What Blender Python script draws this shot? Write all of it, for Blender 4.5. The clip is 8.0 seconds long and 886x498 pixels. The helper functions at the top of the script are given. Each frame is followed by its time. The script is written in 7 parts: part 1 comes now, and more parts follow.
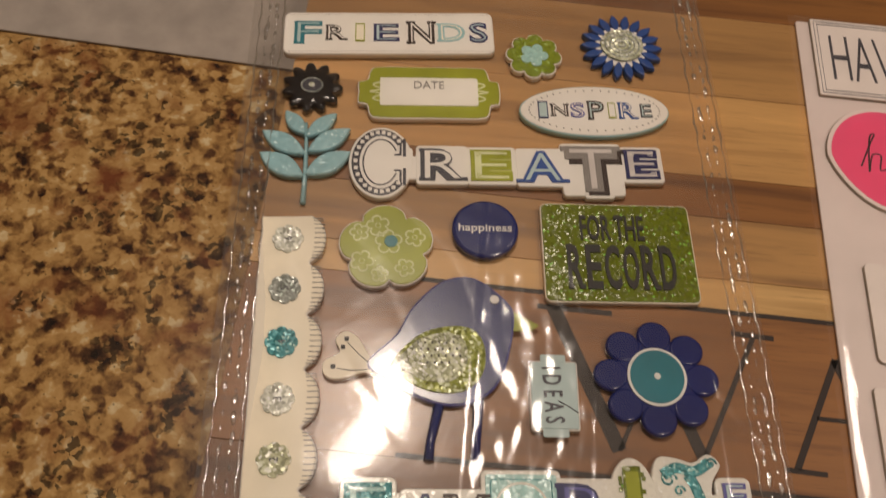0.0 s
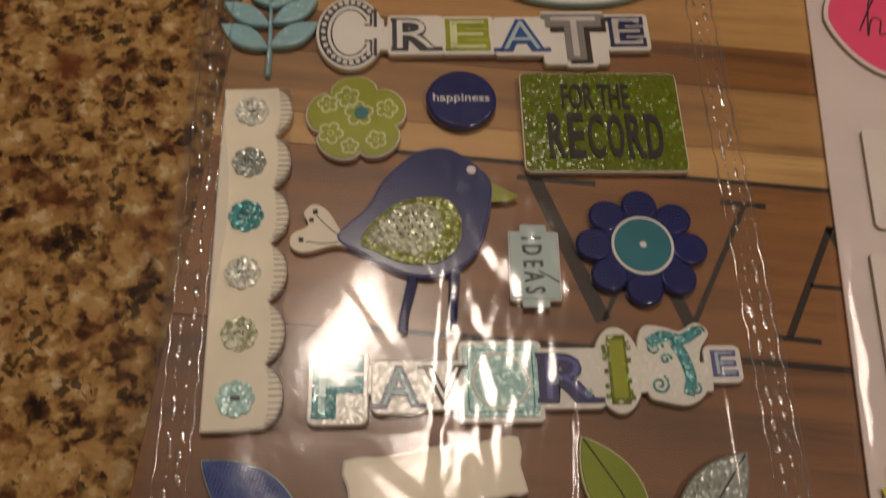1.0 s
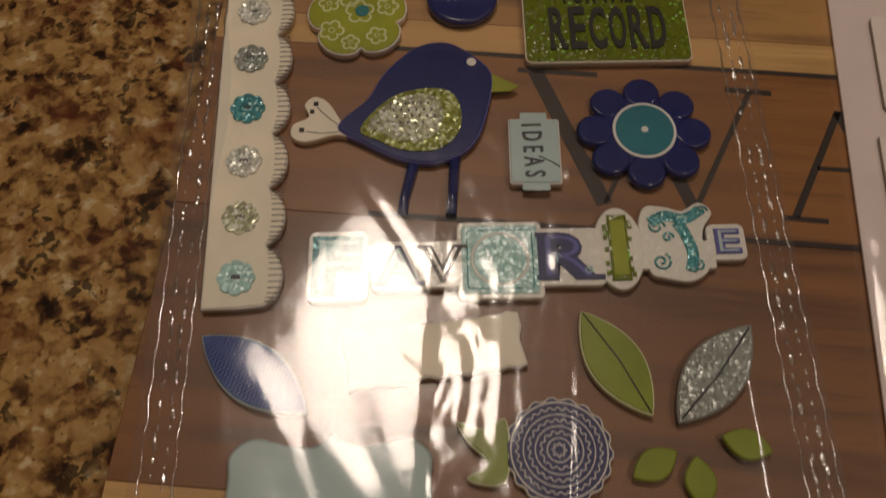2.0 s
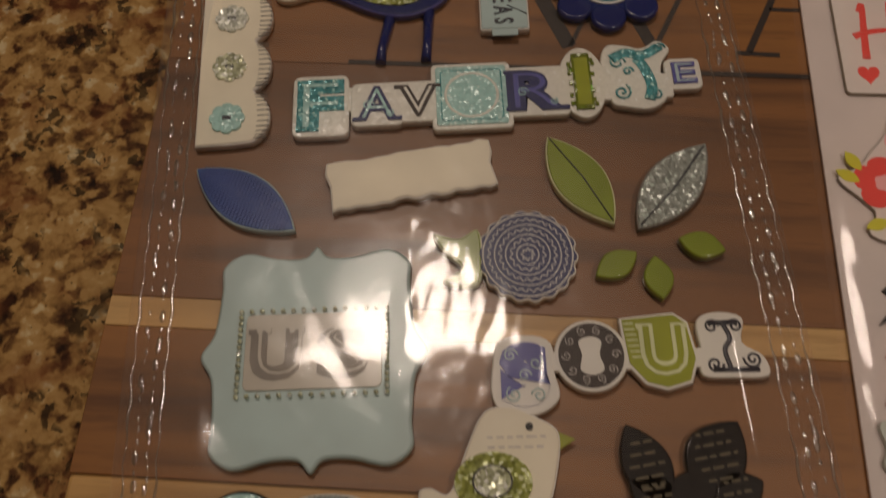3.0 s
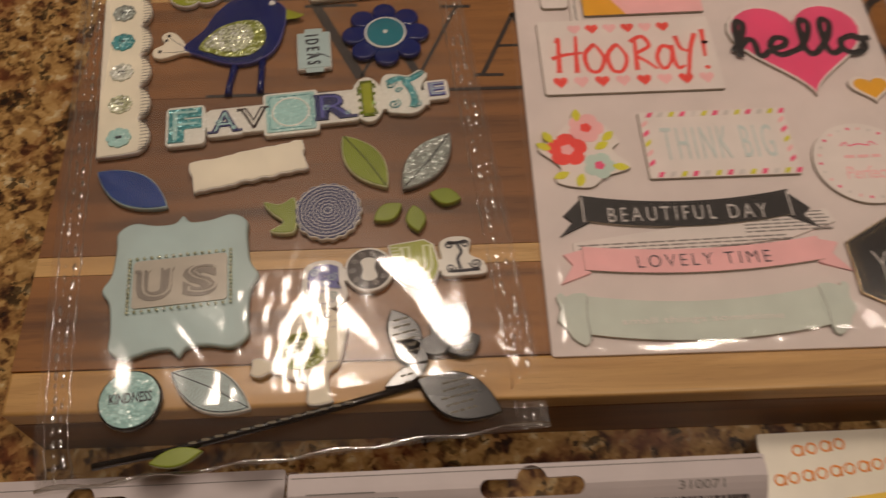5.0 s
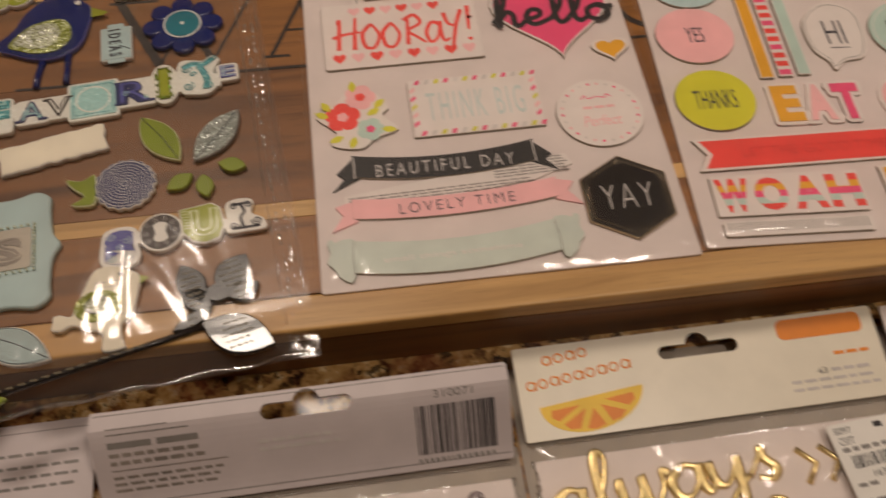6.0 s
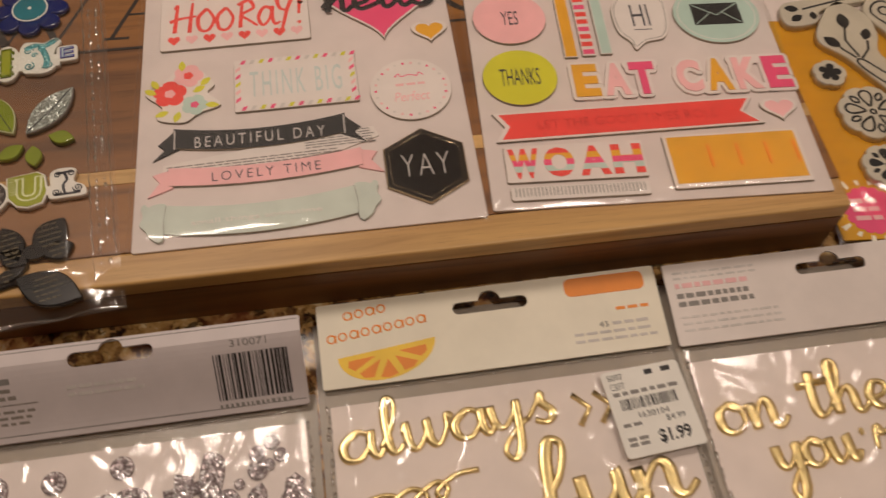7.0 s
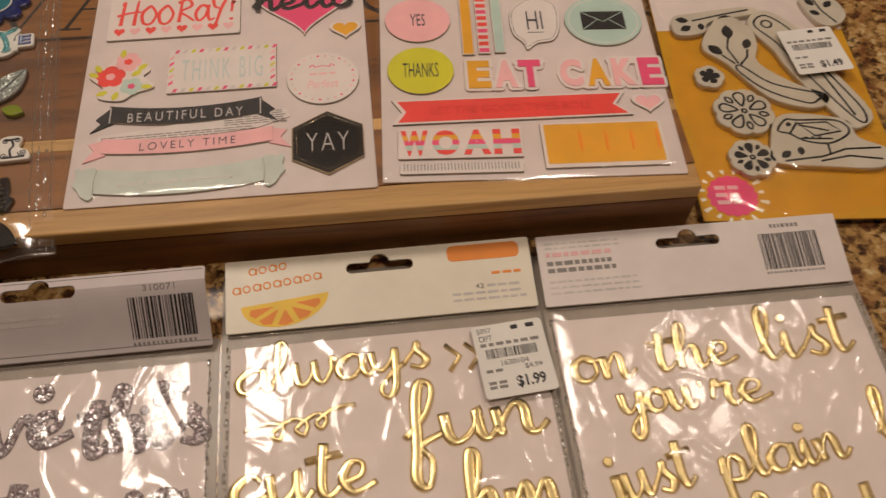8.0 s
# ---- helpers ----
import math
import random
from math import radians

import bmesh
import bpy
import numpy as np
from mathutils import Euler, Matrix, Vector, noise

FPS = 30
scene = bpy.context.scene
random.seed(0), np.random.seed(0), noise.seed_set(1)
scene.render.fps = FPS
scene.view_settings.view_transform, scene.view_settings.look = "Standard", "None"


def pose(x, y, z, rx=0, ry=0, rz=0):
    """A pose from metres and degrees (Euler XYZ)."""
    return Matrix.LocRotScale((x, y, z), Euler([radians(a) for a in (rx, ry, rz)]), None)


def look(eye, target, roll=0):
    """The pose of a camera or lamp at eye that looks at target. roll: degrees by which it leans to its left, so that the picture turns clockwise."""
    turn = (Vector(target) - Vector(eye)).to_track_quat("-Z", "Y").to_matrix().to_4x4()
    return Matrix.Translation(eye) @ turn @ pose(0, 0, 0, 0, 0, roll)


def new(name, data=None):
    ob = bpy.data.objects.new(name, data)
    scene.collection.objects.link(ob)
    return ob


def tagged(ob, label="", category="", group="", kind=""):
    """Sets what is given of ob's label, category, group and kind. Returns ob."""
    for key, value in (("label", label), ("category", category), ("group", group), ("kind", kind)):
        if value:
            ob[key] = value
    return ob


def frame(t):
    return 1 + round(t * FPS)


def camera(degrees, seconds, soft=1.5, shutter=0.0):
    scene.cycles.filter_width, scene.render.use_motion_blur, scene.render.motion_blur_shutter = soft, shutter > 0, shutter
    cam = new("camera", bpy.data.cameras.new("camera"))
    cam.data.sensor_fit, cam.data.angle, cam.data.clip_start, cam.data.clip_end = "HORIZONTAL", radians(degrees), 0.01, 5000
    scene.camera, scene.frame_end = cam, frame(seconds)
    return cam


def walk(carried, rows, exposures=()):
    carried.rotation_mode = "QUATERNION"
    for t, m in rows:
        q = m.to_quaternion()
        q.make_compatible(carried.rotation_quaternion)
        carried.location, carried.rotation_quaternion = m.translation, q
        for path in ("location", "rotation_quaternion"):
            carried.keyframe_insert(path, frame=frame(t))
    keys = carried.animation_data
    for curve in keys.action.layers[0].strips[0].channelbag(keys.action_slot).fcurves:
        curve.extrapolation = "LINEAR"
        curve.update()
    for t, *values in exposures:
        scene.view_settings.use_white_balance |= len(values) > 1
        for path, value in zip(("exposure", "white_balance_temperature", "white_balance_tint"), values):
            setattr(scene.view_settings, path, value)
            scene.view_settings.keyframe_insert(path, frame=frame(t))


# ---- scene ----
# ---------------------------------------------------------------- camera
cam = camera(54.87, 8.0, soft=1.4, shutter=0.5)
# seconds, x, y, z, yaw, pitch, roll
PATH = [
    (0, 0.0090, 0.0608, 0.2744, -0.07, -61.78, 5.54),
    (0.5, 0.0148, 0.0549, 0.2649, -0.01, -63.17, 4.75),
    (1, 0.0182, 0.0460, 0.2520, -0.91, -64.91, 5.26),
    (1.2, 0.0202, 0.0421, 0.2478, -0.91, -65.75, 5.13),
    (2.3, 0.0343, 0.0037, 0.2368, 6.05, -64.41, -2.15),
    (2.5, 0.0371, -0.0066, 0.2359, 5.81, -64.48, -2.74),
    (3, 0.0413, -0.0280, 0.2350, 6.12, -65.07, -3.59),
    (3.5, 0.0477, -0.0455, 0.2388, 5.74, -65.82, -4.27),
    (4, 0.0577, -0.0638, 0.2576, 3.01, -64.05, -3.04),
    (4.2, 0.0611, -0.0745, 0.2666, 1.94, -63.11, -2.29),
    (5.3, 0.1051, -0.1291, 0.3132, -4.43, -58.38, 0.07),
    (5.5, 0.1168, -0.1381, 0.3188, -6.38, -58.38, 0.65),
    (6, 0.1495, -0.1596, 0.3293, -9.67, -58.88, 1.76),
    (6.5, 0.1918, -0.1771, 0.3375, -10.97, -59.45, 2.47),
    (7, 0.2258, -0.2009, 0.3467, -10.43, -58.66, 2.15),
    (7.5, 0.2527, -0.2348, 0.3619, -9.19, -57.66, 1.92),
    (8, 0.2773, -0.2617, 0.3738, -8.41, -56.57, 2.02),
]
walk(cam, [(t, pose(x, y, z, 90 + pitch, 0, yaw) @ pose(0, 0, 0, 0, 0, roll)) for t, x, y, z, yaw, pitch, roll in PATH],
     [(0.0, -0.55), (0.6, -0.70), (1.0, -1.0), (1.2, -1.1), (2.4, -1.32), (3.2, -1.25), (3.6, -0.95), (4.0, -0.62), (5.3, -0.68), (6.0, -0.60), (7.0, -0.50), (8.0, -0.50)])

# ---------------------------------------------------------------- room light
ROOM_W = (-2.2, 2.8, -2.6, 1.6)
CEIL, FLOOR = 1.5, -0.92
world = bpy.data.worlds.new("world")
world.use_nodes = True
world.node_tree.nodes["Background"].inputs["Color"].default_value = (1.0, 0.9, 0.8, 1)
world.node_tree.nodes["Background"].inputs["Strength"].default_value = 0.02
scene.world = world
# The third lamp is an added fill that brightens the front packs.
LAMPS = ((-0.11, 0.60), (1.02, 0.52), (0.62, -0.22))
POWER = (13.0, 3.5, 8.5)
LAMP_SIZE = (0.32, 0.20, 0.20)
LAMP_COLOUR = (1.0, 0.84, 0.705)


# ---------------------------------------------------------------- material helpers
def hexc(s):
    """Linear colour from a display colour such as 'c8a070'."""
    v = [int(s[i:i + 2], 16) / 255 for i in (0, 2, 4)]
    return tuple(x / 12.92 if x <= 0.04045 else ((x + 0.055) / 1.055) ** 2.4 for x in v) + (1.0,)


def nodes_of(name):
    m = bpy.data.materials.new(name)
    m.use_nodes = True
    t = m.node_tree
    return m, t, t.nodes["Principled BSDF"]


def add(t, kind, **values):
    n = t.nodes.new(kind)
    for k, v in values.items():
        n.inputs[k.replace("_", " ")].default_value = v
    return n


def ramp(t, fac, stops, constant=False):
    r = t.nodes.new("ShaderNodeValToRGB")
    r.color_ramp.interpolation = "CONSTANT" if constant else "LINEAR"
    e = r.color_ramp.elements
    while len(e) < len(stops):
        e.new(0.5)
    for el, (p, c) in zip(e, stops):
        el.position, el.color = p, c
    t.links.new(fac, r.inputs[0])
    return r.outputs[0]


def mix(t, fac, a, b, how="MIX"):
    n = t.nodes.new("ShaderNodeMix")
    n.data_type, n.blend_type = "RGBA", how
    for sock, v in ((n.inputs[0], fac), (n.inputs[6], a), (n.inputs[7], b)):
        if hasattr(v, "is_linked"):
            t.links.new(v, sock)
        else:
            sock.default_value = v
    return n.outputs[2]


def coords(t, scale=(1, 1, 1), kind="Object"):
    c, m = t.nodes.new("ShaderNodeTexCoord"), t.nodes.new("ShaderNodeMapping")
    m.inputs["Scale"].default_value = scale
    t.links.new(c.outputs[kind], m.inputs[0])
    return m.outputs[0]


def noise_tex(t, at, scale, detail=4.0, rough=0.55, distort=0.0):
    n = add(t, "ShaderNodeTexNoise", Scale=scale, Detail=detail, Roughness=rough, Distortion=distort)
    t.links.new(at, n.inputs["Vector"])
    return n.outputs["Fac"]


def bump(t, p, height, strength, distance=0.0005):
    b = add(t, "ShaderNodeBump", Strength=strength, Distance=distance)
    t.links.new(height, b.inputs["Height"])
    t.links.new(b.outputs[0], p.inputs["Normal"])
    return b


def printed(name, colour, rough=0.45, coat=0.0, vary=0.10, metal=0.0):
    """Printed card or enamel: a colour with faint mottling and fine paper relief."""
    m, t, p = nodes_of(name)
    at = coords(t)
    c = hexc(colour)
    big = noise_tex(t, at, 60.0)
    dark = tuple(x * (1 - 2 * vary) for x in c[:3]) + (1,)
    light = tuple(min(1, x * (1 + vary)) for x in c[:3]) + (1,)
    t.links.new(ramp(t, big, ((0.3, dark), (0.7, light))), p.inputs["Base Color"])
    p.inputs["Roughness"].default_value = rough
    p.inputs["Metallic"].default_value = metal
    p.inputs["Coat Weight"].default_value = coat
    p.inputs["Coat Roughness"].default_value = 0.08
    bump(t, p, noise_tex(t, at, 900.0), 0.12, 0.0002)
    return m


def glitter(name, colour, fleck, size=1500.0, metal=0.35, flecks=0.25, tilt=1.0, deep=0.55):
    """Glitter: tiny flakes that each lean their own way, some of them pale and mirror-like."""
    m, t, p = nodes_of(name)
    at = coords(t)
    v = add(t, "ShaderNodeTexVoronoi", Scale=size)
    t.links.new(at, v.inputs["Vector"])
    sep = t.nodes.new("ShaderNodeSeparateColor")
    t.links.new(v.outputs["Color"], sep.inputs[0])
    c, f = hexc(colour), hexc(fleck)
    dark = tuple(x * deep for x in c[:3]) + (1,)
    t.links.new(ramp(t, sep.outputs[0], ((0.0, dark), (0.6, c), (1 - flecks, c), (1.0, f))), p.inputs["Base Color"])
    p.inputs["Metallic"].default_value = metal
    p.inputs["Roughness"].default_value = 0.22
    geo = t.nodes.new("ShaderNodeNewGeometry")
    off = t.nodes.new("ShaderNodeVectorMath")
    off.operation = "SUBTRACT"
    t.links.new(v.outputs["Color"], off.inputs[0])
    off.inputs[1].default_value = (0.5, 0.5, 0.5)
    sc = t.nodes.new("ShaderNodeVectorMath")
    sc.operation = "SCALE"
    sc.inputs["Scale"].default_value = tilt
    t.links.new(off.outputs[0], sc.inputs[0])
    sm = t.nodes.new("ShaderNodeVectorMath")
    t.links.new(sc.outputs[0], sm.inputs[0])
    t.links.new(geo.outputs["Normal"], sm.inputs[1])
    nn = t.nodes.new("ShaderNodeVectorMath")
    nn.operation = "NORMALIZE"
    t.links.new(sm.outputs[0], nn.inputs[0])
    t.links.new(nn.outputs[0], p.inputs["Normal"])
    return m


def film(name, rough=0.06, tint=0.97, relief=0.35, gloss=1.0, haze=0.03, scuff=0.4):
    """Clear plastic film: see-through, with a mirror-like sheen and fine creases."""
    m, t, p = nodes_of(name)
    t.nodes.remove(p)
    at = coords(t)
    out = t.nodes["Material Output"]
    see = t.nodes.new("ShaderNodeBsdfTransparent")
    see.inputs[0].default_value = (tint, tint * 0.995, tint * 0.985, 1)
    tight = add(t, "ShaderNodeBsdfGlossy", Roughness=rough)
    broad = add(t, "ShaderNodeBsdfGlossy", Roughness=min(0.6, rough * 2.3))
    sheen = add(t, "ShaderNodeMixShader", Fac=scuff)
    t.links.new(tight.outputs[0], sheen.inputs[1])
    t.links.new(broad.outputs[0], sheen.inputs[2])
    fres = add(t, "ShaderNodeFresnel", IOR=1.5)
    wide = noise_tex(t, at, 55.0, 2.0, 0.5, 0.6)
    fine = noise_tex(t, at, 260.0, 3.0, 0.6, 1.2)
    s = t.nodes.new("ShaderNodeMath")
    s.operation = "MULTIPLY_ADD"
    t.links.new(fine, s.inputs[0])
    s.inputs[1].default_value = 0.25
    t.links.new(wide, s.inputs[2])
    b = add(t, "ShaderNodeBump", Strength=relief, Distance=0.002)
    t.links.new(s.outputs[0], b.inputs["Height"])
    t.links.new(b.outputs[0], tight.inputs["Normal"])
    t.links.new(b.outputs[0], broad.inputs["Normal"])
    t.links.new(b.outputs[0], fres.inputs["Normal"])
    g = t.nodes.new("ShaderNodeMath")
    g.operation = "MULTIPLY"
    t.links.new(fres.outputs[0], g.inputs[0])
    g.inputs[1].default_value = gloss
    mx = t.nodes.new("ShaderNodeMixShader")
    t.links.new(g.outputs[0], mx.inputs[0])
    t.links.new(see.outputs[0], mx.inputs[1])
    t.links.new(sheen.outputs[0], mx.inputs[2])
    milk = add(t, "ShaderNodeBsdfDiffuse", Color=(0.85, 0.84, 0.82, 1))
    veil = add(t, "ShaderNodeMixShader", Fac=haze)
    t.links.new(mx.outputs[0], veil.inputs[1])
    t.links.new(milk.outputs[0], veil.inputs[2])
    t.links.new(veil.outputs[0], out.inputs[0])
    return m


def granite_material():
    """Polished granite: soft tan, cream and rust grains a few millimetres across, with clustered black mica."""
    m, t, p = nodes_of("granite")
    at = coords(t)
    warp = add(t, "ShaderNodeTexNoise", Scale=210.0, Detail=2.0)
    t.links.new(at, warp.inputs["Vector"])
    w = t.nodes.new("ShaderNodeVectorMath")
    w.operation = "MULTIPLY_ADD"
    t.links.new(warp.outputs["Color"], w.inputs[0])
    w.inputs[1].default_value = (0.007, 0.007, 0.007)
    t.links.new(at, w.inputs[2])
    cells = add(t, "ShaderNodeTexVoronoi", Scale=270.0)
    cells.feature = "SMOOTH_F1"
    cells.inputs["Smoothness"].default_value = 0.6
    t.links.new(w.outputs[0], cells.inputs["Vector"])
    sep = t.nodes.new("ShaderNodeSeparateColor")
    t.links.new(cells.outputs["Color"], sep.inputs[0])
    mid = noise_tex(t, at, 95.0, 5.0, 0.62, 0.3)
    s = t.nodes.new("ShaderNodeMath")
    s.operation = "MULTIPLY_ADD"
    t.links.new(sep.outputs[0], s.inputs[0])
    s.inputs[1].default_value = 0.40
    t.links.new(mid, s.inputs[2])
    tan = ramp(t, s.outputs[0], ((0.42, hexc("2c1d16")), (0.53, hexc("5e4028")), (0.63, hexc("8f6c40")), (0.74, hexc("b08a55")),
                                 (0.85, hexc("bc9862")), (0.96, hexc("d3bd92"))))
    rust = noise_tex(t, at, 38.0, 4.0, 0.6, 0.5)
    tan = mix(t, ramp(t, rust, ((0.50, (0, 0, 0, 1)), (0.68, (0.7, 0.7, 0.7, 1)))), tan, hexc("7a4429"))
    grains = add(t, "ShaderNodeTexVoronoi", Scale=420.0)
    t.links.new(w.outputs[0], grains.inputs["Vector"])
    sep2 = t.nodes.new("ShaderNodeSeparateColor")
    t.links.new(grains.outputs["Color"], sep2.inputs[0])
    clump = noise_tex(t, at, 60.0, 3.0, 0.55, 0.4)
    k = t.nodes.new("ShaderNodeMath")
    k.operation = "MULTIPLY_ADD"
    t.links.new(sep2.outputs[1], k.inputs[0])
    k.inputs[1].default_value = 0.30
    t.links.new(clump, k.inputs[2])
    col = mix(t, ramp(t, k.outputs[0], ((0.775, (0, 0, 0, 1)), (0.86, (0.8, 0.8, 0.8, 1)))), tan, hexc("201914"))
    specks = add(t, "ShaderNodeTexVoronoi", Scale=300.0)
    t.links.new(at, specks.inputs["Vector"])
    col = mix(t, ramp(t, specks.outputs["Distance"], ((0.06, (0.9, 0.9, 0.9, 1)), (0.14, (0, 0, 0, 1)))), col, mix(t, 0.75, col, hexc("14100e")))
    t.links.new(col, p.inputs["Base Color"])
    p.inputs["Roughness"].default_value = 0.2
    bump(t, p, noise_tex(t, at, 700.0), 0.04, 0.0002)
    return m


def wood_material(name, light, dark, line=0.5):
    """Oiled wood with the grain along x, pores and soft wide bands."""
    m, t, p = nodes_of(name)
    at = coords(t, (7.0, 120.0, 120.0))
    n1 = noise_tex(t, at, 1.0, 5.0, 0.6, 0.8)
    col = ramp(t, n1, ((0.28, hexc(dark)), (0.52, hexc(light)), (0.78, tuple(min(1, x * 1.25) for x in hexc(light)[:3]) + (1,))))
    pores = noise_tex(t, coords(t, (60.0, 1700.0, 1700.0)), 1.0, 2.0, 0.7)
    col = mix(t, ramp(t, pores, ((0.60, (0, 0, 0, 1)), (0.75, (line, line, line, 1)))), col, tuple(x * 0.45 for x in hexc(dark)[:3]) + (1,))
    band = noise_tex(t, coords(t, (2.0, 26.0, 26.0)), 1.0, 3.0, 0.5, 0.4)
    col = mix(t, ramp(t, band, ((0.35, (0.6, 0.6, 0.6, 1)), (0.60, (0, 0, 0, 1)))), col, mix(t, 0.55, col, hexc(dark)))
    t.links.new(col, p.inputs["Base Color"])
    p.inputs["Roughness"].default_value = 0.42
    bump(t, p, pores, 0.15, 0.0003)
    return m


# ---------------------------------------------------------------- materials
M_granite = granite_material()
M_strip = wood_material("wood_gold", "c99e62", "a67c46")
M_wood = [wood_material("wood_walnut", "94622f", "5e3818"), wood_material("wood_sap", "c8a066", "9f7840"),
          wood_material("wood_brown", "83552b", "543216"), wood_material("wood_tan", "b0854f", "84603a"), wood_material("wood_honey", "c4975c", "9a7040")]
M_burnt = printed("burnt_wood", "2a1c14", 0.6)
M_wall = printed("wall_paint", "d8cfbe", 0.7)
M_ceil = printed("ceiling_paint", "e8e0d0", 0.8)
M_floor = wood_material("floor_wood", "8a6040", "5a3a22")
M_white = printed("white_card", "ece7df", 0.5, vary=0.03)
M_lav = printed("lilac_card", "e0d3cd", 0.5, vary=0.03)
M_cardback = printed("carded_white", "d9ccc7", 0.5, vary=0.03)
M_chip = printed("chip_white", "dfd5cf", 0.45, vary=0.03)
M_cream = printed("cream_card", "efe6d2", 0.5, vary=0.04)
M_kraft = printed("grey_board", "9c9282", 0.8)
M_film = film("clear_film", 0.06, 0.95, 0.07, 1.75, 0.002, 0.5)
M_film_soft = film("sleeve_film", 0.06, 0.97, 0.10, 1.3, 0.015, 0.3)
M_seam = film("seam_film", 0.08, 0.93, 0.50, 12.0, 0.03, 0.2)
M_film_flat = film("taut_film", 0.05, 0.98, 0.06, 1.0, 0.012, 0.3)
M_film_back = film("back_film", 0.12, 0.97, 0.08, 0.5)
M_haze = printed("hazy_sleeve", "c4b9ac", 0.35, vary=0.06)
M_haze.node_tree.nodes["Principled BSDF"].inputs["Alpha"].default_value = 0.5
M_navy = printed("navy_enamel", "1a2768", 0.25, 0.4, 0.10)
M_navy_ink = printed("navy_ink", "23285e", 0.4, 0.2)
M_umber = printed("umber_ink", "33241f", 0.45, 0.2)
M_palelime = printed("pale_lime_ink", "b9bd62", 0.45, 0.2)
M_gsnow = glitter("snow_glitter", "ece8de", "ffffff", 1300.0, 0.02, 0.04, 0.13, 0.93)
M_violet = printed("violet_ink", "5a5aa0", 0.4, 0.2)
M_slate = printed("slate_ink", "3b3a44", 0.4, 0.2)
M_black = printed("black_enamel", "1b1718", 0.25, 0.7)
M_ink = printed("black_ink", "221e1e", 0.5)
M_greyink = printed("grey_ink", "8b8580", 0.6)
M_paleink = printed("pale_ink", "d2cac5", 0.6)
M_green = printed("lime_enamel", "a0a62e", 0.3, 0.5, 0.12)
M_leaf = printed("leaf_enamel", "8a982c", 0.3, 0.6, 0.12)
M_palegreen = printed("pale_green_ink", "dde0b4", 0.5)
M_ggreen = glitter("green_glitter", "8c9c30", "d0f5a8", 1500.0, 0.04, 0.06, 0.3)
M_gdark = glitter("moss_glitter", "717d1c", "a8f070", 1500.0, 0.05, 0.04, 0.30)
M_sheet = printed("grey_sheet", "a59a90", 0.6)
M_gwhite = glitter("pearl_glitter", "d6d9b8", "ffffff", 1200.0, 0.2, 0.35, 0.9)
M_glime = glitter("lime_glitter", "a3aa55", "f8ffdc", 1200.0, 0.12, 0.25, 0.8)
M_gaqua = glitter("aqua_glitter", "b0d6d2", "f4fffa", 1500.0, 0.02, 0.07, 0.25, 0.82)
M_gteal = glitter("teal_glitter", "58a4aa", "e0fff4", 1500.0, 0.12, 0.15, 0.6)
M_gclear = glitter("clear_glitter", "dedfd2", "ffffff", 1300.0, 0.1, 0.2, 0.6)
M_gsilver = glitter("silver_glitter", "a99a9c", "ffffff", 1300.0, 0.45, 0.30, 0.8)
M_ggrey = glitter("grey_glitter", "a8ada6", "f0fff4", 1500.0, 0.15, 0.15, 0.6)
M_gsky = glitter("sky_glitter", "9fc6cc", "dff4f4", 1500.0, 0.02, 0.05, 0.2, 0.88)
M_aqua = printed("aqua_enamel", "9cc4c8", 0.35, 0.5, 0.06)
M_teal = printed("teal_enamel", "2f7d8a", 0.3, 0.5)
M_skyblue = printed("sky_card", "b8cccb", 0.4, 0.3, 0.05)
M_denim = printed("denim_enamel", "1f4a92", 0.4, 0.2, 0.12)
M_pink = printed("pink_ink", "ecb6b6", 0.5, vary=0.05)
M_hotpink = printed("hot_pink_ink", "e8527e", 0.5, vary=0.05)
M_red = printed("coral_ink", "e8493f", 0.5, vary=0.05)
M_mint = printed("mint_ink", "b9cdc2", 0.5, vary=0.05)
M_mintgrey = printed("mint_grey_ink", "c6ccc2", 0.45, vary=0.06)
M_headcream = printed("glossy_cream_header", "efe6d2", 0.35, 0.5, 0.03)
M_headlav = printed("glossy_white_header", "e6dad4", 0.35, 0.5, 0.03)
M_head = printed("grey_white_header", "cfc3c2", 0.5, vary=0.03)
M_palefoil = printed("pale_foil", "c3cdca", 0.35, vary=0.05)
M_yellow = printed("mustard_ink", "e3a82a", 0.45, vary=0.05)
M_lime = printed("lime_ink", "d2cc30", 0.45, vary=0.05)
M_orange = printed("orange_ink", "f08c1e", 0.45, vary=0.05)
M_goldfoil = printed("gold_foil", "e6cf94", 0.27, vary=0.08, metal=1.0)
M_goldedge = printed("gold_edge", "b8a68a", 0.25, vary=0.05, metal=1.0)
M_lemon = printed("lemon_ink", "f8cc38", 0.45, vary=0.05)
M_amber = printed("amber_card", "d49a1c", 0.45, 0.2, 0.06)
M_rubber = printed("clear_rubber", "cec4b2", 0.3, 0.3, 0.06)
M_dullgold = printed("dull_gold_ink", "5e5236", 0.45)
M_window = printed("hazy_window", "c3b9ab", 0.3, 0.3, 0.08)
M_fadedink = printed("faded_ink", "958b82", 0.5, vary=0.2)


# ---------------------------------------------------------------- building helpers
def link_mesh(name, bm, material):
    bmesh.ops.recalc_face_normals(bm, faces=bm.faces)
    me = bpy.data.meshes.new(name)
    bm.to_mesh(me)
    bm.free()
    if material:
        me.materials.append(material)
    return new(name, me)


def part(name, bm, material, parent, label=""):
    """One mesh object under a thing or a part."""
    ob = link_mesh(name, bm, material)
    ob.parent = parent
    if material in (M_film, M_film_soft, M_film_flat, M_film_back, M_seam):
        ob.visible_shadow = False
    return tagged(ob, label=label) if label else ob


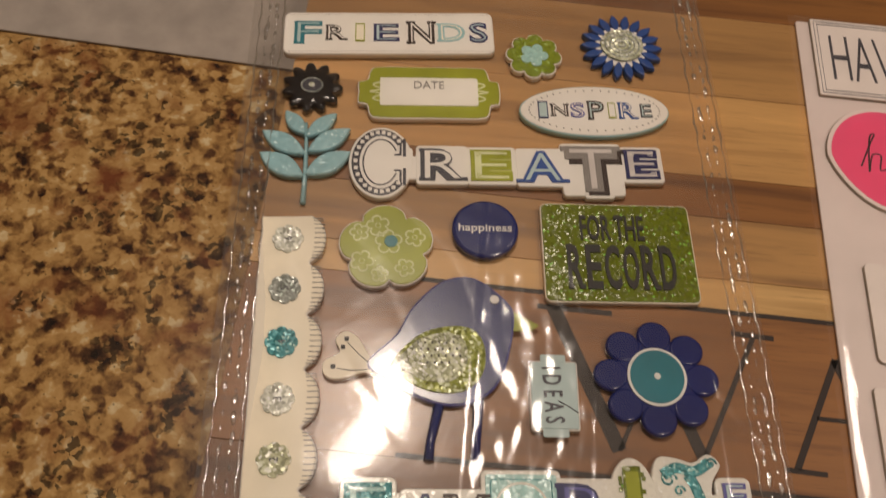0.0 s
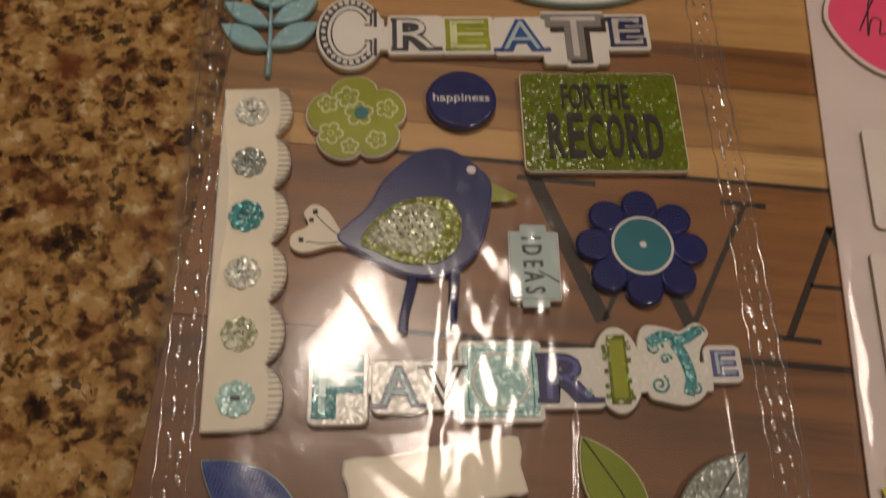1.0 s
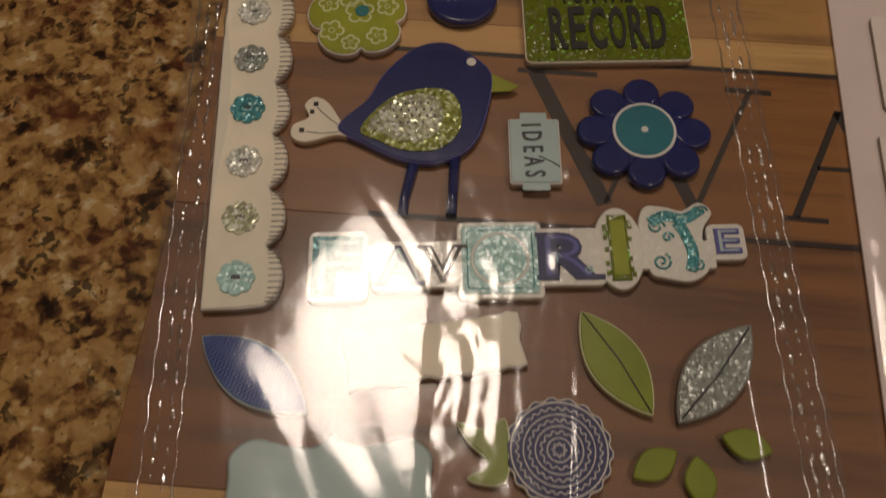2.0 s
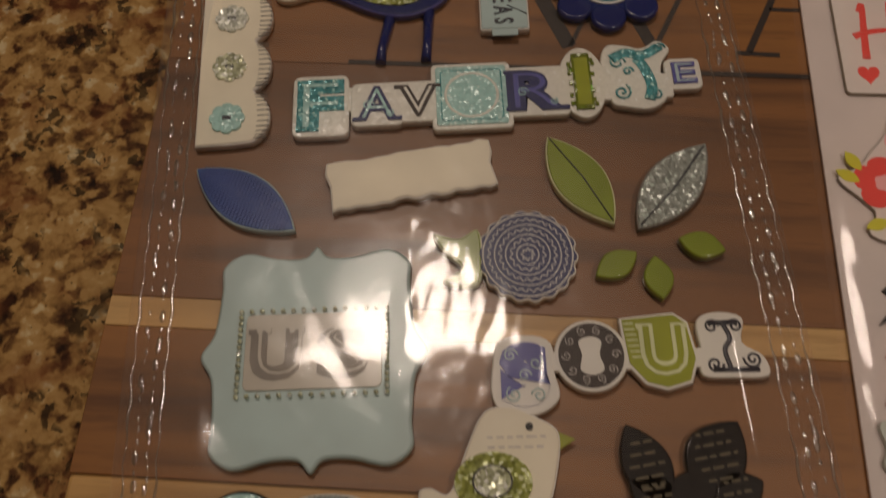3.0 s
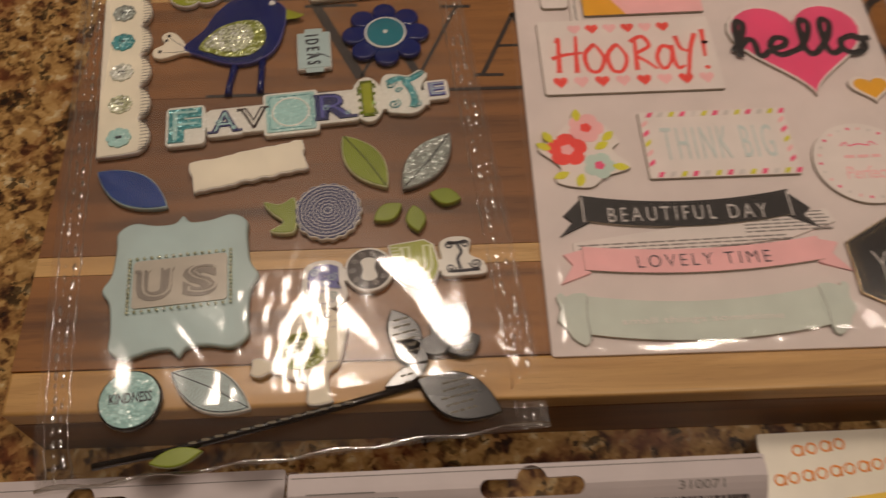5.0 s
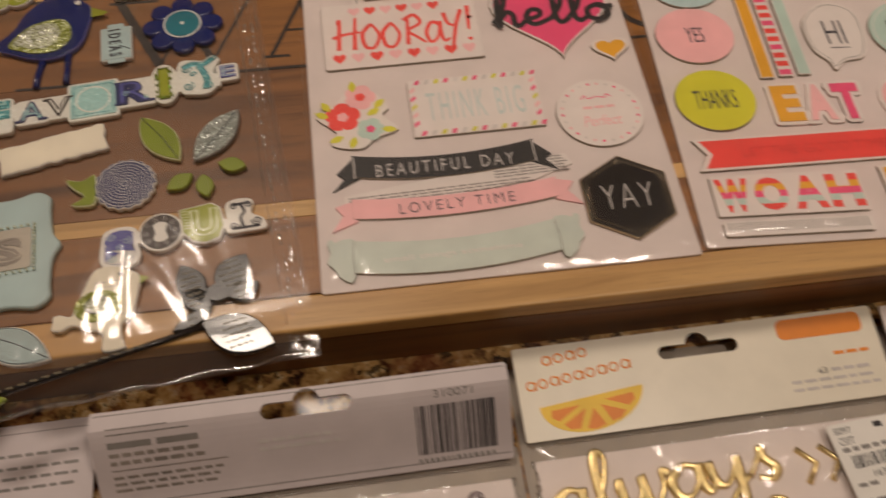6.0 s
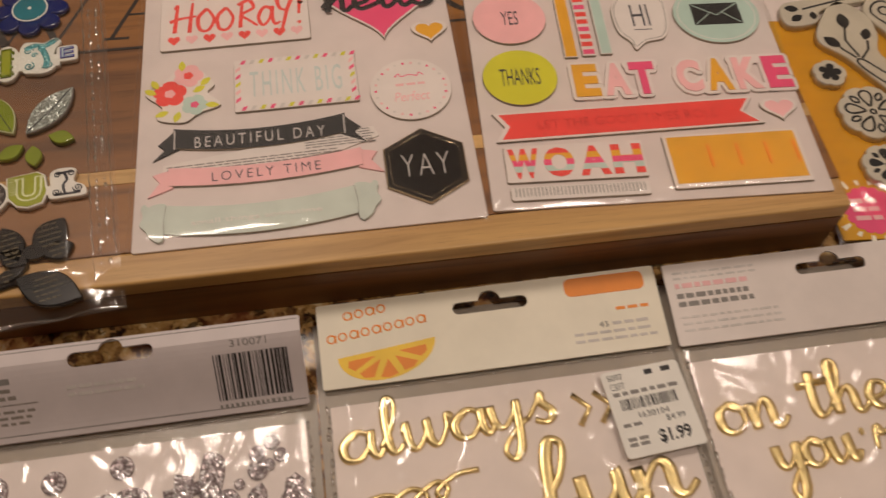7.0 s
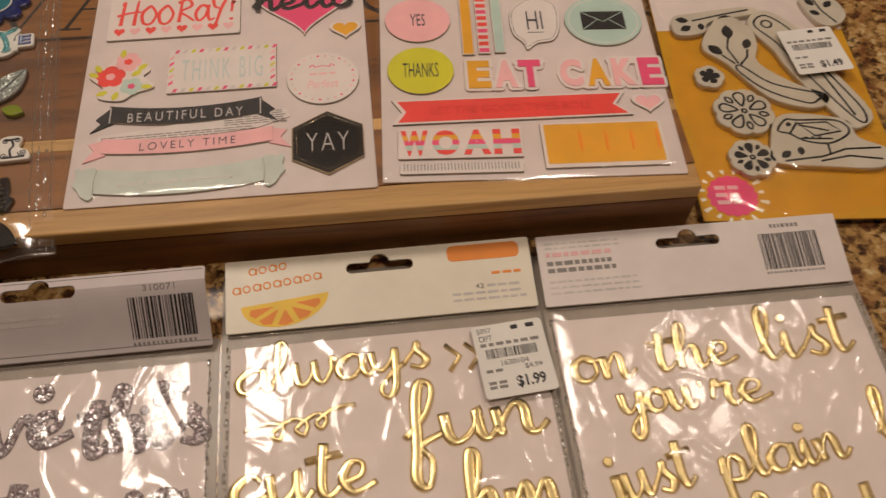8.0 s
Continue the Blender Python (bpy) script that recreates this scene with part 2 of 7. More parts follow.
def thing(name, bm, material, m, label, category, group="", kind=""):
    ob = link_mesh(name, bm, material)
    ob.matrix_world = m
    return tagged(ob, label, category, group, kind)


def ring(n, fn):
    return [fn(2 * math.pi * i / n) for i in range(n)]


def ellipse(a, b, n=40, cx=0.0, cy=0.0):
    return [(cx + a * math.cos(2 * math.pi * i / n), cy + b * math.sin(2 * math.pi * i / n)) for i in range(n)]


def petals(n, r, depth, steps=12, sharp=1.0, turn=0.0):
    """A flower outline with n lobes; depth is the share of r that the notches cut."""
    out = []
    for i in range(n * steps):
        a = 2 * math.pi * i / (n * steps)
        lobe = abs(math.cos(n * a / 2)) ** sharp
        rr = r * (1 - depth + depth * lobe)
        out.append((rr * math.cos(a + turn), rr * math.sin(a + turn)))
    return out


def rrect(w, h, r=0.001, n=5, cx=0.0, cy=0.0):
    out = []
    for sx, sy, a0 in ((1, 1, 0), (-1, 1, 90), (-1, -1, 180), (1, -1, 270)):
        for i in range(n + 1):
            a = radians(a0 + 90 * i / n)
            out.append((cx + sx * (w / 2 - r) + r * math.cos(a), cy + sy * (h / 2 - r) + r * math.sin(a)))
    return out


def leaf(length, width, n=16, bend=0.0):
    """A pointed leaf along x."""
    up = [(length * (i / n - 0.5), width / 2 * math.sin(math.pi * i / n) ** 0.85 + bend * math.sin(math.pi * i / n)) for i in range(n + 1)]
    down = [(length * (i / n - 0.5), -width / 2 * math.sin(math.pi * i / n) ** 0.85 + bend * math.sin(math.pi * i / n)) for i in range(n - 1, 0, -1)]
    return up + down


def heart(w, h, n=40, cx=0.0, cy=0.0):
    out = []
    for i in range(n):
        a = 2 * math.pi * i / n
        x = math.sin(a) ** 3
        y = (13 * math.cos(a) - 5 * math.cos(2 * a) - 2 * math.cos(3 * a) - math.cos(4 * a)) / 16
        out.append((cx + x * w / 2, cy + (y + 0.12) * h / 2 * 0.92))
    return out[::-1]


def polygon(n, r, turn=0.0):
    return [(r * math.cos(2 * math.pi * i / n + turn), r * math.sin(2 * math.pi * i / n + turn)) for i in range(n)]


def smooth(points, closed=True, steps=5):
    """A Catmull-Rom line through a few handles."""
    out, n = [], len(points)
    for i in range(n if closed else n - 1):
        p = [points[(i + k) % n] if closed else points[min(max(i + k, 0), n - 1)] for k in (-1, 0, 1, 2)]
        for s in range(steps):
            u = s / steps
            out.append(tuple(0.5 * (2 * p[1][c] + (p[2][c] - p[0][c]) * u + (2 * p[0][c] - 5 * p[1][c] + 4 * p[2][c] - p[3][c]) * u * u
                                    + (3 * p[1][c] - p[0][c] - 3 * p[2][c] + p[3][c]) * u ** 3) for c in (0, 1)))
    if not closed:
        out.append(tuple(points[-1]))
    return out


def area2(pts):
    return sum(a[0] * b[1] - b[0] * a[1] for a, b in zip(pts, pts[1:] + pts[:1]))


def inset(pts, d):
    """The outline moved inwards by d."""
    n, out = len(pts), []
    for i in range(n):
        a, b, c = Vector(pts[i - 1]), Vector(pts[i]), Vector(pts[(i + 1) % n])
        e, f = (b - a), (c - b)
        e = e.normalized() if e.length > 1e-9 else f.normalized()
        f = f.normalized() if f.length > 1e-9 else e
        k = Vector((-e.y - f.y, e.x + f.x))
        k = k.normalized() if k.length > 1e-6 else Vector((-e.y, e.x))
        out.append(tuple(b + k * d))
    return out


def slab(outline, z0, z1, bevel=0.0003, bm=None, dome=0.0):
    """A flat piece with that outline from z0 to z1, with a softened upper edge; dome raises its middle like puffed enamel."""
    bm = bm or bmesh.new()
    pts = list(outline)
    if area2(pts) < 0:
        pts = pts[::-1]
    bevel = min(bevel, (z1 - z0) * 0.6)
    rows = [(pts, z0), (pts, z1 - bevel), (inset(pts, bevel * 0.35), z1 - bevel * 0.3), (inset(pts, bevel), z1)]
    if dome:
        rows.append((inset(pts, bevel + dome * 2.0), z1 + dome))
    rings = [[bm.verts.new((x, y, z)) for x, y in ps] for ps, z in rows]
    for lo, hi in zip(rings, rings[1:]):
        for i in range(len(lo)):
            j = (i + 1) % len(lo)
            bm.faces.new((lo[i], lo[j], hi[j], hi[i])).smooth = True
    bm.faces.new(rings[-1])
    bm.faces.new(rings[0][::-1])
    return bm


def box(x0, x1, y0, y1, z0, z1, bm=None, bevel=0.0):
    bm = bm or bmesh.new()
    made = bmesh.ops.create_cube(bm, size=1.0, matrix=Matrix.Translation(((x0 + x1) / 2, (y0 + y1) / 2, (z0 + z1) / 2)) @ Matrix.Diagonal((x1 - x0, y1 - y0, z1 - z0, 1)))
    if bevel:
        bmesh.ops.bevel(bm, geom=list({e for v in made["verts"] for e in v.link_edges}), offset=bevel, segments=3, profile=0.5, affect="EDGES")
    return bm


def bars(rows, z0, z1, bm=None):
    """Small flat rectangles (cx, cy, w, h)."""
    bm = bm or bmesh.new()
    for cx, cy, w, h in rows:
        slab([(cx - w / 2, cy - h / 2), (cx + w / 2, cy - h / 2), (cx + w / 2, cy + h / 2), (cx - w / 2, cy + h / 2)], z0, z1, 0.00002, bm)
    return bm


def lines_of_bars(seed, x0, x1, ys, h, z0, z1, word=(0.002, 0.006), gap=0.0012):
    """Lines of writing too small to read, as plain bars."""
    rnd, rows = random.Random(seed), []
    for y in ys:
        x = x0
        while x < x1 - word[0]:
            w = min(rnd.uniform(*word), x1 - x)
            rows.append((x + w / 2, y, w, h))
            x += w + gap
    return bars(rows, z0, z1)


def ribbon(points, width, height, z, bm=None, closed=False, seg=6, crown=0.7):
    """A raised, rounded stroke along a line, half sunk into the surface under it."""
    bm = bm or bmesh.new()
    n, rows = len(points), []
    for i, p in enumerate(points):
        a = Vector(points[i - 1] if closed or i else points[i])
        b = Vector(points[(i + 1) % n] if closed or i < n - 1 else points[i])
        d = (b - a)
        d = d.normalized() if d.length > 1e-9 else Vector((1, 0))
        side = Vector((-d.y, d.x))
        w = width(i / max(1, n - 1)) if callable(width) else width
        row = []
        for k in range(seg + 1):
            ang = math.pi * k / seg
            q = Vector(p) + side * (w / 2 * math.cos(ang))
            row.append(bm.verts.new((q.x, q.y, z + height * max(0.0, math.sin(ang)) ** crown)))
        rows.append(row)
    for i in range(n if closed else n - 1):
        lo, hi = rows[i], rows[(i + 1) % n]
        for k in range(seg):
            bm.faces.new((lo[k], hi[k], hi[k + 1], lo[k + 1])).smooth = True
    if not closed:
        for row in (rows[0], rows[-1][::-1]):
            bm.faces.new(row)
    return bm


def text_bm(body, w, h, z0, z1, cx=0.0, cy=0.0, turn=0.0, fat=0.0, shear=0.0, spacing=1.0):
    """Writing in the built-in font, fitted into a box w by h about (cx, cy)."""
    c = bpy.data.curves.new("writing", "FONT")
    c.body, c.extrude, c.offset, c.shear, c.space_character, c.resolution_u = body, 0.05, fat, shear, spacing, 3
    ob = bpy.data.objects.new("writing", c)
    me = bpy.data.meshes.new_from_object(ob)
    bm = bmesh.new()
    bm.from_mesh(me)
    bpy.data.objects.remove(ob)
    bpy.data.curves.remove(c)
    bpy.data.meshes.remove(me)
    xs, ys = [v.co.x for v in bm.verts], [v.co.y for v in bm.verts]
    x0, x1, y0, y1 = min(xs), max(xs), min(ys), max(ys)
    ca, sa = math.cos(radians(turn)), math.sin(radians(turn))
    for v in bm.verts:
        x, y = ((v.co.x - x0) / max(1e-6, x1 - x0) - 0.5) * w, ((v.co.y - y0) / (y1 - y0) - 0.5) * h
        v.co = (cx + ca * x - sa * y, cy + sa * x + ca * y, z1 if v.co.z > 0 else z0)
    return bm


SERIFS = {"F": ((0.16,), (0.16,)), "R": ((0.14, 0.9), (0.14,)), "I": ((0.5,), (0.5,)), "E": ((0.16,), (0.16,)), "N": ((0.1,), (0.1, 0.9)),
          "D": ((0.12,), (0.12,)), "A": ((0.06, 0.94), ()), "T": ((0.5,), (0.1, 0.9)), "V": ((), (0.06, 0.94)), "U": ((), (0.12, 0.88)),
          "L": ((0.16,), (0.16,)), "P": ((0.14,), (0.14,)), "K": ((0.12, 0.9), (0.12, 0.9)), "H": ((0.1, 0.9), (0.1, 0.9))}


def slab_letter(ch, w, h, z0, z1, cx, cy, fat=0.02, turn=0.0):
    """A capital with slab serifs, as on old playbills."""
    bm = text_bm(ch, w, h, z0, z1, 0, 0, 0, fat)
    low, top = SERIFS.get(ch, ((), ()))
    t = h * 0.10
    rows = [((f - 0.5) * w, -h / 2 + t / 2, w * (0.34 if ch != "I" else 0.9), t) for f in low]
    rows += [((f - 0.5) * w, h / 2 - t / 2, w * (0.34 if ch != "I" else 0.9), t) for f in top]
    bars(rows, z0, z1 + 0.00002, bm)
    bmesh.ops.transform(bm, matrix=pose(cx, cy, 0, 0, 0, turn), verts=bm.verts)
    return bm


def grid_sheet(w, h, nx, ny, fn):
    """A sheet in its own u, v from 0 to w and 0 to h, at the height fn(u, v)."""
    bm = bmesh.new()
    rows = [[bm.verts.new((w * i / nx, h * j / ny, fn(w * i / nx, h * j / ny))) for i in range(nx + 1)] for j in range(ny + 1)]
    for j in range(ny):
        for i in range(nx):
            bm.faces.new((rows[j][i], rows[j][i + 1], rows[j + 1][i + 1], rows[j + 1][i])).smooth = True
    return bm


def die_cut(ch, w, h, z0, z1, cx, cy, r, bm=None, turn=0.0, n=12):
    """The rounded body that a die cuts round a letter: the letter swept round a small circle."""
    bm = bm or bmesh.new()
    for k in range(n):
        a = 2 * math.pi * k / n
        one = slab_letter(ch, w, h, z0, z1 - 0.000012 * k, cx + r * math.cos(a), cy + r * math.sin(a), 0.06, turn)
        me = bpy.data.meshes.new("letter_body")
        one.to_mesh(me)
        one.free()
        bm.from_mesh(me)
        bpy.data.meshes.remove(me)
    return bm

# ---------------------------------------------------------------- lamps
# Two lamps follow the film glare; the last is the added fill.
for (lx, ly), watts, across in zip(LAMPS, POWER, LAMP_SIZE):
    data = bpy.data.lights.new("lamp_light", "AREA")
    data.shape, data.size, data.energy, data.color = "DISK", across, watts, LAMP_COLOUR
    new("lamp_light", data).matrix_world = look((lx, ly, CEIL - 0.02), (lx, ly, 0))

# ---------------------------------------------------------------- room shell
# Unseen shell, added to bounce lamp light and give the films surroundings to mirror.
X0, X1, Y0, Y1 = ROOM_W
for nm, dims in (("wall_west", (X0 - 0.1, X0, Y0, Y1, FLOOR, CEIL)), ("wall_east", (X1, X1 + 0.1, Y0, Y1, FLOOR, CEIL)),
                 ("wall_north", (X0 - 0.1, X1 + 0.1, Y1, Y1 + 0.1, FLOOR, CEIL)), ("wall_south", (X0 - 0.1, X1 + 0.1, Y0 - 0.1, Y0, FLOOR, CEIL))):
    thing(nm, box(*dims), M_wall, pose(0, 0, 0), "unseen plain warm cream kitchen wall, closes the room for bounced light", "wall", kind="structure")
thing("floor", box(X0 - 0.1, X1 + 0.1, Y0 - 0.1, Y1 + 0.1, FLOOR - 0.1, FLOOR), M_floor, pose(0, 0, 0), "unseen brown wooden kitchen floor, closes the room", "floor", kind="structure")
thing("ceiling", box(X0 - 0.1, X1 + 0.1, Y0 - 0.1, Y1 + 0.1, CEIL, CEIL + 0.1), M_ceil, pose(0, 0, 0), "unseen white painted ceiling that bounces light, with round lamps set in", "ceiling", kind="structure")
# The third trim ring only dresses the added fill lamp.
for (lx, ly), across in zip(LAMPS, LAMP_SIZE):
    bm = bmesh.new()
    for r0, r1, z0, z1 in ((across / 2 + 0.002, across / 2 + 0.02, -0.006, 0.0),):
        rings = [[bm.verts.new((r * math.cos(2 * math.pi * i / 32), r * math.sin(2 * math.pi * i / 32), z)) for i in range(32)] for r, z in ((r0, z1), (r0, z0), (r1, z0 + 0.003), (r1, z1))]
        for lo, hi in zip(rings, rings[1:]):
            for i in range(32):
                bm.faces.new((lo[i], lo[(i + 1) % 32], hi[(i + 1) % 32], hi[i]))
    thing("recessed_lamp", bm, M_white, pose(lx, ly, CEIL), "round white trim of an unseen ceiling lamp", "lamp", "ceiling lamps")

# ---------------------------------------------------------------- worktop and board
thing("countertop", box(-1.4, 2.0, -0.75, 0.75, -0.035, 0.0, bevel=0.006), M_granite, pose(0, 0, 0),
      "polished golden brown speckled granite kitchen worktop", "countertop", kind="structure")
thing("base_cabinet", box(-1.35, 1.95, -0.70, 0.75, FLOOR, -0.035), M_wood[2], pose(0, 0, 0), "brown wooden base cabinet under the granite worktop", "cabinet")

BOARD = 0.036
board = tagged(new("wooden_board"), "laminated walnut and maple board with burnt lettering on the granite", "serving board")
board.matrix_world = pose(0, 0, 0, 0, 0, -0.6)
PLANKS = ((-0.0125, 0.0030, 3), (0.0030, 0.0395, 0), (0.0395, 0.0475, 1), (0.0475, 0.1215, 2), (0.1215, 0.1775, 0), (0.1775, 0.1885, 1), (0.1885, 0.2110, 3), (0.2110, 0.2270, 0), (0.2270, 0.2620, 4), (0.2620, 0.3000, 3), (0.3000, 0.3500, 0))
for ya, yb, kind in PLANKS:
    low = 0.0
    # The front face's shade is put into its colour: darker wood below the strip.
    if ya < 0:
        low = BOARD - 0.0095
        part("plank", box(-0.0525, 0.4445, ya + 0.0003, yb - 0.00008, 0.0, low - 0.00015, bevel=0.0006), M_wood[2], board, "lower part of the front edge, darkened in colour for its shade")
    part("plank", box(-0.0525, 0.4445, ya + 0.00008, yb - 0.00008, low, BOARD, bevel=0.0012 if ya < 0 else 0.0002), M_strip if ya < 0 else M_wood[kind], board)


def burn(points, w, name="burnt_stroke"):
    bm = bmesh.new()
    for (xa, ya), (xb, yb), wid in points:
        d = Vector((xb - xa, yb - ya)).normalized()
        s = Vector((-d.y, d.x)) * (wid or w) / 2
        slab([(xa - s.x, ya - s.y), (xb - s.x, yb - s.y), (xb + s.x, yb + s.y), (xa + s.x, ya + s.y)], BOARD - 0.0005, BOARD + 0.00015, 0.0001, bm)
    return part(name, bm, M_burnt, board, "dark burnt line in the wood")


burn([((0.0, 0.1775), (0.2, 0.1768), 0)], 0.0016)
burn([((0.0, 0.1222), (0.44, 0.1222), 0)], 0.0016)
burn([((0.043, 0.1725), (0.0633, 0.1300), 0.0044), ((0.0633, 0.1300), (0.0770, 0.1640), 0.0014), ((0.0700, 0.1690), (0.0874, 0.1300), 0.0036), ((0.0874, 0.1300), (0.1045, 0.1700), 0.0016),
      ((0.0379, 0.1725), (0.0610, 0.1725), 0.0018), ((0.0975, 0.1702), (0.1107, 0.1698), 0.0018)], 0.003, "burnt_letter")
burn([((0.1140, 0.1300), (0.1290, 0.1650), 0.0020), ((0.1102, 0.1297), (0.1226, 0.1294), 0.0016), ((0.1212, 0.1458), (0.1390, 0.1458), 0.0014), ((0.1290, 0.1650), (0.1440, 0.1300), 0.0038)], 0.003, "burnt_letter")
arc = [(0.296 + 0.016 * math.cos(a), 0.149 + 0.020 * math.sin(a)) for a in [radians(x) for x in range(0, 361, 15)]]
burn([(p, q, 0.0034) for p, q in zip(arc, arc[1:])], 0.003, "burnt_letter")

# grey-white sheet on the worktop behind the board
thing("paper_sheet", slab(rrect(0.26, 0.19, 0.002), 0.0, 0.0012), M_sheet, pose(-0.165, 0.3835, 0.0002, 0, 0, -3), "pale greyish white sheet of paper lying on granite", "paper")


def wrinkle(u, v, seed, big=0.0009, fine=0.00025):
    a = noise.noise(Vector((u * 26, v * 18, seed)))
    b = noise.noise(Vector((u * 85, v * 50 + u * 30, seed + 9.0)))
    c = abs(noise.noise(Vector((u * 40 + v * 25, v * 12 - u * 8, seed + 4.0))))
    return big * a + fine * b - fine * 2.0 * max(0.0, 0.16 - c) / 0.16


# ---------------------------------------------------------------- clear pouch of stickers
PW, PH = 0.1665, 0.344
pouch = tagged(new("sticker_pouch"), "clear crinkled plastic sticker pouch with dotted seams on wood", "packaging")
pouch.matrix_world = pose(-0.0384, -0.0374, 0, 0, 0, 5.4)


def droop(v):
    return -0.28 * max(0.0, 0.018 - v)


def pouch_top(u, v):
    v -= 0.006
    edge = min(1.0, min(u, PW - u) / 0.020) * min(1.0, (0.010 + v) / 0.02)
    z = 0.0368 + 0.0042 * edge + wrinkle(u, v, 3.0, 0.0007, 0.00005) * (0.5 + edge) + droop(v + 0.006)
    up = min(1.0, max(0.0, (0.12 - v) / 0.06))
    z += 0.0016 * up * edge - 0.030 * max(0.0, 0.058 - v)
    d = min(u, PW - u)
    if d < 0.016:
        z += 0.0005 * noise.noise(Vector((u * 260, v * 230, 5.0))) * max(0.0, 1 - abs(d - 0.007) / 0.006)
    across = u * 0.9956 - (v + 0.006) * 0.0941 - 0.0384
    flap = min(1.0, max(0.0, (across - 0.0205) / 0.0018)) * min(1.0, max(0.0, (0.0570 - across) / 0.0018))
    z += 0.00055 * flap + 0.00022 * flap * noise.noise(Vector((across * 300, v * 120, 8.0)))
    z += 0.0010 * noise.noise(Vector((across * 22, v * 9, 14.0)))
    low = min(1.0, max(0.0, 1 - v / 0.095))
    z += low * (0.0019 * noise.noise(Vector((u * 45 + v * 20, v * 26, 7.0))) + 0.0004 * noise.noise(Vector((u * 110, v * 50, 2.0))))
    return z


part("front_film", grid_sheet(PW, PH, 160, 340, pouch_top), M_film, pouch, "clear glossy crinkled film")
part("back_film", grid_sheet(PW, PH, 24, 60, lambda u, v: 0.0363 + droop(v)), M_film_back, pouch)
for u in (0.0075, PW - 0.0060):
    rnd, bm = random.Random(int(u * 1e5)), bmesh.new()
    for du in (-0.0016, 0.0016):
        v = 0.004
        while v < PH - 0.004:
            r = rnd.choice((0.0003, 0.0004, 0.0006, 0.0008))
            uu = u + du + rnd.uniform(-0.0004, 0.0004)
            z = pouch_top(uu, v) - 0.0001
            lx, ly = rnd.uniform(-0.22, 0.22), rnd.uniform(-0.22, 0.22)
            rows = [[bm.verts.new((uu + q * math.cos(k * math.pi / 4), v + 2.2 * q * math.sin(k * math.pi / 4), z + hgt + lx * q * math.cos(k * math.pi / 4) + ly * q * math.sin(k * math.pi / 4))) for k in range(8)]
                    for q, hgt in ((r, 0.0), (r * 0.75, 0.2 * r), (r * 0.4, 0.3 * r))]
            for lo, hi in zip(rows, rows[1:]):
                for k in range(8):
                    bm.faces.new((lo[k], lo[(k + 1) % 8], hi[(k + 1) % 8], hi[k])).smooth = True
            bm.faces.new(rows[-1]).smooth = True
            v += rnd.uniform(0.0012, 0.0050)
    part("seam", bm, M_seam, pouch, "crimped dotted seam")
    for off in (0.0042, -0.0045):
        line = [(u + off + 0.0003 * math.sin(k * 1.7), 0.004 + (PH - 0.008) * k / 120) for k in range(121)]
        bm = ribbon(line, lambda f: 0.0005 + 0.0003 * math.sin(f * 90), 0.0003, 0.0, seg=4)
        for vert in bm.verts:
            vert.co.z += pouch_top(u + off, vert.co.y)
        part("weld_line", bm, M_seam, pouch, "thin shiny weld line")
part("hem", ribbon([(PW * k / 40, 0.0012 + 0.0007 * math.sin(k * 0.9)) for k in range(41)], lambda f: 0.0013 + 0.0006 * math.sin(f * 47), 0.0006, 0.0363 + droop(0.001)), M_seam, pouch, "shiny welded bottom hem")

# ---------------------------------------------------------------- carded sticker packs
def carded_pack(name, label, w, h, m, base, card_mat, film_z, seed):
    ob = tagged(new(name), label, "packaging", "carded sticker packs")
    ob.matrix_world = m
    part("card", slab(rrect(w, h, 0.0012, cx=w / 2, cy=h / 2), base, base + 0.0008), card_mat, ob, "white backing card")
    fw, fh = w + 0.005, h + 0.005

    def top(u, v):
        edge = min(1.0, min(u, fw - u, v + 0.0005, fh - v + 0.0005) / 0.008)
        return base + 0.0004 + (film_z - base) * max(0.0, edge) ** 0.6 + wrinkle(u, v, seed, 0.0004, 0.00014) * edge
    f = part("front_film", grid_sheet(fw, fh, 90, 180, top), M_film_flat, ob, "clear shiny film")
    f.location = (-0.0025, -0.0025, 0)
    return ob


carded_pack("sticker_pack", "white card of pink and black chipboard stickers in clear film", 0.1524, 0.300, pose(0.1297, 0.0, 0, 0, 0, -0.7), BOARD + 0.0003, M_cardback, 0.0396, 11.0)
carded_pack("sticker_pack", "white card of bright word stickers in clear film", 0.1545, 0.300, pose(0.2846, 0.0005, 0, 0, 0, -3.6), BOARD + 0.0003, M_cardback, 0.0396, 23.0)


# ---------------------------------------------------------------- letter sticker packs at the front
def hang_slot(w=0.034, h=0.0055, bulge=0.0068):
    """A hang-tab slot: a long rounded slot with a round bulge above its middle."""
    out = []
    for i in range(9):
        a = radians(-90 + 180 * i / 8)
        out.append((w / 2 - h / 2 + h / 2 * math.cos(a), h / 2 * math.sin(a)))
    for i in range(9):
        a = radians(10 + 160 * i / 8)
        out.append((bulge * 0.75 * math.cos(a), h / 2 - 0.001 + bulge * 0.75 * math.sin(a)))
    for i in range(9):
        a = radians(90 + 180 * i / 8)
        out.append((-w / 2 + h / 2 + h / 2 * math.cos(a), h / 2 * math.sin(a)))
    return out


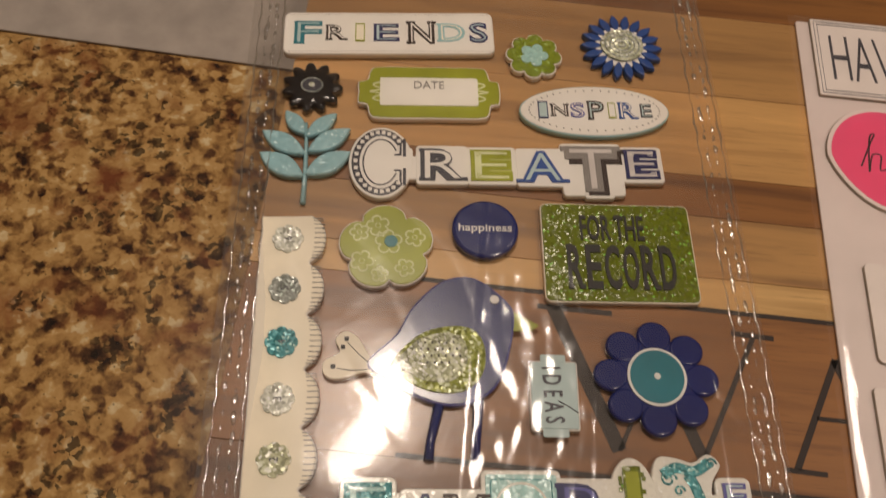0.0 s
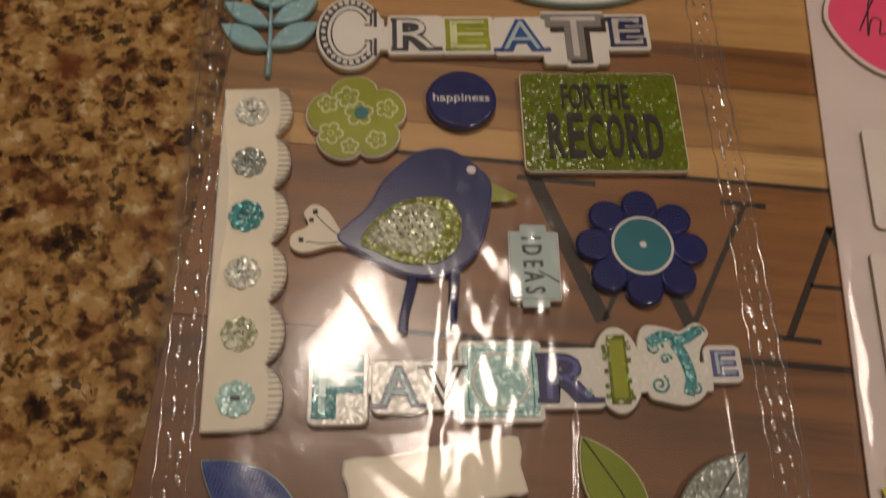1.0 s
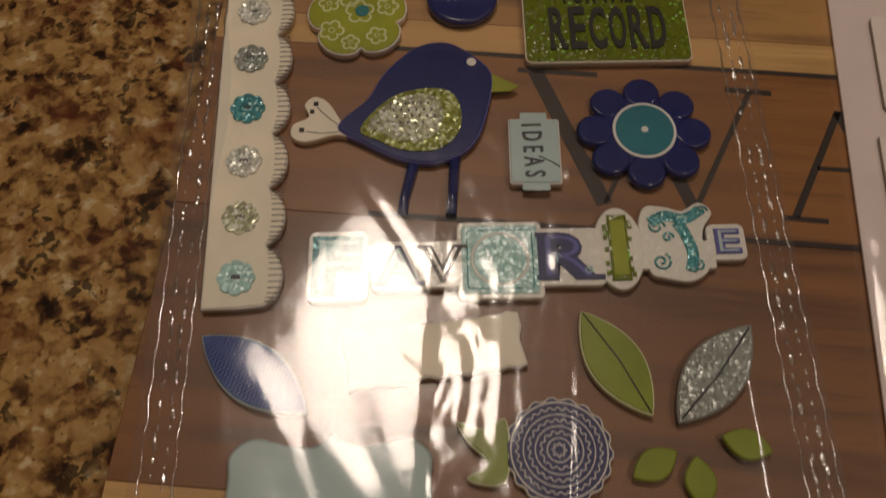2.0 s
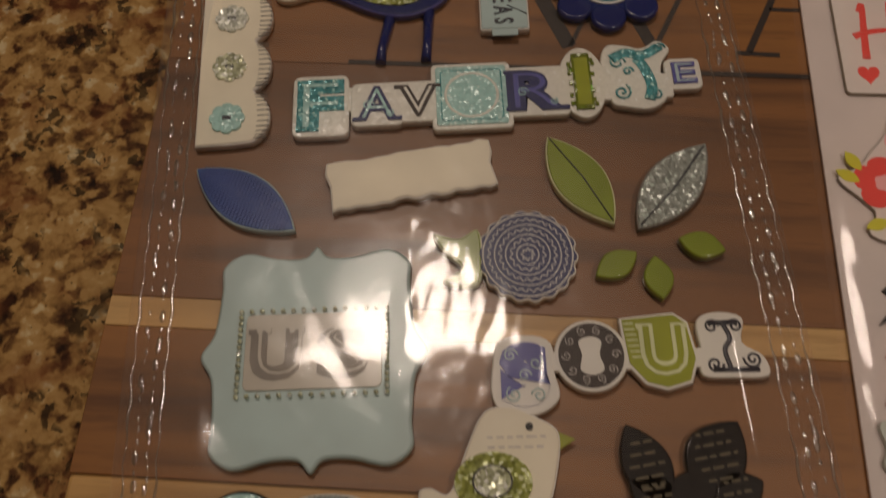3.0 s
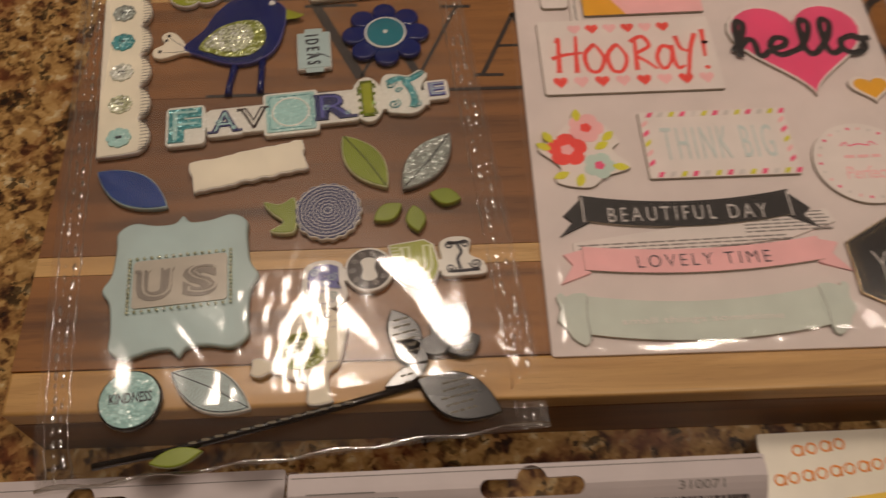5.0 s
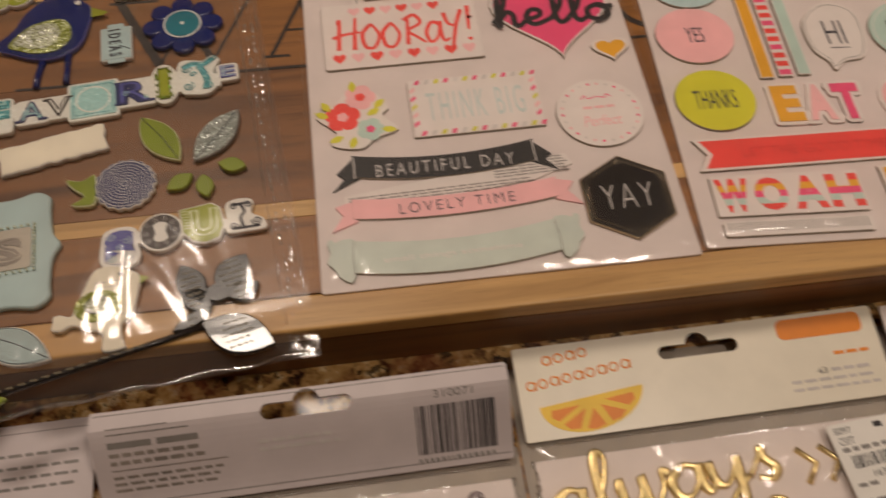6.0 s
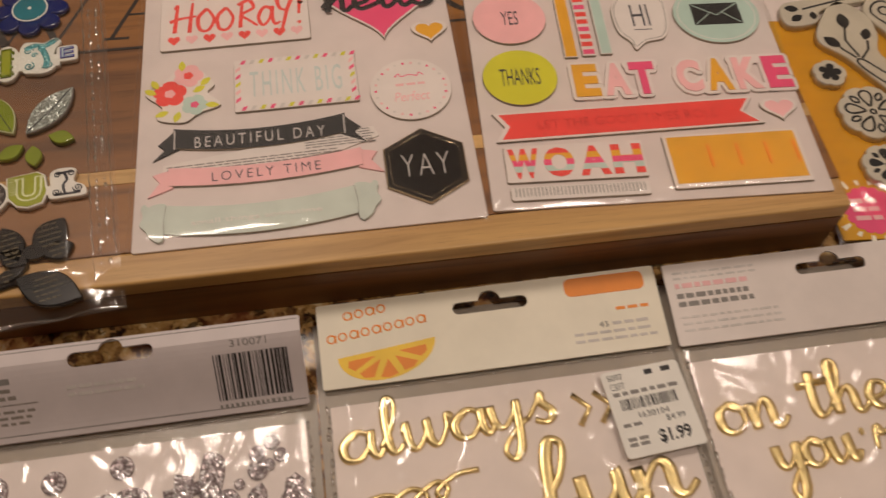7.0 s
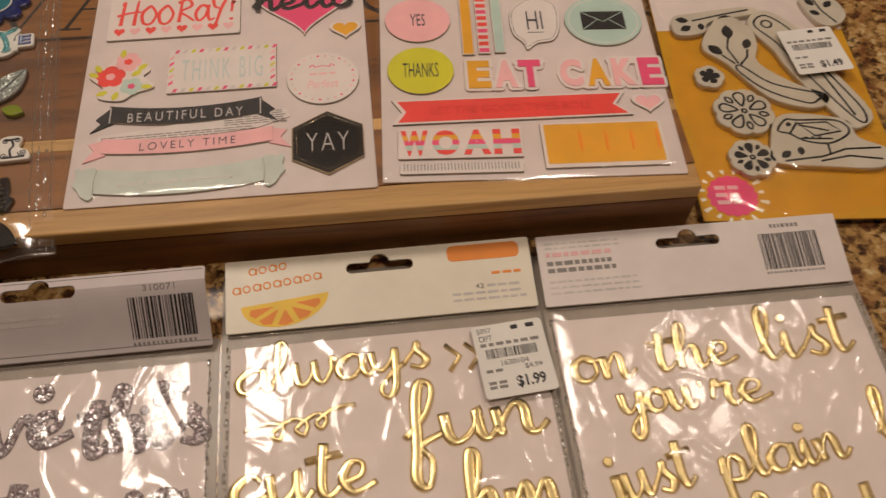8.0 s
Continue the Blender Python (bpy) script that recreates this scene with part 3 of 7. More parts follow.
def header_card(w, h, slot_x, slot_y, thick=0.0009):
    """The folded header with a real slot cut through it, its lower left corner at the origin."""
    outer = rrect(w, h, 0.001, 3, w / 2, h / 2)
    hole = [(slot_x + x, slot_y + y) for x, y in hang_slot()]
    bm = bmesh.new()
    loops = []
    for z in (0.0, thick):
        edges = []
        for ps in (outer, hole):
            vs = [bm.verts.new((x, y, z)) for x, y in ps]
            loops.append(vs)
            edges += [bm.edges.new((vs[i], vs[(i + 1) % len(vs)])) for i in range(len(vs))]
        bmesh.ops.triangle_fill(bm, edges=edges, use_beauty=True)
    for lo, hi in ((loops[0], loops[2]), (loops[1], loops[3])):
        for i in range(len(lo)):
            j = (i + 1) % len(lo)
            bm.faces.new((lo[i], lo[j], hi[j], hi[i]))
    return bm


def letter_pack(label, x, y, turn, w, body_h, head_h, slot_x, seed, back, z=0.0):
    """A header card with a slot, and under it the clear sleeve with a white card. The origin is the seam's left end."""
    ob = tagged(new("letter_pack"), label, "packaging", "letter packs")
    ob.matrix_world = pose(x, y, z, 0, 0, turn)
    head_bm = header_card(w, head_h, slot_x, head_h * 0.76)
    bmesh.ops.translate(head_bm, verts=head_bm.verts, vec=(0, 0.0055, 0.0030))
    head = part("header", head_bm, M_headcream if not back else (M_head if x < 0.1 else M_headlav), ob, "white paper header with a hang slot")
    part("card", slab(rrect(w - 0.004, body_h, 0.001, cx=w / 2, cy=-body_h / 2 - 0.0015), 0.0006, 0.0014), M_lav, ob, "white backing card")

    def top(u, v):
        d = min(u, w - u, 0.012 + body_h - v)
        edge = max(0.0, min(1.0, d / 0.010))
        fold = abs(noise.noise(Vector((u * 34 + v * 14, v * 30 - u * 12, seed + 2.5))))
        fold2 = abs(noise.noise(Vector((u * 60 - v * 40, v * 38 + u * 25, seed + 6.5))))
        crease = max(0.0, 1 - fold / 0.10) * 0.0007 + max(0.0, 1 - fold2 / 0.12) * 0.0004
        return 0.0012 + 0.0032 * edge ** 0.6 + (wrinkle(u, v, seed, 0.0006, 0.0001) + crease * (0.35 + 0.55 * u / w)) * edge
    f = part("front_film", grid_sheet(w, body_h + 0.008, 170, 250, top), M_film_soft, ob, "clear crinkled film sleeve")
    f.location = (0, -body_h - 0.004, 0)
    part("sleeve_back", slab(rrect(w + 0.005, body_h + (0.012 if back and z == 0.0 and x < 0.1 else head_h + 0.002), 0.001, cx=w / 2, cy=(-body_h + (0.010 if back and z == 0.0 and x < 0.1 else head_h)) / 2), 0.0002, 0.0005, 0.0001), M_haze, ob, "hazy plastic back of the sleeve")
    rnd, bm = random.Random(seed), bmesh.new()
    xx = 0.001
    while xx < w - 0.002:
        ribbon([(xx, 0.0032 + rnd.uniform(-0.0002, 0.0002)), (xx + 0.0008, 0.0032)], 0.0009, 0.0004, 0.0042, bm, seg=4)
        xx += 0.0014
    part("seam", bm, M_seam, ob, "crimped heat seal")
    for side in (0.0012, w - 0.0012):
        bm, v = bmesh.new(), -0.002
        while v > -body_h:
            ln = rnd.uniform(0.001, 0.005)
            ribbon([(side + rnd.uniform(-0.0005, 0.0005), v), (side + rnd.uniform(-0.0007, 0.0007), v - ln)], rnd.uniform(0.0008, 0.0022), rnd.uniform(0.0003, 0.0009), 0.0034, bm, seg=5)
            v -= ln + rnd.uniform(0.0005, 0.003)
        part("side_seam", bm, M_seam, ob, "crinkled clear side seam")
    return ob, head


HZ = 0.0040


def barcode(ob, x0, x1, y0, y1, seed, z=HZ):
    rnd, rows, x = random.Random(seed), [], x0
    while x < x1:
        w = rnd.choice((0.00035, 0.0005, 0.0008, 0.0011))
        rows.append((x + w / 2, (y0 + y1) / 2, w, y1 - y0))
        x += w + rnd.choice((0.0003, 0.0005, 0.0008))
    tagged(part("barcode", bars(rows, z - 0.0002, z + 0.00005), M_ink, ob, "black printed barcode"), kind="stuff")
    part("print", lines_of_bars(seed, x0, x1, (y0 - 0.0018,), 0.0012, z - 0.0002, z + 0.00005, (0.0008, 0.0016), 0.0010), M_greyink, ob)


BODY = 0.235
pack_back, head = letter_pack("white letter pack with silver glitter script and barcode header", 0.0410, -0.0690, 0.0, 0.1556, BODY, 0.0305, 0.0790, 5, True)
part("print", bars([(0.0778, 0.0345, 0.1535, 0.0003), (0.0778, 0.0075, 0.1535, 0.0003)], HZ - 0.0003, HZ + 0.00005), M_greyink, head)
barcode(head, 0.1190, 0.1495, 0.0100, 0.0240, 3)
part("print", text_bm("310071", 0.0150, 0.0024, HZ - 0.0003, HZ + 0.00005, 0.134, 0.0272), M_greyink, head)
part("print", lines_of_bars(8, 0.006, 0.045, (0.0290, 0.0272), 0.0004, HZ - 0.0003, HZ + 0.00005, (0.02, 0.03)), M_greyink, head)
part("print", lines_of_bars(9, 0.006, 0.042, (0.0240,), 0.0018, HZ - 0.0003, HZ + 0.00005, (0.012, 0.020), 0.002), M_greyink, head)
part("print", lines_of_bars(10, 0.006, 0.040, (0.0212, 0.0190), 0.0011, HZ - 0.0003, HZ + 0.00005, (0.002, 0.005), 0.0010), M_fadedink, head)
part("print", bars([(0.0270, 0.0170, 0.0420, 0.0003)], HZ - 0.0003, HZ + 0.00005), M_fadedink, head)
part("print", lines_of_bars(11, 0.006, 0.046, (0.0150, 0.0132, 0.0114), 0.0008, HZ - 0.0003, HZ + 0.00005), M_fadedink, head)
part("print", lines_of_bars(12, 0.060, 0.090, (0.0200, 0.0178), 0.0011, HZ - 0.0003, HZ + 0.00005), M_paleink, head)


def lift(y):
    """The header of this pack rides up over the pouch's hanging edge."""
    u = min(1.0, max(0.0, (y - 0.0045) / 0.0245))
    return 0.0235 * (0.4 * u * u * (3 - 2 * u) + 0.6 * u)


for o in pack_back.children_recursive:
    if o.name.startswith(("header", "print", "barcode")):
        cut = bmesh.new()
        cut.from_mesh(o.data)
        if o.name.startswith(("header", "barcode")):
            for k in range(16):
                bmesh.ops.bisect_plane(cut, geom=cut.verts[:] + cut.edges[:] + cut.faces[:], plane_co=(0, 0.0055 + 0.0018 * k, 0), plane_no=(0, 1, 0))
        for v in cut.verts:
            v.co.z += lift(v.co.y)
        cut.to_mesh(o.data)
        cut.free()



def tilt_header(pack, rise, run):
    """The header of a pack leans up a little towards its far edge."""
    for o in pack.children_recursive:
        if o.name.startswith(("header", "print", "barcode")):
            for v in o.data.vertices:
                v.co.z += rise * max(0.0, v.co.y - 0.0055) / run


pack_mid, head = letter_pack("white letter pack with gold foil script and orange slice header", 0.2025, -0.0640, 0.0, 0.1540, BODY, 0.0375, 0.077, 6, False)
slice_ob = part("print", slab([(0.029 + 0.0215 * math.cos(a), 0.0205 + 0.10 * 0.0215 * math.cos(a) - 0.0135 * math.sin(a)) for a in [radians(180 * i / 24) for i in range(25)]], HZ - 0.0003, HZ + 0.00006, 0.00005), M_lemon, head, "printed orange slice")
bm = bmesh.new()
for k in range(5):
    a0, a1 = radians(36 * k + 5), radians(36 * k + 31)
    slab([(0.029 + r * 1.55 * math.cos(a), 0.0192 + 0.155 * r * math.cos(a) - r * math.sin(a)) for r, a in ((0.0035, (a0 + a1) / 2), (0.0110, a0), (0.0118, (a0 + a1) / 2), (0.0110, a1))], HZ - 0.0002, HZ + 0.00012, 0.00003, bm)
part("print", bm, M_orange, head)
for x0, y0, count in ((0.0135, 0.0368, 4), (0.0055, 0.0272, 9)):
    bm = bmesh.new()
    for q in range(count):
        cx, cy = x0 + 0.0050 * q, y0 + 0.00055 * q
        ribbon(ellipse(0.0017, 0.0017, 18, cx, cy), 0.0007, 0.00012, HZ - 0.00006, bm, closed=True, seg=3)
        if q % 2 == 0:
            ribbon([(cx + 0.0019, cy + 0.0016), (cx + 0.0019, cy - 0.0018)], 0.0007, 0.00012, HZ - 0.00006, bm, seg=3)
    part("print", bm, M_orange, head, "thin orange logo rings")
part("print", slab(rrect(0.037, 0.0085, 0.003, cx=0.1300, cy=0.0370), HZ - 0.0003, HZ + 0.00006, 0.00005), M_orange, head, "orange logo shape")
part("print", lines_of_bars(33, 0.1330, 0.1480, (0.0250,), 0.0014, HZ - 0.0003, HZ + 0.00006), M_orange, head)
part("print", text_bm("43", 0.0042, 0.0026, HZ - 0.0003, HZ + 0.00006, 0.126, 0.0185), M_greyink, head)
part("print", lines_of_bars(34, 0.130, 0.149, (0.0185,), 0.0014, HZ - 0.0003, HZ + 0.00006), M_paleink, head)
part("print", lines_of_bars(35, 0.112, 0.149, (0.0150, 0.0118), 0.0012, HZ - 0.0003, HZ + 0.00006), M_paleink, head)

tilt_header(pack_mid, 0.0060, 0.0375)

pack_right, head = letter_pack("white letter pack with gold foil script and printed header", 0.3600, -0.0655, -0.4, 0.1600, BODY, 0.0375, 0.079, 7, True)
barcode(head, 0.1165, 0.1480, 0.0150, 0.0345, 4)
part("print", lines_of_bars(41, 0.1240, 0.1400, (0.0385,), 0.0020, HZ - 0.0003, HZ + 0.00005, (0.001, 0.002), 0.0008), M_greyink, head)
part("print", lines_of_bars(42, 0.004, 0.044, (0.0385, 0.0360), 0.0009, HZ - 0.0003, HZ + 0.00005), M_paleink, head)
part("print", lines_of_bars(43, 0.004, 0.038, (0.0325,), 0.0022, HZ - 0.0003, HZ + 0.00005), M_pink, head)
part("print", lines_of_bars(44, 0.004, 0.040, (0.0278, 0.0240), 0.0022, HZ - 0.0003, HZ + 0.00005, (0.002, 0.005), 0.001), M_greyink, head)
part("print", lines_of_bars(45, 0.004, 0.052, (0.0180, 0.0150, 0.0120), 0.0010, HZ - 0.0003, HZ + 0.00005), M_paleink, head)

tilt_header(pack_right, 0.0070, 0.0375)

pack_far, head = letter_pack("white letter pack with a plain printed header under the pouch", -0.1220, -0.0695, 0.0, 0.1580, BODY, 0.0400, 0.087, 8, True)
part("print", bars([(0.079, 0.0420, 0.156, 0.0003)], HZ - 0.0003, HZ + 0.00005), M_greyink, head)
part("print", lines_of_bars(51, 0.112, 0.152, (0.0330, 0.0280, 0.0240, 0.0200), 0.0012, HZ - 0.0003, HZ + 0.00005), M_greyink, head)

# ---------------------------------------------------------------- foil script
SCRIPT = {
    "a": (1.0, ((0.75, 0.85), (0.45, 1.0), (0.08, 0.6), (0.12, 0.1), (0.45, 0.02), (0.75, 0.5), (0.8, 0.98), (0.78, 0.3), (0.92, 0.0), (1.1, 0.25))),
    "l": (0.6, ((0.0, 0.25), (0.35, 0.95), (0.52, 1.75), (0.38, 2.05), (0.24, 1.6), (0.22, 0.4), (0.36, 0.0), (0.62, 0.25))),
    "w": (1.3, ((0.02, 0.6), (0.1, 0.98), (0.14, 0.2), (0.34, 0.0), (0.6, 0.45), (0.66, 0.98), (0.7, 0.2), (0.9, 0.0), (1.15, 0.5), (1.18, 1.0), (1.34, 0.85))),
    "y": (0.95, ((0.05, 0.95), (0.1, 0.3), (0.32, 0.1), (0.62, 0.5), (0.75, 0.98), (0.7, 0.0), (0.6, -0.8), (0.36, -1.1), (0.2, -0.75), (0.5, -0.2), (0.95, 0.25))),
    "s": (0.8, ((0.0, 0.2), (0.35, 0.75), (0.5, 1.1), (0.46, 0.75), (0.7, 0.3), (0.5, -0.02), (0.2, 0.12))),
    "f": (0.7, ((0.0, 0.3), (0.42, 1.0), (0.6, 1.85), (0.42, 2.1), (0.28, 1.5), (0.2, 0.0), (0.12, -1.0), (0.32, -1.25), (0.44, -0.5), (0.28, 0.02), (0.7, 0.35))),
    "u": (0.95, ((0.05, 0.95), (0.1, 0.2), (0.28, 0.0), (0.58, 0.4), (0.65, 0.98), (0.68, 0.2), (0.82, 0.0), (1.0, 0.3))),
    "n": (0.95, ((0.05, 0.92), (0.1, 0.02), (0.14, 0.4), (0.4, 0.98), (0.58, 0.8), (0.6, 0.15), (0.76, 0.0), (0.98, 0.3))),
    "m": (1.4, ((0.05, 0.92), (0.1, 0.02), (0.14, 0.4), (0.36, 0.98), (0.5, 0.8), (0.52, 0.02), (0.58, 0.4), (0.85, 0.98), (1.0, 0.8), (1.02, 0.15), (1.18, 0.0), (1.4, 0.3))),
    "c": (0.8, ((0.68, 0.75), (0.45, 1.0), (0.1, 0.65), (0.12, 0.12), (0.42, 0.0), (0.82, 0.35))),
    "t": (0.65, ((0.34, 1.75), (0.26, 0.9), (0.24, 0.25), (0.38, 0.0), (0.66, 0.3))),
    "e": (0.8, ((0.03, 0.35), (0.45, 0.55), (0.52, 0.92), (0.25, 1.0), (0.06, 0.5), (0.28, 0.02), (0.8, 0.3))),
    "o": (0.9, ((0.45, 1.0), (0.1, 0.75), (0.08, 0.2), (0.38, 0.0), (0.7, 0.3), (0.64, 0.85), (0.4, 1.0), (0.6, 0.8), (0.92, 0.85))),
    "h": (1.0, ((0.0, 0.3), (0.35, 1.2), (0.46, 1.9), (0.3, 2.05), (0.2, 1.4), (0.16, 0.0), (0.22, 0.5), (0.5, 0.98), (0.65, 0.75), (0.66, 0.15), (0.8, 0.0), (1.0, 0.3))),
    "i": (0.55, ((0.05, 0.4), (0.2, 0.98), (0.2, 0.2), (0.34, 0.0), (0.58, 0.3))),
    "r": (0.75, ((0.05, 0.3), (0.16, 1.15), (0.26, 0.9), (0.5, 0.95), (0.46, 0.3), (0.6, 0.0), (0.78, 0.25))),
    "j": (0.55, ((0.3, 0.95), (0.3, -0.6), (0.1, -1.0), (-0.08, -0.7), (0.58, 0.25))),
    "p": (0.9, ((0.0, 0.3), (0.14, 1.0), (0.1, 0.0), (0.08, -0.95), (0.14, 0.0), (0.4, 0.95), (0.68, 0.7), (0.6, 0.1), (0.3, 0.05), (0.6, 0.0), (0.92, 0.3))),
    "v": (0.85, ((0.05, 0.9), (0.22, 0.05), (0.4, 0.05), (0.66, 0.95), (0.9, 0.8))),
    "d": (1.05, ((0.72, 0.85), (0.45, 1.0), (0.08, 0.6), (0.12, 0.1), (0.45, 0.02), (0.75, 0.6), (0.86, 1.9), (0.8, 0.3), (0.92, 0.0), (1.1, 0.25))),
}


def script(word, x, y, width, xh, turn, stroke, height, material, label, z, category="sticker", group="foil words", sink=0.0):
    """A word of joined handwriting: every letter a rounded, raised stroke. x, y is where the baseline begins."""
    total = sum(SCRIPT[c][0] for c in word)
    s = width / total
    ob = tagged(new("word_sticker"), label, category, group)
    ob.matrix_world = pose(x, y, z, 0, 0, turn)
    at = 0.0
    for c in word:
        adv, pts = SCRIPT[c]
        line = smooth([((at + px) * s, py * xh) for px, py in pts], False, 5)
        n = len(line)
        swell = [1.0] * n
        for i in range(n):
            a, b = line[max(0, i - 1)], line[min(n - 1, i + 1)]
            d = math.hypot(b[0] - a[0], b[1] - a[1]) or 1e-9
            swell[i] = 0.72 + 0.6 * abs(b[1] - a[1]) / d if b[1] < a[1] else 0.72
        bm = ribbon(line, lambda f: stroke * swell[min(n - 1, int(round(f * (n - 1))))], height, 0.0, seg=8, crown=0.42)
        if c == "t":
            ribbon([((at - 0.1) * s, 1.22 * xh), ((at + 0.3) * s, 1.28 * xh), ((at + 0.75) * s, 1.36 * xh)], stroke, height, 0.0, bm)
        if c in "ij":
            slab(ellipse(stroke * 0.7, stroke * 0.7, 14, (at + 0.26) * s, 1.5 * xh), 0.0, height, height * 0.4, bm)
        part("letter", bm, material, ob)
        at += adv
    return ob


GZ = 0.0014
GOLD = "shiny gold foil handwritten word sticker under clear film"
SILVER = "silver glitter handwritten word sticker under clear film"
script("always", 0.2080, -0.0905, 0.092, 0.0118, 4.0, 0.0033, 0.0016, M_goldfoil, GOLD, GZ)
script("fun", 0.2840, -0.1245, 0.066, 0.0150, 2.0, 0.0046, 0.0016, M_goldfoil, GOLD, GZ)
script("cute", 0.2060, -0.1440, 0.064, 0.0140, 2.0, 0.0040, 0.0016, M_goldfoil, GOLD, GZ)
script("hm", 0.3080, -0.1640, 0.046, 0.0170, 2.0, 0.0046, 0.0016, M_goldfoil, GOLD, GZ)
script("on", 0.3670, -0.1010, 0.030, 0.0125, 1.0, 0.0035, 0.0016, M_goldfoil, GOLD, GZ)
script("the", 0.4065, -0.0990, 0.042, 0.0115, 0.0, 0.0035, 0.0016, M_goldfoil, GOLD, GZ)
script("list", 0.4600, -0.0990, 0.048, 0.0140, 1.0, 0.0035, 0.0016, M_goldfoil, GOLD, GZ)
script("you", 0.3860, -0.1195, 0.036, 0.0110, 1.0, 0.0035, 0.0016, M_goldfoil, GOLD, GZ)
script("re", 0.4290, -0.1195, 0.030, 0.0110, 0.0, 0.0035, 0.0016, M_goldfoil, GOLD, GZ)
script("just", 0.3720, -0.1590, 0.040, 0.0120, 6.0, 0.0035, 0.0016, M_goldfoil, GOLD, GZ)
script("plain", 0.4240, -0.1560, 0.062, 0.0115, 6.0, 0.0035, 0.0016, M_goldfoil, GOLD, GZ)
script("l", 0.5020, -0.1440, 0.008, 0.0125, 0.0, 0.0035, 0.0016, M_goldfoil, GOLD, GZ)
script("fold", 0.4300, -0.1900, 0.060, 0.0130, 3.0, 0.0040, 0.0016, M_goldfoil, GOLD, GZ)
# loops of a flourish
curl = smooth([(0.2113, -0.1087), (0.2220, -0.1060), (0.2290, -0.1080), (0.2275, -0.1140), (0.2240, -0.1110), (0.2330, -0.1050), (0.2400, -0.1075), (0.2385, -0.1130),
               (0.2350, -0.1095), (0.2440, -0.1035), (0.2490, -0.1060), (0.2465, -0.1105), (0.2445, -0.1070), (0.2530, -0.1015), (0.2626, -0.1006)], False, 5)
thing("flourish_sticker", ribbon(curl, 0.0024, 0.0016, GZ), M_goldfoil, pose(0, 0, 0), "gold foil looping flourish sticker under clear film", "sticker")
for k in (0.0, 0.0095):
    thing("chevron_sticker", ribbon([(0.3075 + k, -0.0745), (0.3140 + k, -0.0812), (0.3085 + k, -0.0885)], 0.0026, 0.0016, GZ), M_goldfoil, pose(0, 0, 0), "gold foil chevron sticker under clear film", "sticker", "chevrons")
thing("apostrophe_sticker", slab(ellipse(0.0010, 0.0017), GZ, GZ + 0.0014), M_goldfoil, pose(0.4255, -0.1080, 0), "gold foil apostrophe sticker under clear film", "sticker")
script("love", 0.0620, -0.1085, 0.073, 0.0145, 3.0, 0.0060, 0.0018, M_gsilver, SILVER, GZ, group="glitter words")
script("this", 0.1390, -0.1125, 0.056, 0.0150, 3.0, 0.0060, 0.0018, M_gsilver, SILVER, GZ, group="glitter words")
script("cute", 0.0700, -0.1500, 0.070, 0.0145, 3.0, 0.0060, 0.0018, M_gsilver, SILVER, GZ, group="glitter words")
script("so", 0.1560, -0.1480, 0.032, 0.0145, 3.0, 0.0060, 0.0018, M_gsilver, SILVER, GZ, group="glitter words")
for dx, dy, r in ((0.0925, -0.0820, 0.0048), (0.1192, -0.0795, 0.0048), (0.0670, -0.0850, 0.0046), (0.1500, -0.2000, 0.0046)):
    thing("dot_sticker", slab(ellipse(r, r, 28), GZ, GZ + 0.0016, 0.0005), M_gsilver, pose(dx, dy, 0), "round silver glitter dot sticker under clear film", "sticker", "glitter dots")
for dx, dy, r in ((0.1735, -0.0815, 0.0034), (0.1795, -0.0770, 0.0034), (0.1830, -0.0830, 0.0030), (0.1780, -0.0865, 0.0026), (0.1660, -0.0930, 0.0022)):
    thing("dot_sticker", slab(ellipse(r, r, 24), GZ, GZ + 0.0016, 0.0005), M_gsilver, pose(dx, dy, 0), "small silver glitter dot sticker under clear film", "sticker", "glitter dots")


# ---------------------------------------------------------------- price labels
def price_label(label, x, y, turn, w, h, z, price, old):
    ob = thing("price_label", slab(rrect(w, h, 0.002), z, z + 0.0003, 0.0001), M_white, pose(x, y, 0, 0, 0, turn), label, "price label", "price labels")
    a, b = z + 0.0002, z + 0.00036
    part("print", text_bm(price, w * 0.40, h * 0.17, a, b, w * 0.16, -h * 0.33, fat=0.03), M_ink, ob, "bold black price")
    if old:
        part("print", text_bm(old, w * 0.24, h * 0.075, a, b, w * 0.24, -h * 0.14), M_ink, ob)
        part("print", text_bm("1630104", w * 0.38, h * 0.07, a, b, 0.0, -h * 0.05), M_ink, ob)
        part("print", text_bm("5097", w * 0.20, h * 0.07, a, b, -w * 0.33, h * 0.42), M_ink, ob)
        part("print", text_bm("CRFT", w * 0.18, h * 0.08, a, b, -w * 0.33, h * 0.31), M_ink, ob)
    part("print", lines_of_bars(3, w * 0.05, w * 0.45, (h * 0.42,), h * 0.06, a, b, (0.003, 0.005), 0.004), M_ink, ob)
    part("print", lines_of_bars(4, -w * 0.42, w * 0.4, (h * 0.22,), h * 0.045, a, b), M_greyink, ob)
    part("print", lines_of_bars(5, -w * 0.42, -w * 0.12, (-h * 0.14, -h * 0.30, -h * 0.36), h * 0.04, a, b, (0.002, 0.004)), M_greyink, ob)
    rnd, rows, xx = random.Random(7), [], -w * 0.36
    while xx < w * 0.36:
        bw = rnd.choice((0.0003, 0.0005, 0.0008))
        rows.append((xx, h * 0.09, bw, h * 0.13))
        xx += bw + rnd.choice((0.0004, 0.0006))
    part("barcode", bars(rows, a, b), M_ink, ob)
    return ob


price_label("white price label with black print stuck on clear film", 0.3394, -0.0865, 4.0, 0.0350, 0.0385, 0.0056, "$1.99", "$4.99")

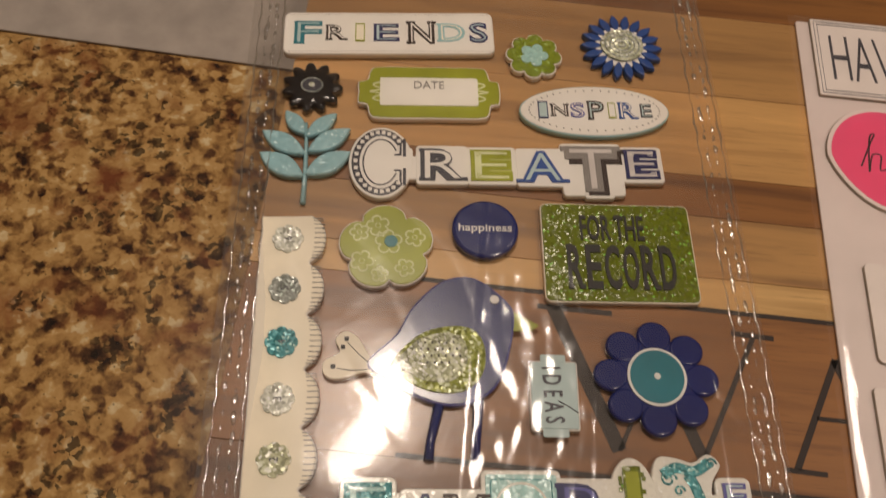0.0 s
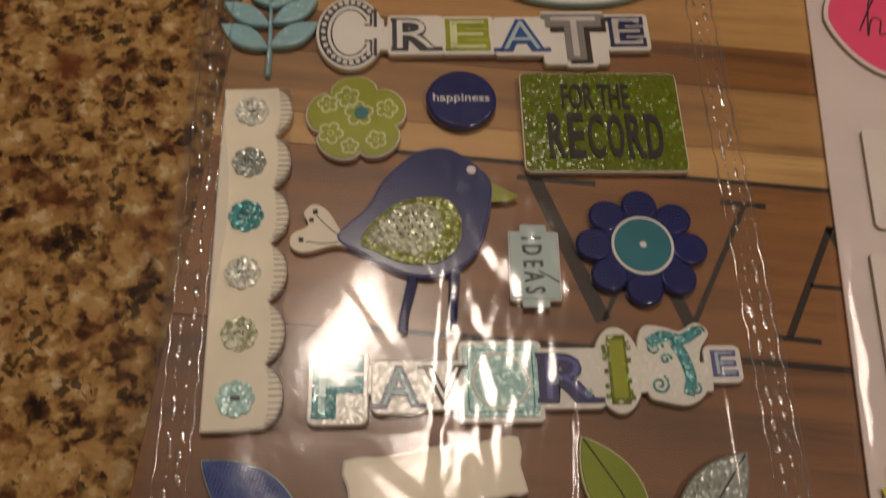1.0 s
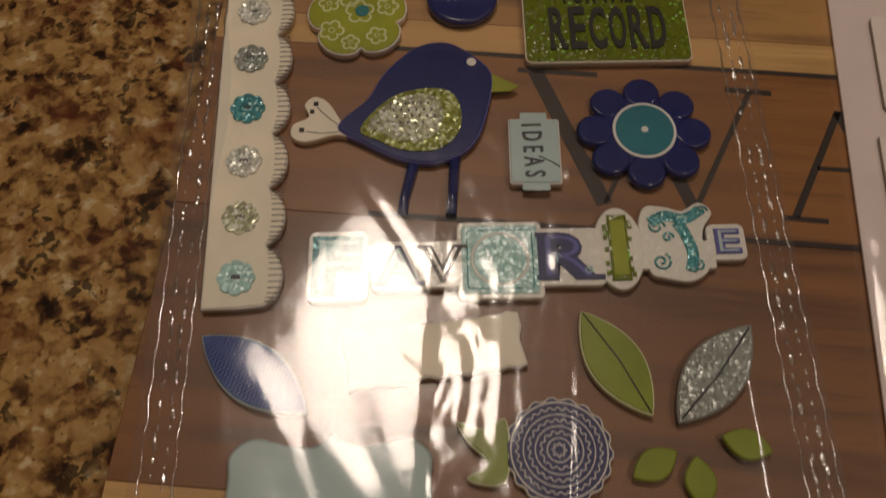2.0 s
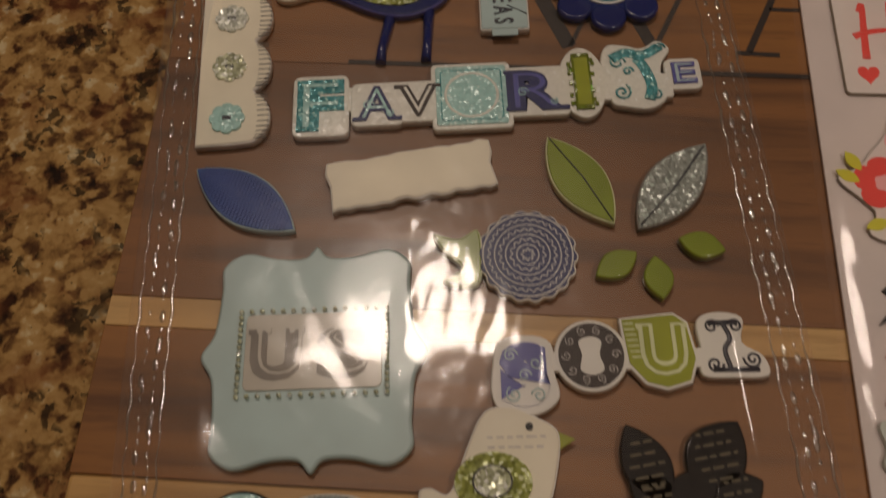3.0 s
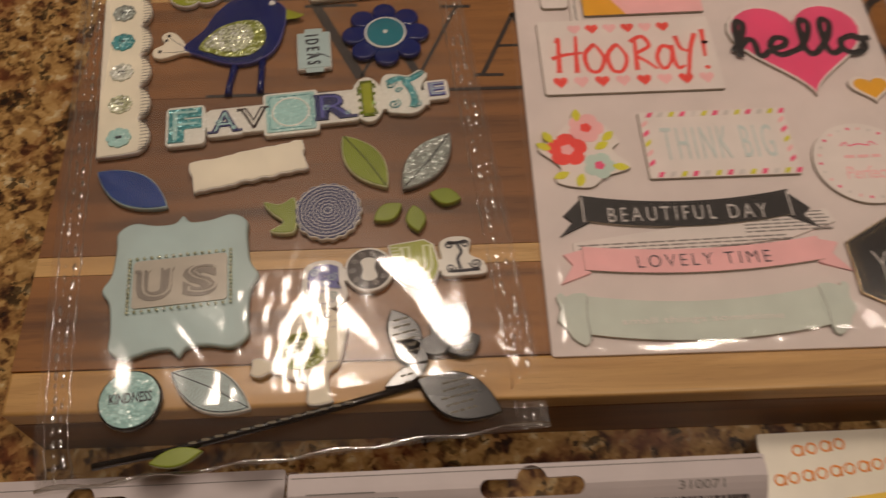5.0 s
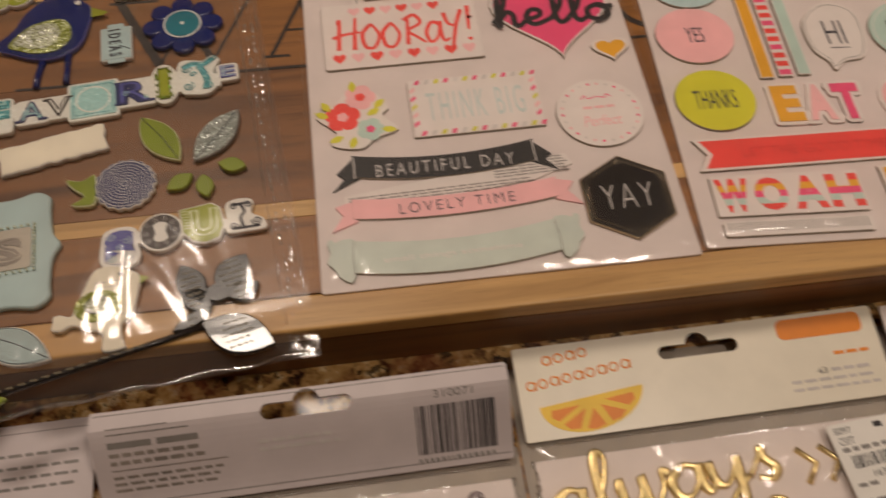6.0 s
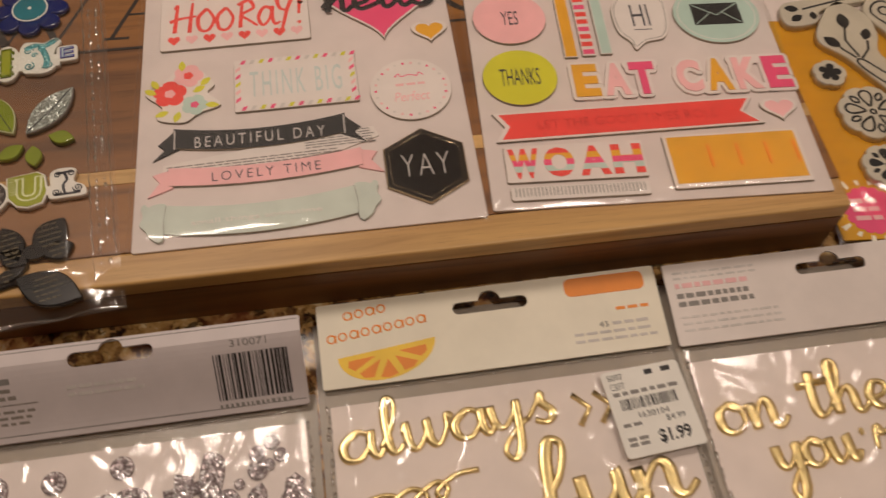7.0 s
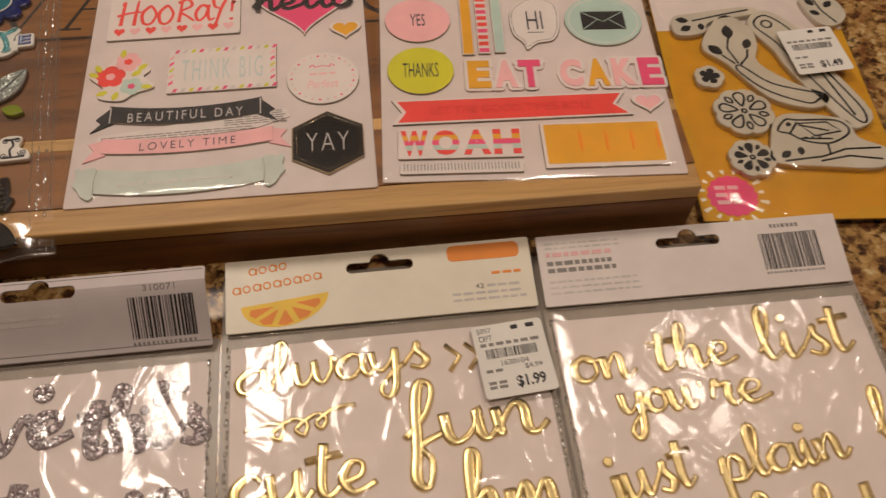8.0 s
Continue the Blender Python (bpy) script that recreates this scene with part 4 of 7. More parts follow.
# ---------------------------------------------------------------- puffy stickers in the clear pouch
SZ, ST = 0.0366, 0.0026
TOP = SZ + ST


def sticker(name, label, outline, x, y, turn, material, group="", thick=ST, bevel=0.0005, dome=0.0, z=SZ, edge=None, category="sticker"):
    """A die-cut sticker: with an edge material it has a pale body and a coloured face."""
    m = pose(x, y, 0, 0, 0, turn)
    if edge:
        ob = thing(name, slab(outline, z, z + thick - 0.0003, 0.0003), edge, m, label, category, group)
        part("face", slab(inset(outline if area2(list(outline)) > 0 else list(outline)[::-1], 0.0004), z + thick - 0.0005, z + thick, bevel * 0.5, dome=dome), material, ob)
        return ob
    return thing(name, slab(outline, z, z + thick, bevel, dome=dome), material, m, label, category, group)


def face(ob, outline, material, dz=0.00025, z=TOP, label="", name="print"):
    return part(name, slab(outline, z - 0.0004, z + dz, 0.0001), material, ob, label)


def letters(ob, word, boxes, mats, z=TOP, dz=0.0003, fat=0.03):
    """Ornate slab capitals with a pale inline, each one its own part."""
    for k, (ch, (cx, cy, w, h, t), mat) in enumerate(zip(word, boxes, mats)):
        lt_ob = part("letter", slab_letter(ch, w, h, z - 0.0004, z + dz, cx, cy, fat, t), mat, ob)
        part("inline", text_bm(ch, w * 0.78, h * 0.84, z - 0.0002, z + dz + 0.00006, cx, cy, t, -0.026), (M_skyblue, M_white, M_cream)[k % 3], lt_ob)


def coil(cx, cy, r, turns=1.6, start=0.0, way=1):
    """A small spiral that winds in from its rim."""
    n = int(14 * turns)
    return [(cx + r * (1 - 0.85 * k / n) * math.cos(start + way * 2 * math.pi * turns * k / n), cy + r * (1 - 0.85 * k / n) * math.sin(start + way * 2 * math.pi * turns * k / n)) for k in range(n + 1)]


def strokes_bm(lines, width, z=TOP, height=0.00022):
    bm = bmesh.new()
    for ln in lines:
        ribbon(ln, width, height, z - 0.00005, bm, seg=3)
    return bm


def word_body(ob, shapes, material, z1=TOP - 0.0001):
    """The puffy body of a die-cut word: overlapping rounded shapes that merge into one outline."""
    bm = bmesh.new()
    for k, sh in enumerate(shapes):
        slab(sh, SZ, z1 - 0.00002 * k, 0.0004, bm)
    return part("body", bm, material, ob, "white puffy body")


# FRIENDS plate
fr = sticker("word_plate", "white puffy plate reading FRIENDS in patterned letters", rrect(0.0755, 0.0195, 0.0028), -0.0175, 0.2730, 7.0, M_white, "word stickers")
xs = (-0.0290, -0.0190, -0.0105, -0.0010, 0.0115, 0.0225, 0.0322)
letters(fr, "FRIENDS", [(x, 0.0, w, h, 0) for x, w, h in zip(xs, (0.0098, 0.0072, 0.0034, 0.0092, 0.0095, 0.0098, 0.0068), (0.0105, 0.0070, 0.0085, 0.0080, 0.0105, 0.0085, 0.0095))],
        (M_teal, M_umber, M_green, M_navy_ink, M_umber, M_aqua, M_navy_ink))
for sy in (-1, 1):
    part("stitching", bars([(-0.0355 + 0.00125 * k, sy * 0.0086, 0.0006, 0.0002) for k in range(58)], TOP - 0.0002, TOP + 0.00005), M_greyink, fr)

# dark flower button
fl = sticker("flower_sticker", "black pointed flower sticker with a silver button centre", petals(11, 0.0106, 0.30, 8, 0.9), -0.0412, 0.2458, 4, M_black, "flower stickers", dome=0.0004)
face(fl, ellipse(0.0038, 0.0032), M_slate, 0.0006)
part("ring", ribbon(ellipse(0.0036, 0.0030, 30), 0.0006, 0.0003, TOP + 0.0005, closed=True), M_ggrey, fl, "silver ring")
face(fl, ellipse(0.0011, 0.0010), M_gwhite, 0.0009)

# leafy sprig
sp = thing("sprig_sticker", ribbon([(0.0, -0.0185), (0.0002, -0.008), (0.0, 0.004), (-0.0004, 0.013)], lambda f: 0.0018 - 0.0006 * f, 0.0018, SZ), M_gsky, pose(-0.0392, 0.2180, 0, 0, 0, 6), "pale blue glitter sprig sticker with six leaves", "sticker")
for dx, dy, rot, ln, wd in ((-0.0076, -0.0042, 148, 0.0176, 0.0078), (0.0076, -0.0036, 32, 0.0172, 0.0078), (-0.0074, 0.0046, 148, 0.0174, 0.0072), (0.0076, 0.0056, 34, 0.0168, 0.0072), (-0.0040, 0.0128, 126, 0.0120, 0.0056), (0.0048, 0.0118, 44, 0.0140, 0.0056)):
    bm = slab(leaf(ln, wd), SZ, TOP, 0.0007)
    bmesh.ops.transform(bm, matrix=pose(dx, dy, 0, 0, 0, rot), verts=bm.verts)
    part("leaf", bm, M_gsky, sp)

# DATE label
brac = smooth([(-0.0245, 0.0), (-0.0245, 0.0045), (-0.0215, 0.0055), (-0.0205, 0.0095), (-0.0170, 0.0112), (0.0, 0.0112), (0.0170, 0.0112), (0.0205, 0.0095), (0.0215, 0.0055), (0.0245, 0.0045),
               (0.0245, -0.0045), (0.0215, -0.0055), (0.0205, -0.0095), (0.0170, -0.0112), (0.0, -0.0112), (-0.0170, -0.0112), (-0.0205, -0.0095), (-0.0215, -0.0055), (-0.0245, -0.0045)], True, 3)
dt = sticker("date_label", "lime green scalloped label sticker with a white DATE panel", brac, -0.0008, 0.2480, 6.0, M_green, "word stickers", edge=M_white)
face(dt, rrect(0.0340, 0.0120, 0.0006), M_white)
part("print", text_bm("DATE", 0.0105, 0.0032, TOP, TOP + 0.0004, 0.0, 0.0028), M_greyink, dt)
for sx in (-1, 1):
    part("ornament", ribbon(smooth([(sx * 0.0155, 0.0045), (sx * 0.0195, 0.0030), (sx * 0.0165, 0.0010), (sx * 0.0205, 0.0), (sx * 0.0165, -0.0010), (sx * 0.0195, -0.0030), (sx * 0.0155, -0.0045)], False), 0.0006, 0.0002, TOP), M_palegreen, dt)

# small green flower and blue daisy
g = sticker("flower_sticker", "small lime green glitter flower sticker with a pale blue centre", petals(8, 0.0102, 0.20, 8, 0.6), 0.0350, 0.2690, 0, M_ggreen, "flower stickers", edge=M_white)
face(g, petals(5, 0.0052, 0.35, 8, 0.7), M_gaqua)
d = thing("daisy_sticker", slab(ellipse(0.0095, 0.0095, 32), SZ, TOP - 0.0006), M_white, pose(0.0667, 0.2775, 0, 0, 0, 3), "blue many-petalled daisy sticker with a silver glitter centre", "sticker", "flower stickers")
for k in range(18):
    bm = slab(leaf(0.0078, 0.0033), SZ, TOP - 0.0002, 0.0005)
    a = radians(20 * k)
    bmesh.ops.transform(bm, matrix=pose(0.0110 * math.cos(a), 0.0112 * math.sin(a), 0, 0, 0, 20 * k), verts=bm.verts)
    part("petal", bm, M_denim, d)
face(d, ellipse(0.0078, 0.0072, 32), M_gwhite, 0.0005)
for r in (0.0062, 0.0045, 0.0029, 0.0013):
    part("ring", ribbon(ellipse(r, r * 0.93, 26), 0.0005, 0.00025, TOP + 0.0005, closed=True), M_ggrey, d)

# INSPIRE oval
o = sticker("word_plate", "white oval sticker reading INSPIRE with a dotted blue rim", ellipse(0.0262, 0.0108, 48), 0.0568, 0.2468, 6.0, M_white, "word stickers", edge=M_aqua)
letters(o, "INSPIRE", [(x, 0.0, w, h, 0) for x, w, h in zip((-0.0180, -0.0122, -0.0060, 0.0005, 0.0060, 0.0115, 0.0180), (0.0034, 0.0058, 0.0050, 0.0058, 0.0026, 0.0062, 0.0040), (0.0072, 0.0052, 0.0064, 0.0080, 0.0066, 0.0070, 0.0056))],
        (M_navy_ink, M_umber, M_violet, M_umber, M_green, M_denim, M_slate))
part("dots", bars([(0.0228 * math.cos(2 * math.pi * k / 48), 0.0086 * math.sin(2 * math.pi * k / 48), 0.0005, 0.0005) for k in range(48)], TOP - 0.0002, TOP + 0.0001), M_greyink, o)


cr = tagged(new("create_word"), "white die-cut word sticker reading CREATE in ornate letters", "sticker", "word stickers")
cr.matrix_world = pose(0.0277, 0.2205, 0, 0, 0, 6.0)
CREATE = (("R", -0.0215, 0.0003, 0.0145, 0.0126), ("E", -0.0052, 0.0001, 0.0138, 0.0122), ("A", 0.0116, -0.0003, 0.0145, 0.0124), ("T", 0.0284, -0.0010, 0.0178, 0.0180), ("E", 0.0453, 0.0010, 0.0114, 0.0116))
word_body(cr, [ellipse(0.0106, 0.0140, 44, -0.0418, 0.0012), rrect(0.0080, 0.0120, 0.0015, cx=-0.0352, cy=0.0012)] + [rrect(w + 0.0030, h + 0.0028, 0.0014, cx=x, cy=y) for ch, x, y, w, h in CREATE]
          + [rrect(0.0900, 0.0092, 0.001, cx=0.0060, cy=-0.0008), rrect(0.0100, 0.0062, 0.001, cx=0.0300, cy=-0.0092)], M_white)
rim = [(-0.0418 + 0.0083 * math.cos(radians(a)), 0.0012 + 0.0117 * math.sin(radians(a))) for a in range(38, 323, 5)]
part("letter", strokes_bm([rim], 0.0026), M_slate, cr, "dark beaded rim of the large C")
part("inline", strokes_bm([[(-0.0418 + 0.0058 * math.cos(radians(a)), 0.0012 + 0.0089 * math.sin(radians(a))) for a in range(30, 331, 6)]], 0.0005), M_slate, cr)
part("inline", bars([(-0.0353, 0.0068, 0.0007, 0.0056), (-0.0340, 0.0068, 0.0010, 0.0070), (-0.0353, -0.0046, 0.0007, 0.0050), (-0.0340, -0.0046, 0.0010, 0.0064), (-0.0362, 0.0040, 0.0024, 0.0005), (-0.0362, -0.0022, 0.0024, 0.0005)], TOP - 0.0002, TOP + 0.0002), M_slate, cr)
part("dots", bars([(-0.0418 + 0.0083 * math.cos(radians(44 + 13.5 * k)), 0.0012 + 0.0117 * math.sin(radians(44 + 13.5 * k)), 0.0013, 0.0013) for k in range(21)], TOP, TOP + 0.0004), M_white, cr)
for (ch, x, y, w, h), mat, inner in zip(CREATE, (M_slate, M_green, M_denim, M_umber, M_navy_ink), (M_white, M_palegreen, M_skyblue, M_paleink, M_paleink)):
    if ch == "T":
        part("letter", slab_letter(ch, w, h, TOP - 0.0004, TOP + 0.0001, x + 0.0014, y - 0.0012, 0.10), M_umber, cr, "dark brown drop shade")
    if mat is M_green:
        part("panel", slab(rrect(w * 0.98, h * 0.96, 0.0008, cx=x, cy=y), TOP - 0.0003, TOP + 0.00004, 0.00004), M_palelime, cr, "lime ground of the letter")
    lo = part("letter", slab_letter(ch, w, h, TOP - 0.0004, TOP + 0.0002, x, y, 0.075), M_greyink if ch == "T" else mat, cr, "ornate slab letter")
    part("inline", text_bm(ch, w * 0.80, h * 0.86, TOP, TOP + 0.00028, x, y, 0, -0.012), inner, lo)
    if ch == "E":
        part("ornament", strokes_bm([coil(x + sx * w * 0.30, y + sy * h * 0.33, 0.0011, 1.4, sx, sy) for sx in (-1, 1) for sy in (-1, 1)], 0.00035, TOP + 0.0002, 0.00015), M_umber if ch == "T" else (M_white if mat is M_navy_ink else mat), lo)

# printed green flower
pf = sticker("flower_sticker", "olive green five-petalled flower sticker with pale blossom print and blue centre", petals(5, 0.0152, 0.22, 12, 0.55, 0.5), -0.0085, 0.1862, 0, M_green, "flower stickers", edge=M_white)
for cx, cy, r in ((-0.0035, 0.0070, 0.0036), (0.0005, 0.0015, 0.0042), (-0.0070, -0.0060, 0.0036), (0.0085, 0.0040, 0.0032), (-0.0090, 0.0040, 0.0030), (0.0065, -0.0070, 0.0030), (-0.0010, -0.0100, 0.0026)):
    bm = ribbon([(cx + px, cy + py) for px, py in petals(5, r, 0.4, 8, 0.6, cx * 900)], 0.00062, 0.00012, TOP, closed=True, seg=3)
    ribbon(ellipse(r * 0.25, r * 0.25, 10, cx, cy), 0.0003, 0.00012, TOP, bm, closed=True, seg=3)
    part("print", bm, M_palegreen, pf)
face(pf, ellipse(0.0021, 0.0021, 24, 0.0012, 0.0018), M_teal)

# happiness button
h = sticker("button_sticker", "round navy enamel button sticker reading happiness in white", ellipse(0.0106, 0.0104, 48), 0.0219, 0.1958, 5, M_navy, "button stickers", dome=0.0003)
part("print", text_bm("happiness", 0.0170, 0.0036, TOP, TOP + 0.00045, 0.0, -0.0002, fat=0.01), M_white, h)

# FOR THE RECORD
r = sticker("record_plate", "green glitter plate sticker reading FOR THE RECORD in black", rrect(0.0485, 0.0352, 0.0022), 0.0645, 0.1920, 5.0, M_gdark, "word stickers", edge=M_cream)
part("print", text_bm("FOR THE", 0.0205, 0.0092, TOP - 0.0002, TOP + 0.0005, -0.0015, 0.0085, fat=0.012), M_ink, r, "black condensed letters")
for q, ch in enumerate("RECORD"):
    part("letter", slab_letter(ch, 0.0048, 0.0155, TOP - 0.0002, TOP + 0.0005, -0.0142 + 0.00585 * q, -0.0055, 0.02), M_ink, r, "black condensed slab letter")

# blue bird
body = smooth([(-0.0265, -0.0052), (-0.0180, 0.0040), (-0.0130, 0.0130), (-0.0040, 0.0215), (0.0055, 0.0228), (0.0140, 0.0165), (0.0176, 0.0105), (0.0160, 0.0000), (0.0128, -0.0095), (0.0080, -0.0150), (0.0000, -0.0180), (-0.0090, -0.0165), (-0.0190, -0.0110)], True, 5)
b = sticker("bird_sticker", "navy blue puffy bird sticker with a glitter wing and two legs", body, 0.0160, 0.1550, 6.0, M_navy, "bird stickers", edge=M_violet)
wing = smooth([(-0.0200, -0.0065), (-0.0120, 0.0030), (-0.0030, 0.0062), (0.0050, 0.0052), (0.0082, -0.0010), (0.0070, -0.0090), (0.0010, -0.0140), (-0.0080, -0.0138), (-0.0150, -0.0105)], True, 4)
face(b, wing, M_glime, 0.0005, label="lime glitter wing rim", name="wing")
face(b, [(x * 0.74 - 0.0030, y * 0.74 - 0.0006) for x, y in wing], M_gwhite, 0.0008, label="pearl glitter wing", name="wing_panel")
part("dots", bars([(-0.0115 + 0.0021 * (k % 6) + 0.0009 * (k // 6), 0.0010 - 0.0021 * (k // 6), 0.0005, 0.0007) for k in range(22)], TOP, TOP + 0.00095), M_ink, b)
face(b, ellipse(0.0014, 0.0014, 20, 0.0118, 0.0150), M_white, 0.0006, name="eye")
face(b, [(0.0172, 0.0115), (0.0250, 0.0068), (0.0225, 0.0052), (0.0162, 0.0050)], M_green, -0.0006, name="beak")
tail = smooth([(-0.0255, -0.0030), (-0.0290, 0.0030), (-0.0330, 0.0052), (-0.0358, 0.0025), (-0.0345, -0.0015), (-0.0388, -0.0040), (-0.0390, -0.0080), (-0.0350, -0.0098), (-0.0270, -0.0078), (-0.0220, -0.0085)], True, 4)
part("tail", slab(tail, SZ, TOP - 0.0004), M_cream, b, "cream tail with black dots")
part("dots", bars([(-0.0325, 0.0026, 0.0013, 0.0013), (-0.0335, 0.0000, 0.0012, 0.0012), (-0.0362, -0.0060, 0.0013, 0.0013)], TOP - 0.0006, TOP - 0.0001), M_ink, b)
part("print", ribbon([(-0.0322, 0.0015), (-0.0290, -0.0020), (-0.0255, -0.0052)], 0.0003, 0.0002, TOP - 0.0005, ribbon([(-0.0350, -0.0065), (-0.0310, -0.0072), (-0.0260, -0.0070)], 0.0003, 0.0002, TOP - 0.0005)), M_ink, b)
for x0, x1 in ((-0.0050, -0.0088), (0.0060, 0.0042)):
    part("leg", ribbon([(x0, -0.0150), (x1 + 0.0006, -0.0280), (x1, -0.0332)], lambda f: 0.0034 - 0.0014 * f + 0.0010 * (f > 0.7), 0.0022, SZ), M_navy, b)

# IDEAS tag
i = sticker("tag_sticker", "pale blue tag sticker reading IDEAS sideways in dark letters", rrect(0.0142, 0.0208, 0.0008), 0.0452, 0.1430, 4.0, M_skyblue, "word stickers", edge=M_white)
face(i, rrect(0.0075, 0.0024, 0.0005, cy=0.0112), M_skyblue, -0.0002, name="tab")
face(i, rrect(0.0075, 0.0024, 0.0005, cy=-0.0112), M_skyblue, -0.0002, name="tab")
part("print", text_bm("IDEAS", 0.0168, 0.0056, TOP - 0.0002, TOP + 0.0003, -0.0004, 0.0, -88, 0.012, 0.0, 1.6), M_slate, i)
part("print", ribbon([(0.0010, -0.0018), (0.0040, -0.0034), (0.0066, -0.0052)], 0.0004, 0.0002, TOP), M_slate, i)

# navy flower
nf = thing("flower_sticker", slab(ellipse(0.0120, 0.0118, 40), SZ, TOP - 0.0004), M_navy, pose(0.0752, 0.1515, 0, 0, 0, 0), "navy enamel flower sticker with a teal ringed centre", "sticker", "flower stickers")
for k in range(8):
    a = radians(45 * k + 2)
    part("petal", slab(ellipse(0.0052, 0.0050, 26, 0.0134 * math.cos(a), 0.0128 * math.sin(a)), SZ, TOP - 0.0001, 0.0008), M_navy, nf)
face(nf, ellipse(0.0088, 0.0090, 40), M_white, 0.0002, label="white ring", name="ring")
face(nf, ellipse(0.0080, 0.0082, 40), M_teal, 0.0004, label="teal disc", name="disc")
face(nf, ellipse(0.0010, 0.0010, 16), M_white, 0.0007, name="dot")

# scalloped tape measure strip
strip = [(-0.0085, 0.0515), (0.0020, 0.0515)]
for k in range(6):
    cy = 0.0435 - 0.01725 * k
    for s in range(9):
        a = radians(70 - 140 * s / 8)
        strip.append((0.0048 + 0.0070 * math.cos(a), cy + 0.0086 * math.sin(a) / math.sin(radians(78))))
strip += [(0.0010, -0.0515), (-0.0085, -0.0515)]
tm = sticker("measure_strip", "cream scalloped tape measure border sticker with flower buttons", strip, -0.0345, 0.1425, 6.4, M_cream, "border stickers", edge=M_white)
for k in range(6):
    cy = 0.0435 - 0.01725 * k
    part("ticks", bars([(0.0086 + 0.0014 * math.cos(radians(65 - 13 * s)), cy + 0.0078 * math.sin(radians(65 - 13 * s)), 0.0034, 0.00022) for s in range(11)], TOP - 0.0002, TOP + 0.0002), M_greyink, tm)
    btn = face(tm, petals(8, 0.0049, 0.14, 6, 0.6), (M_gclear, M_ggrey, M_gteal, M_gclear, M_gwhite, M_gaqua)[k], 0.0007, name="button")
    btn.location = (0.0001, cy - 0.0005, 0)
    part("number", text_bm("654321"[k], 0.0012, 0.0024, TOP + 0.0006, TOP + 0.0009, 0.0, 0.0, 90), M_slate, btn)

# FAVORITE
fv = tagged(new("favorite_word"), "white die-cut word sticker reading FAVORITE in glitter letters", "sticker", "word stickers")
fv.matrix_world = pose(0.0434, 0.1138, 0, 0, 0, 5.0)
FAV = (("F", -0.0483, -0.0048, 0.0130, 0.0168), ("A", -0.0327, -0.0050, 0.0112, 0.0112), ("V", -0.0214, -0.0046, 0.0108, 0.0104), ("R", 0.0110, -0.0030, 0.0158, 0.0134), ("I", 0.0243, -0.0008, 0.0050, 0.0186), ("E", 0.0526, 0.0005, 0.0066, 0.0070))
blob = smooth([(0.0300, 0.0060), (0.0322, 0.0112), (0.0375, 0.0110), (0.0420, 0.0098), (0.0465, 0.0122), (0.0498, 0.0092), (0.0470, 0.0045), (0.0462, -0.0010), (0.0470, -0.0070), (0.0420, -0.0105), (0.0352, -0.0095), (0.0318, -0.0080), (0.0305, -0.0010)], True, 4)
word_body(fv, [rrect(0.0156, 0.0200, 0.0022, cx=-0.0483, cy=-0.0048)] + [rrect(w + 0.0034, h + 0.0030, 0.0022, cx=x, cy=y) for ch, x, y, w, h in FAV[1:4]] + [rrect(0.0222, 0.0218, 0.0016, cx=-0.0066, cy=-0.0036)]
          + [ellipse(0.0066, 0.0118, 36, 0.0243, -0.0008), blob, rrect(0.0100, 0.0104, 0.0020, cx=0.0524, cy=0.0005), rrect(0.0940, 0.0080, 0.001, cx=0.0020, cy=-0.0030)], M_gsnow)
for (ch, x, y, w, h), mat, inner in zip(FAV, (M_gteal, M_navy_ink, M_umber, M_navy_ink, M_gdark, M_violet), (M_gaqua, M_gaqua, M_gsnow, M_violet, M_green, M_skyblue)):
    lo = part("letter", slab_letter(ch, w, h, TOP - 0.0004, TOP + 0.0003, x, y, 0.07 if ch in "FRI" else 0.035), mat, fv)
    part("inline", text_bm(ch, w * 0.74, h * 0.84, TOP, TOP + 0.00037, x, y, 0, -0.02), inner, lo)
    if ch == "I":
        rr = random.Random(5)
        part("ornament", bars([(x + rr.uniform(-0.0034, 0.0034), y + rr.uniform(-0.0080, 0.0080), 0.0010, 0.0012) for q in range(40)], TOP - 0.0002, TOP + 0.00022), M_gdark, lo, "ragged lime glitter fringe")
    if ch in "RA":
        part("ornament", strokes_bm([coil(x - w * 0.22, y - h * 0.05, 0.0016, 1.5), coil(x + w * 0.30, y - h * 0.3, 0.0012, 1.3, 1.0, -1)], 0.0004, TOP + 0.00035, 0.00015), M_gaqua, lo)
face(fv, rrect(0.0196, 0.0192, 0.0008, cx=-0.0066, cy=-0.0036), M_gaqua, 0.0002, label="pale blue glitter square", name="panel")
part("ring", strokes_bm([ellipse(0.0072, 0.0072, 40, -0.0066, -0.0036)[:] + ellipse(0.0072, 0.0072, 40, -0.0066, -0.0036)[:1]], 0.0009, TOP + 0.0002, 0.0003), M_gsnow, fv)
part("ring", strokes_bm([rrect(0.0168, 0.0164, 0.001, cx=-0.0066, cy=-0.0036) + rrect(0.0168, 0.0164, 0.001, cx=-0.0066, cy=-0.0036)[:1]], 0.0004, TOP + 0.0002, 0.0002), M_gteal, fv)
part("letter", strokes_bm([smooth([(0.0420, -0.0078), (0.0432, -0.0030), (0.0418, 0.0030), (0.0400, 0.0062)], False), smooth([(0.0330, 0.0062), (0.0370, 0.0082), (0.0420, 0.0072), (0.0466, 0.0098)], False)], 0.0030, TOP, 0.0004), M_gteal, fv, "curled teal glitter letter T")
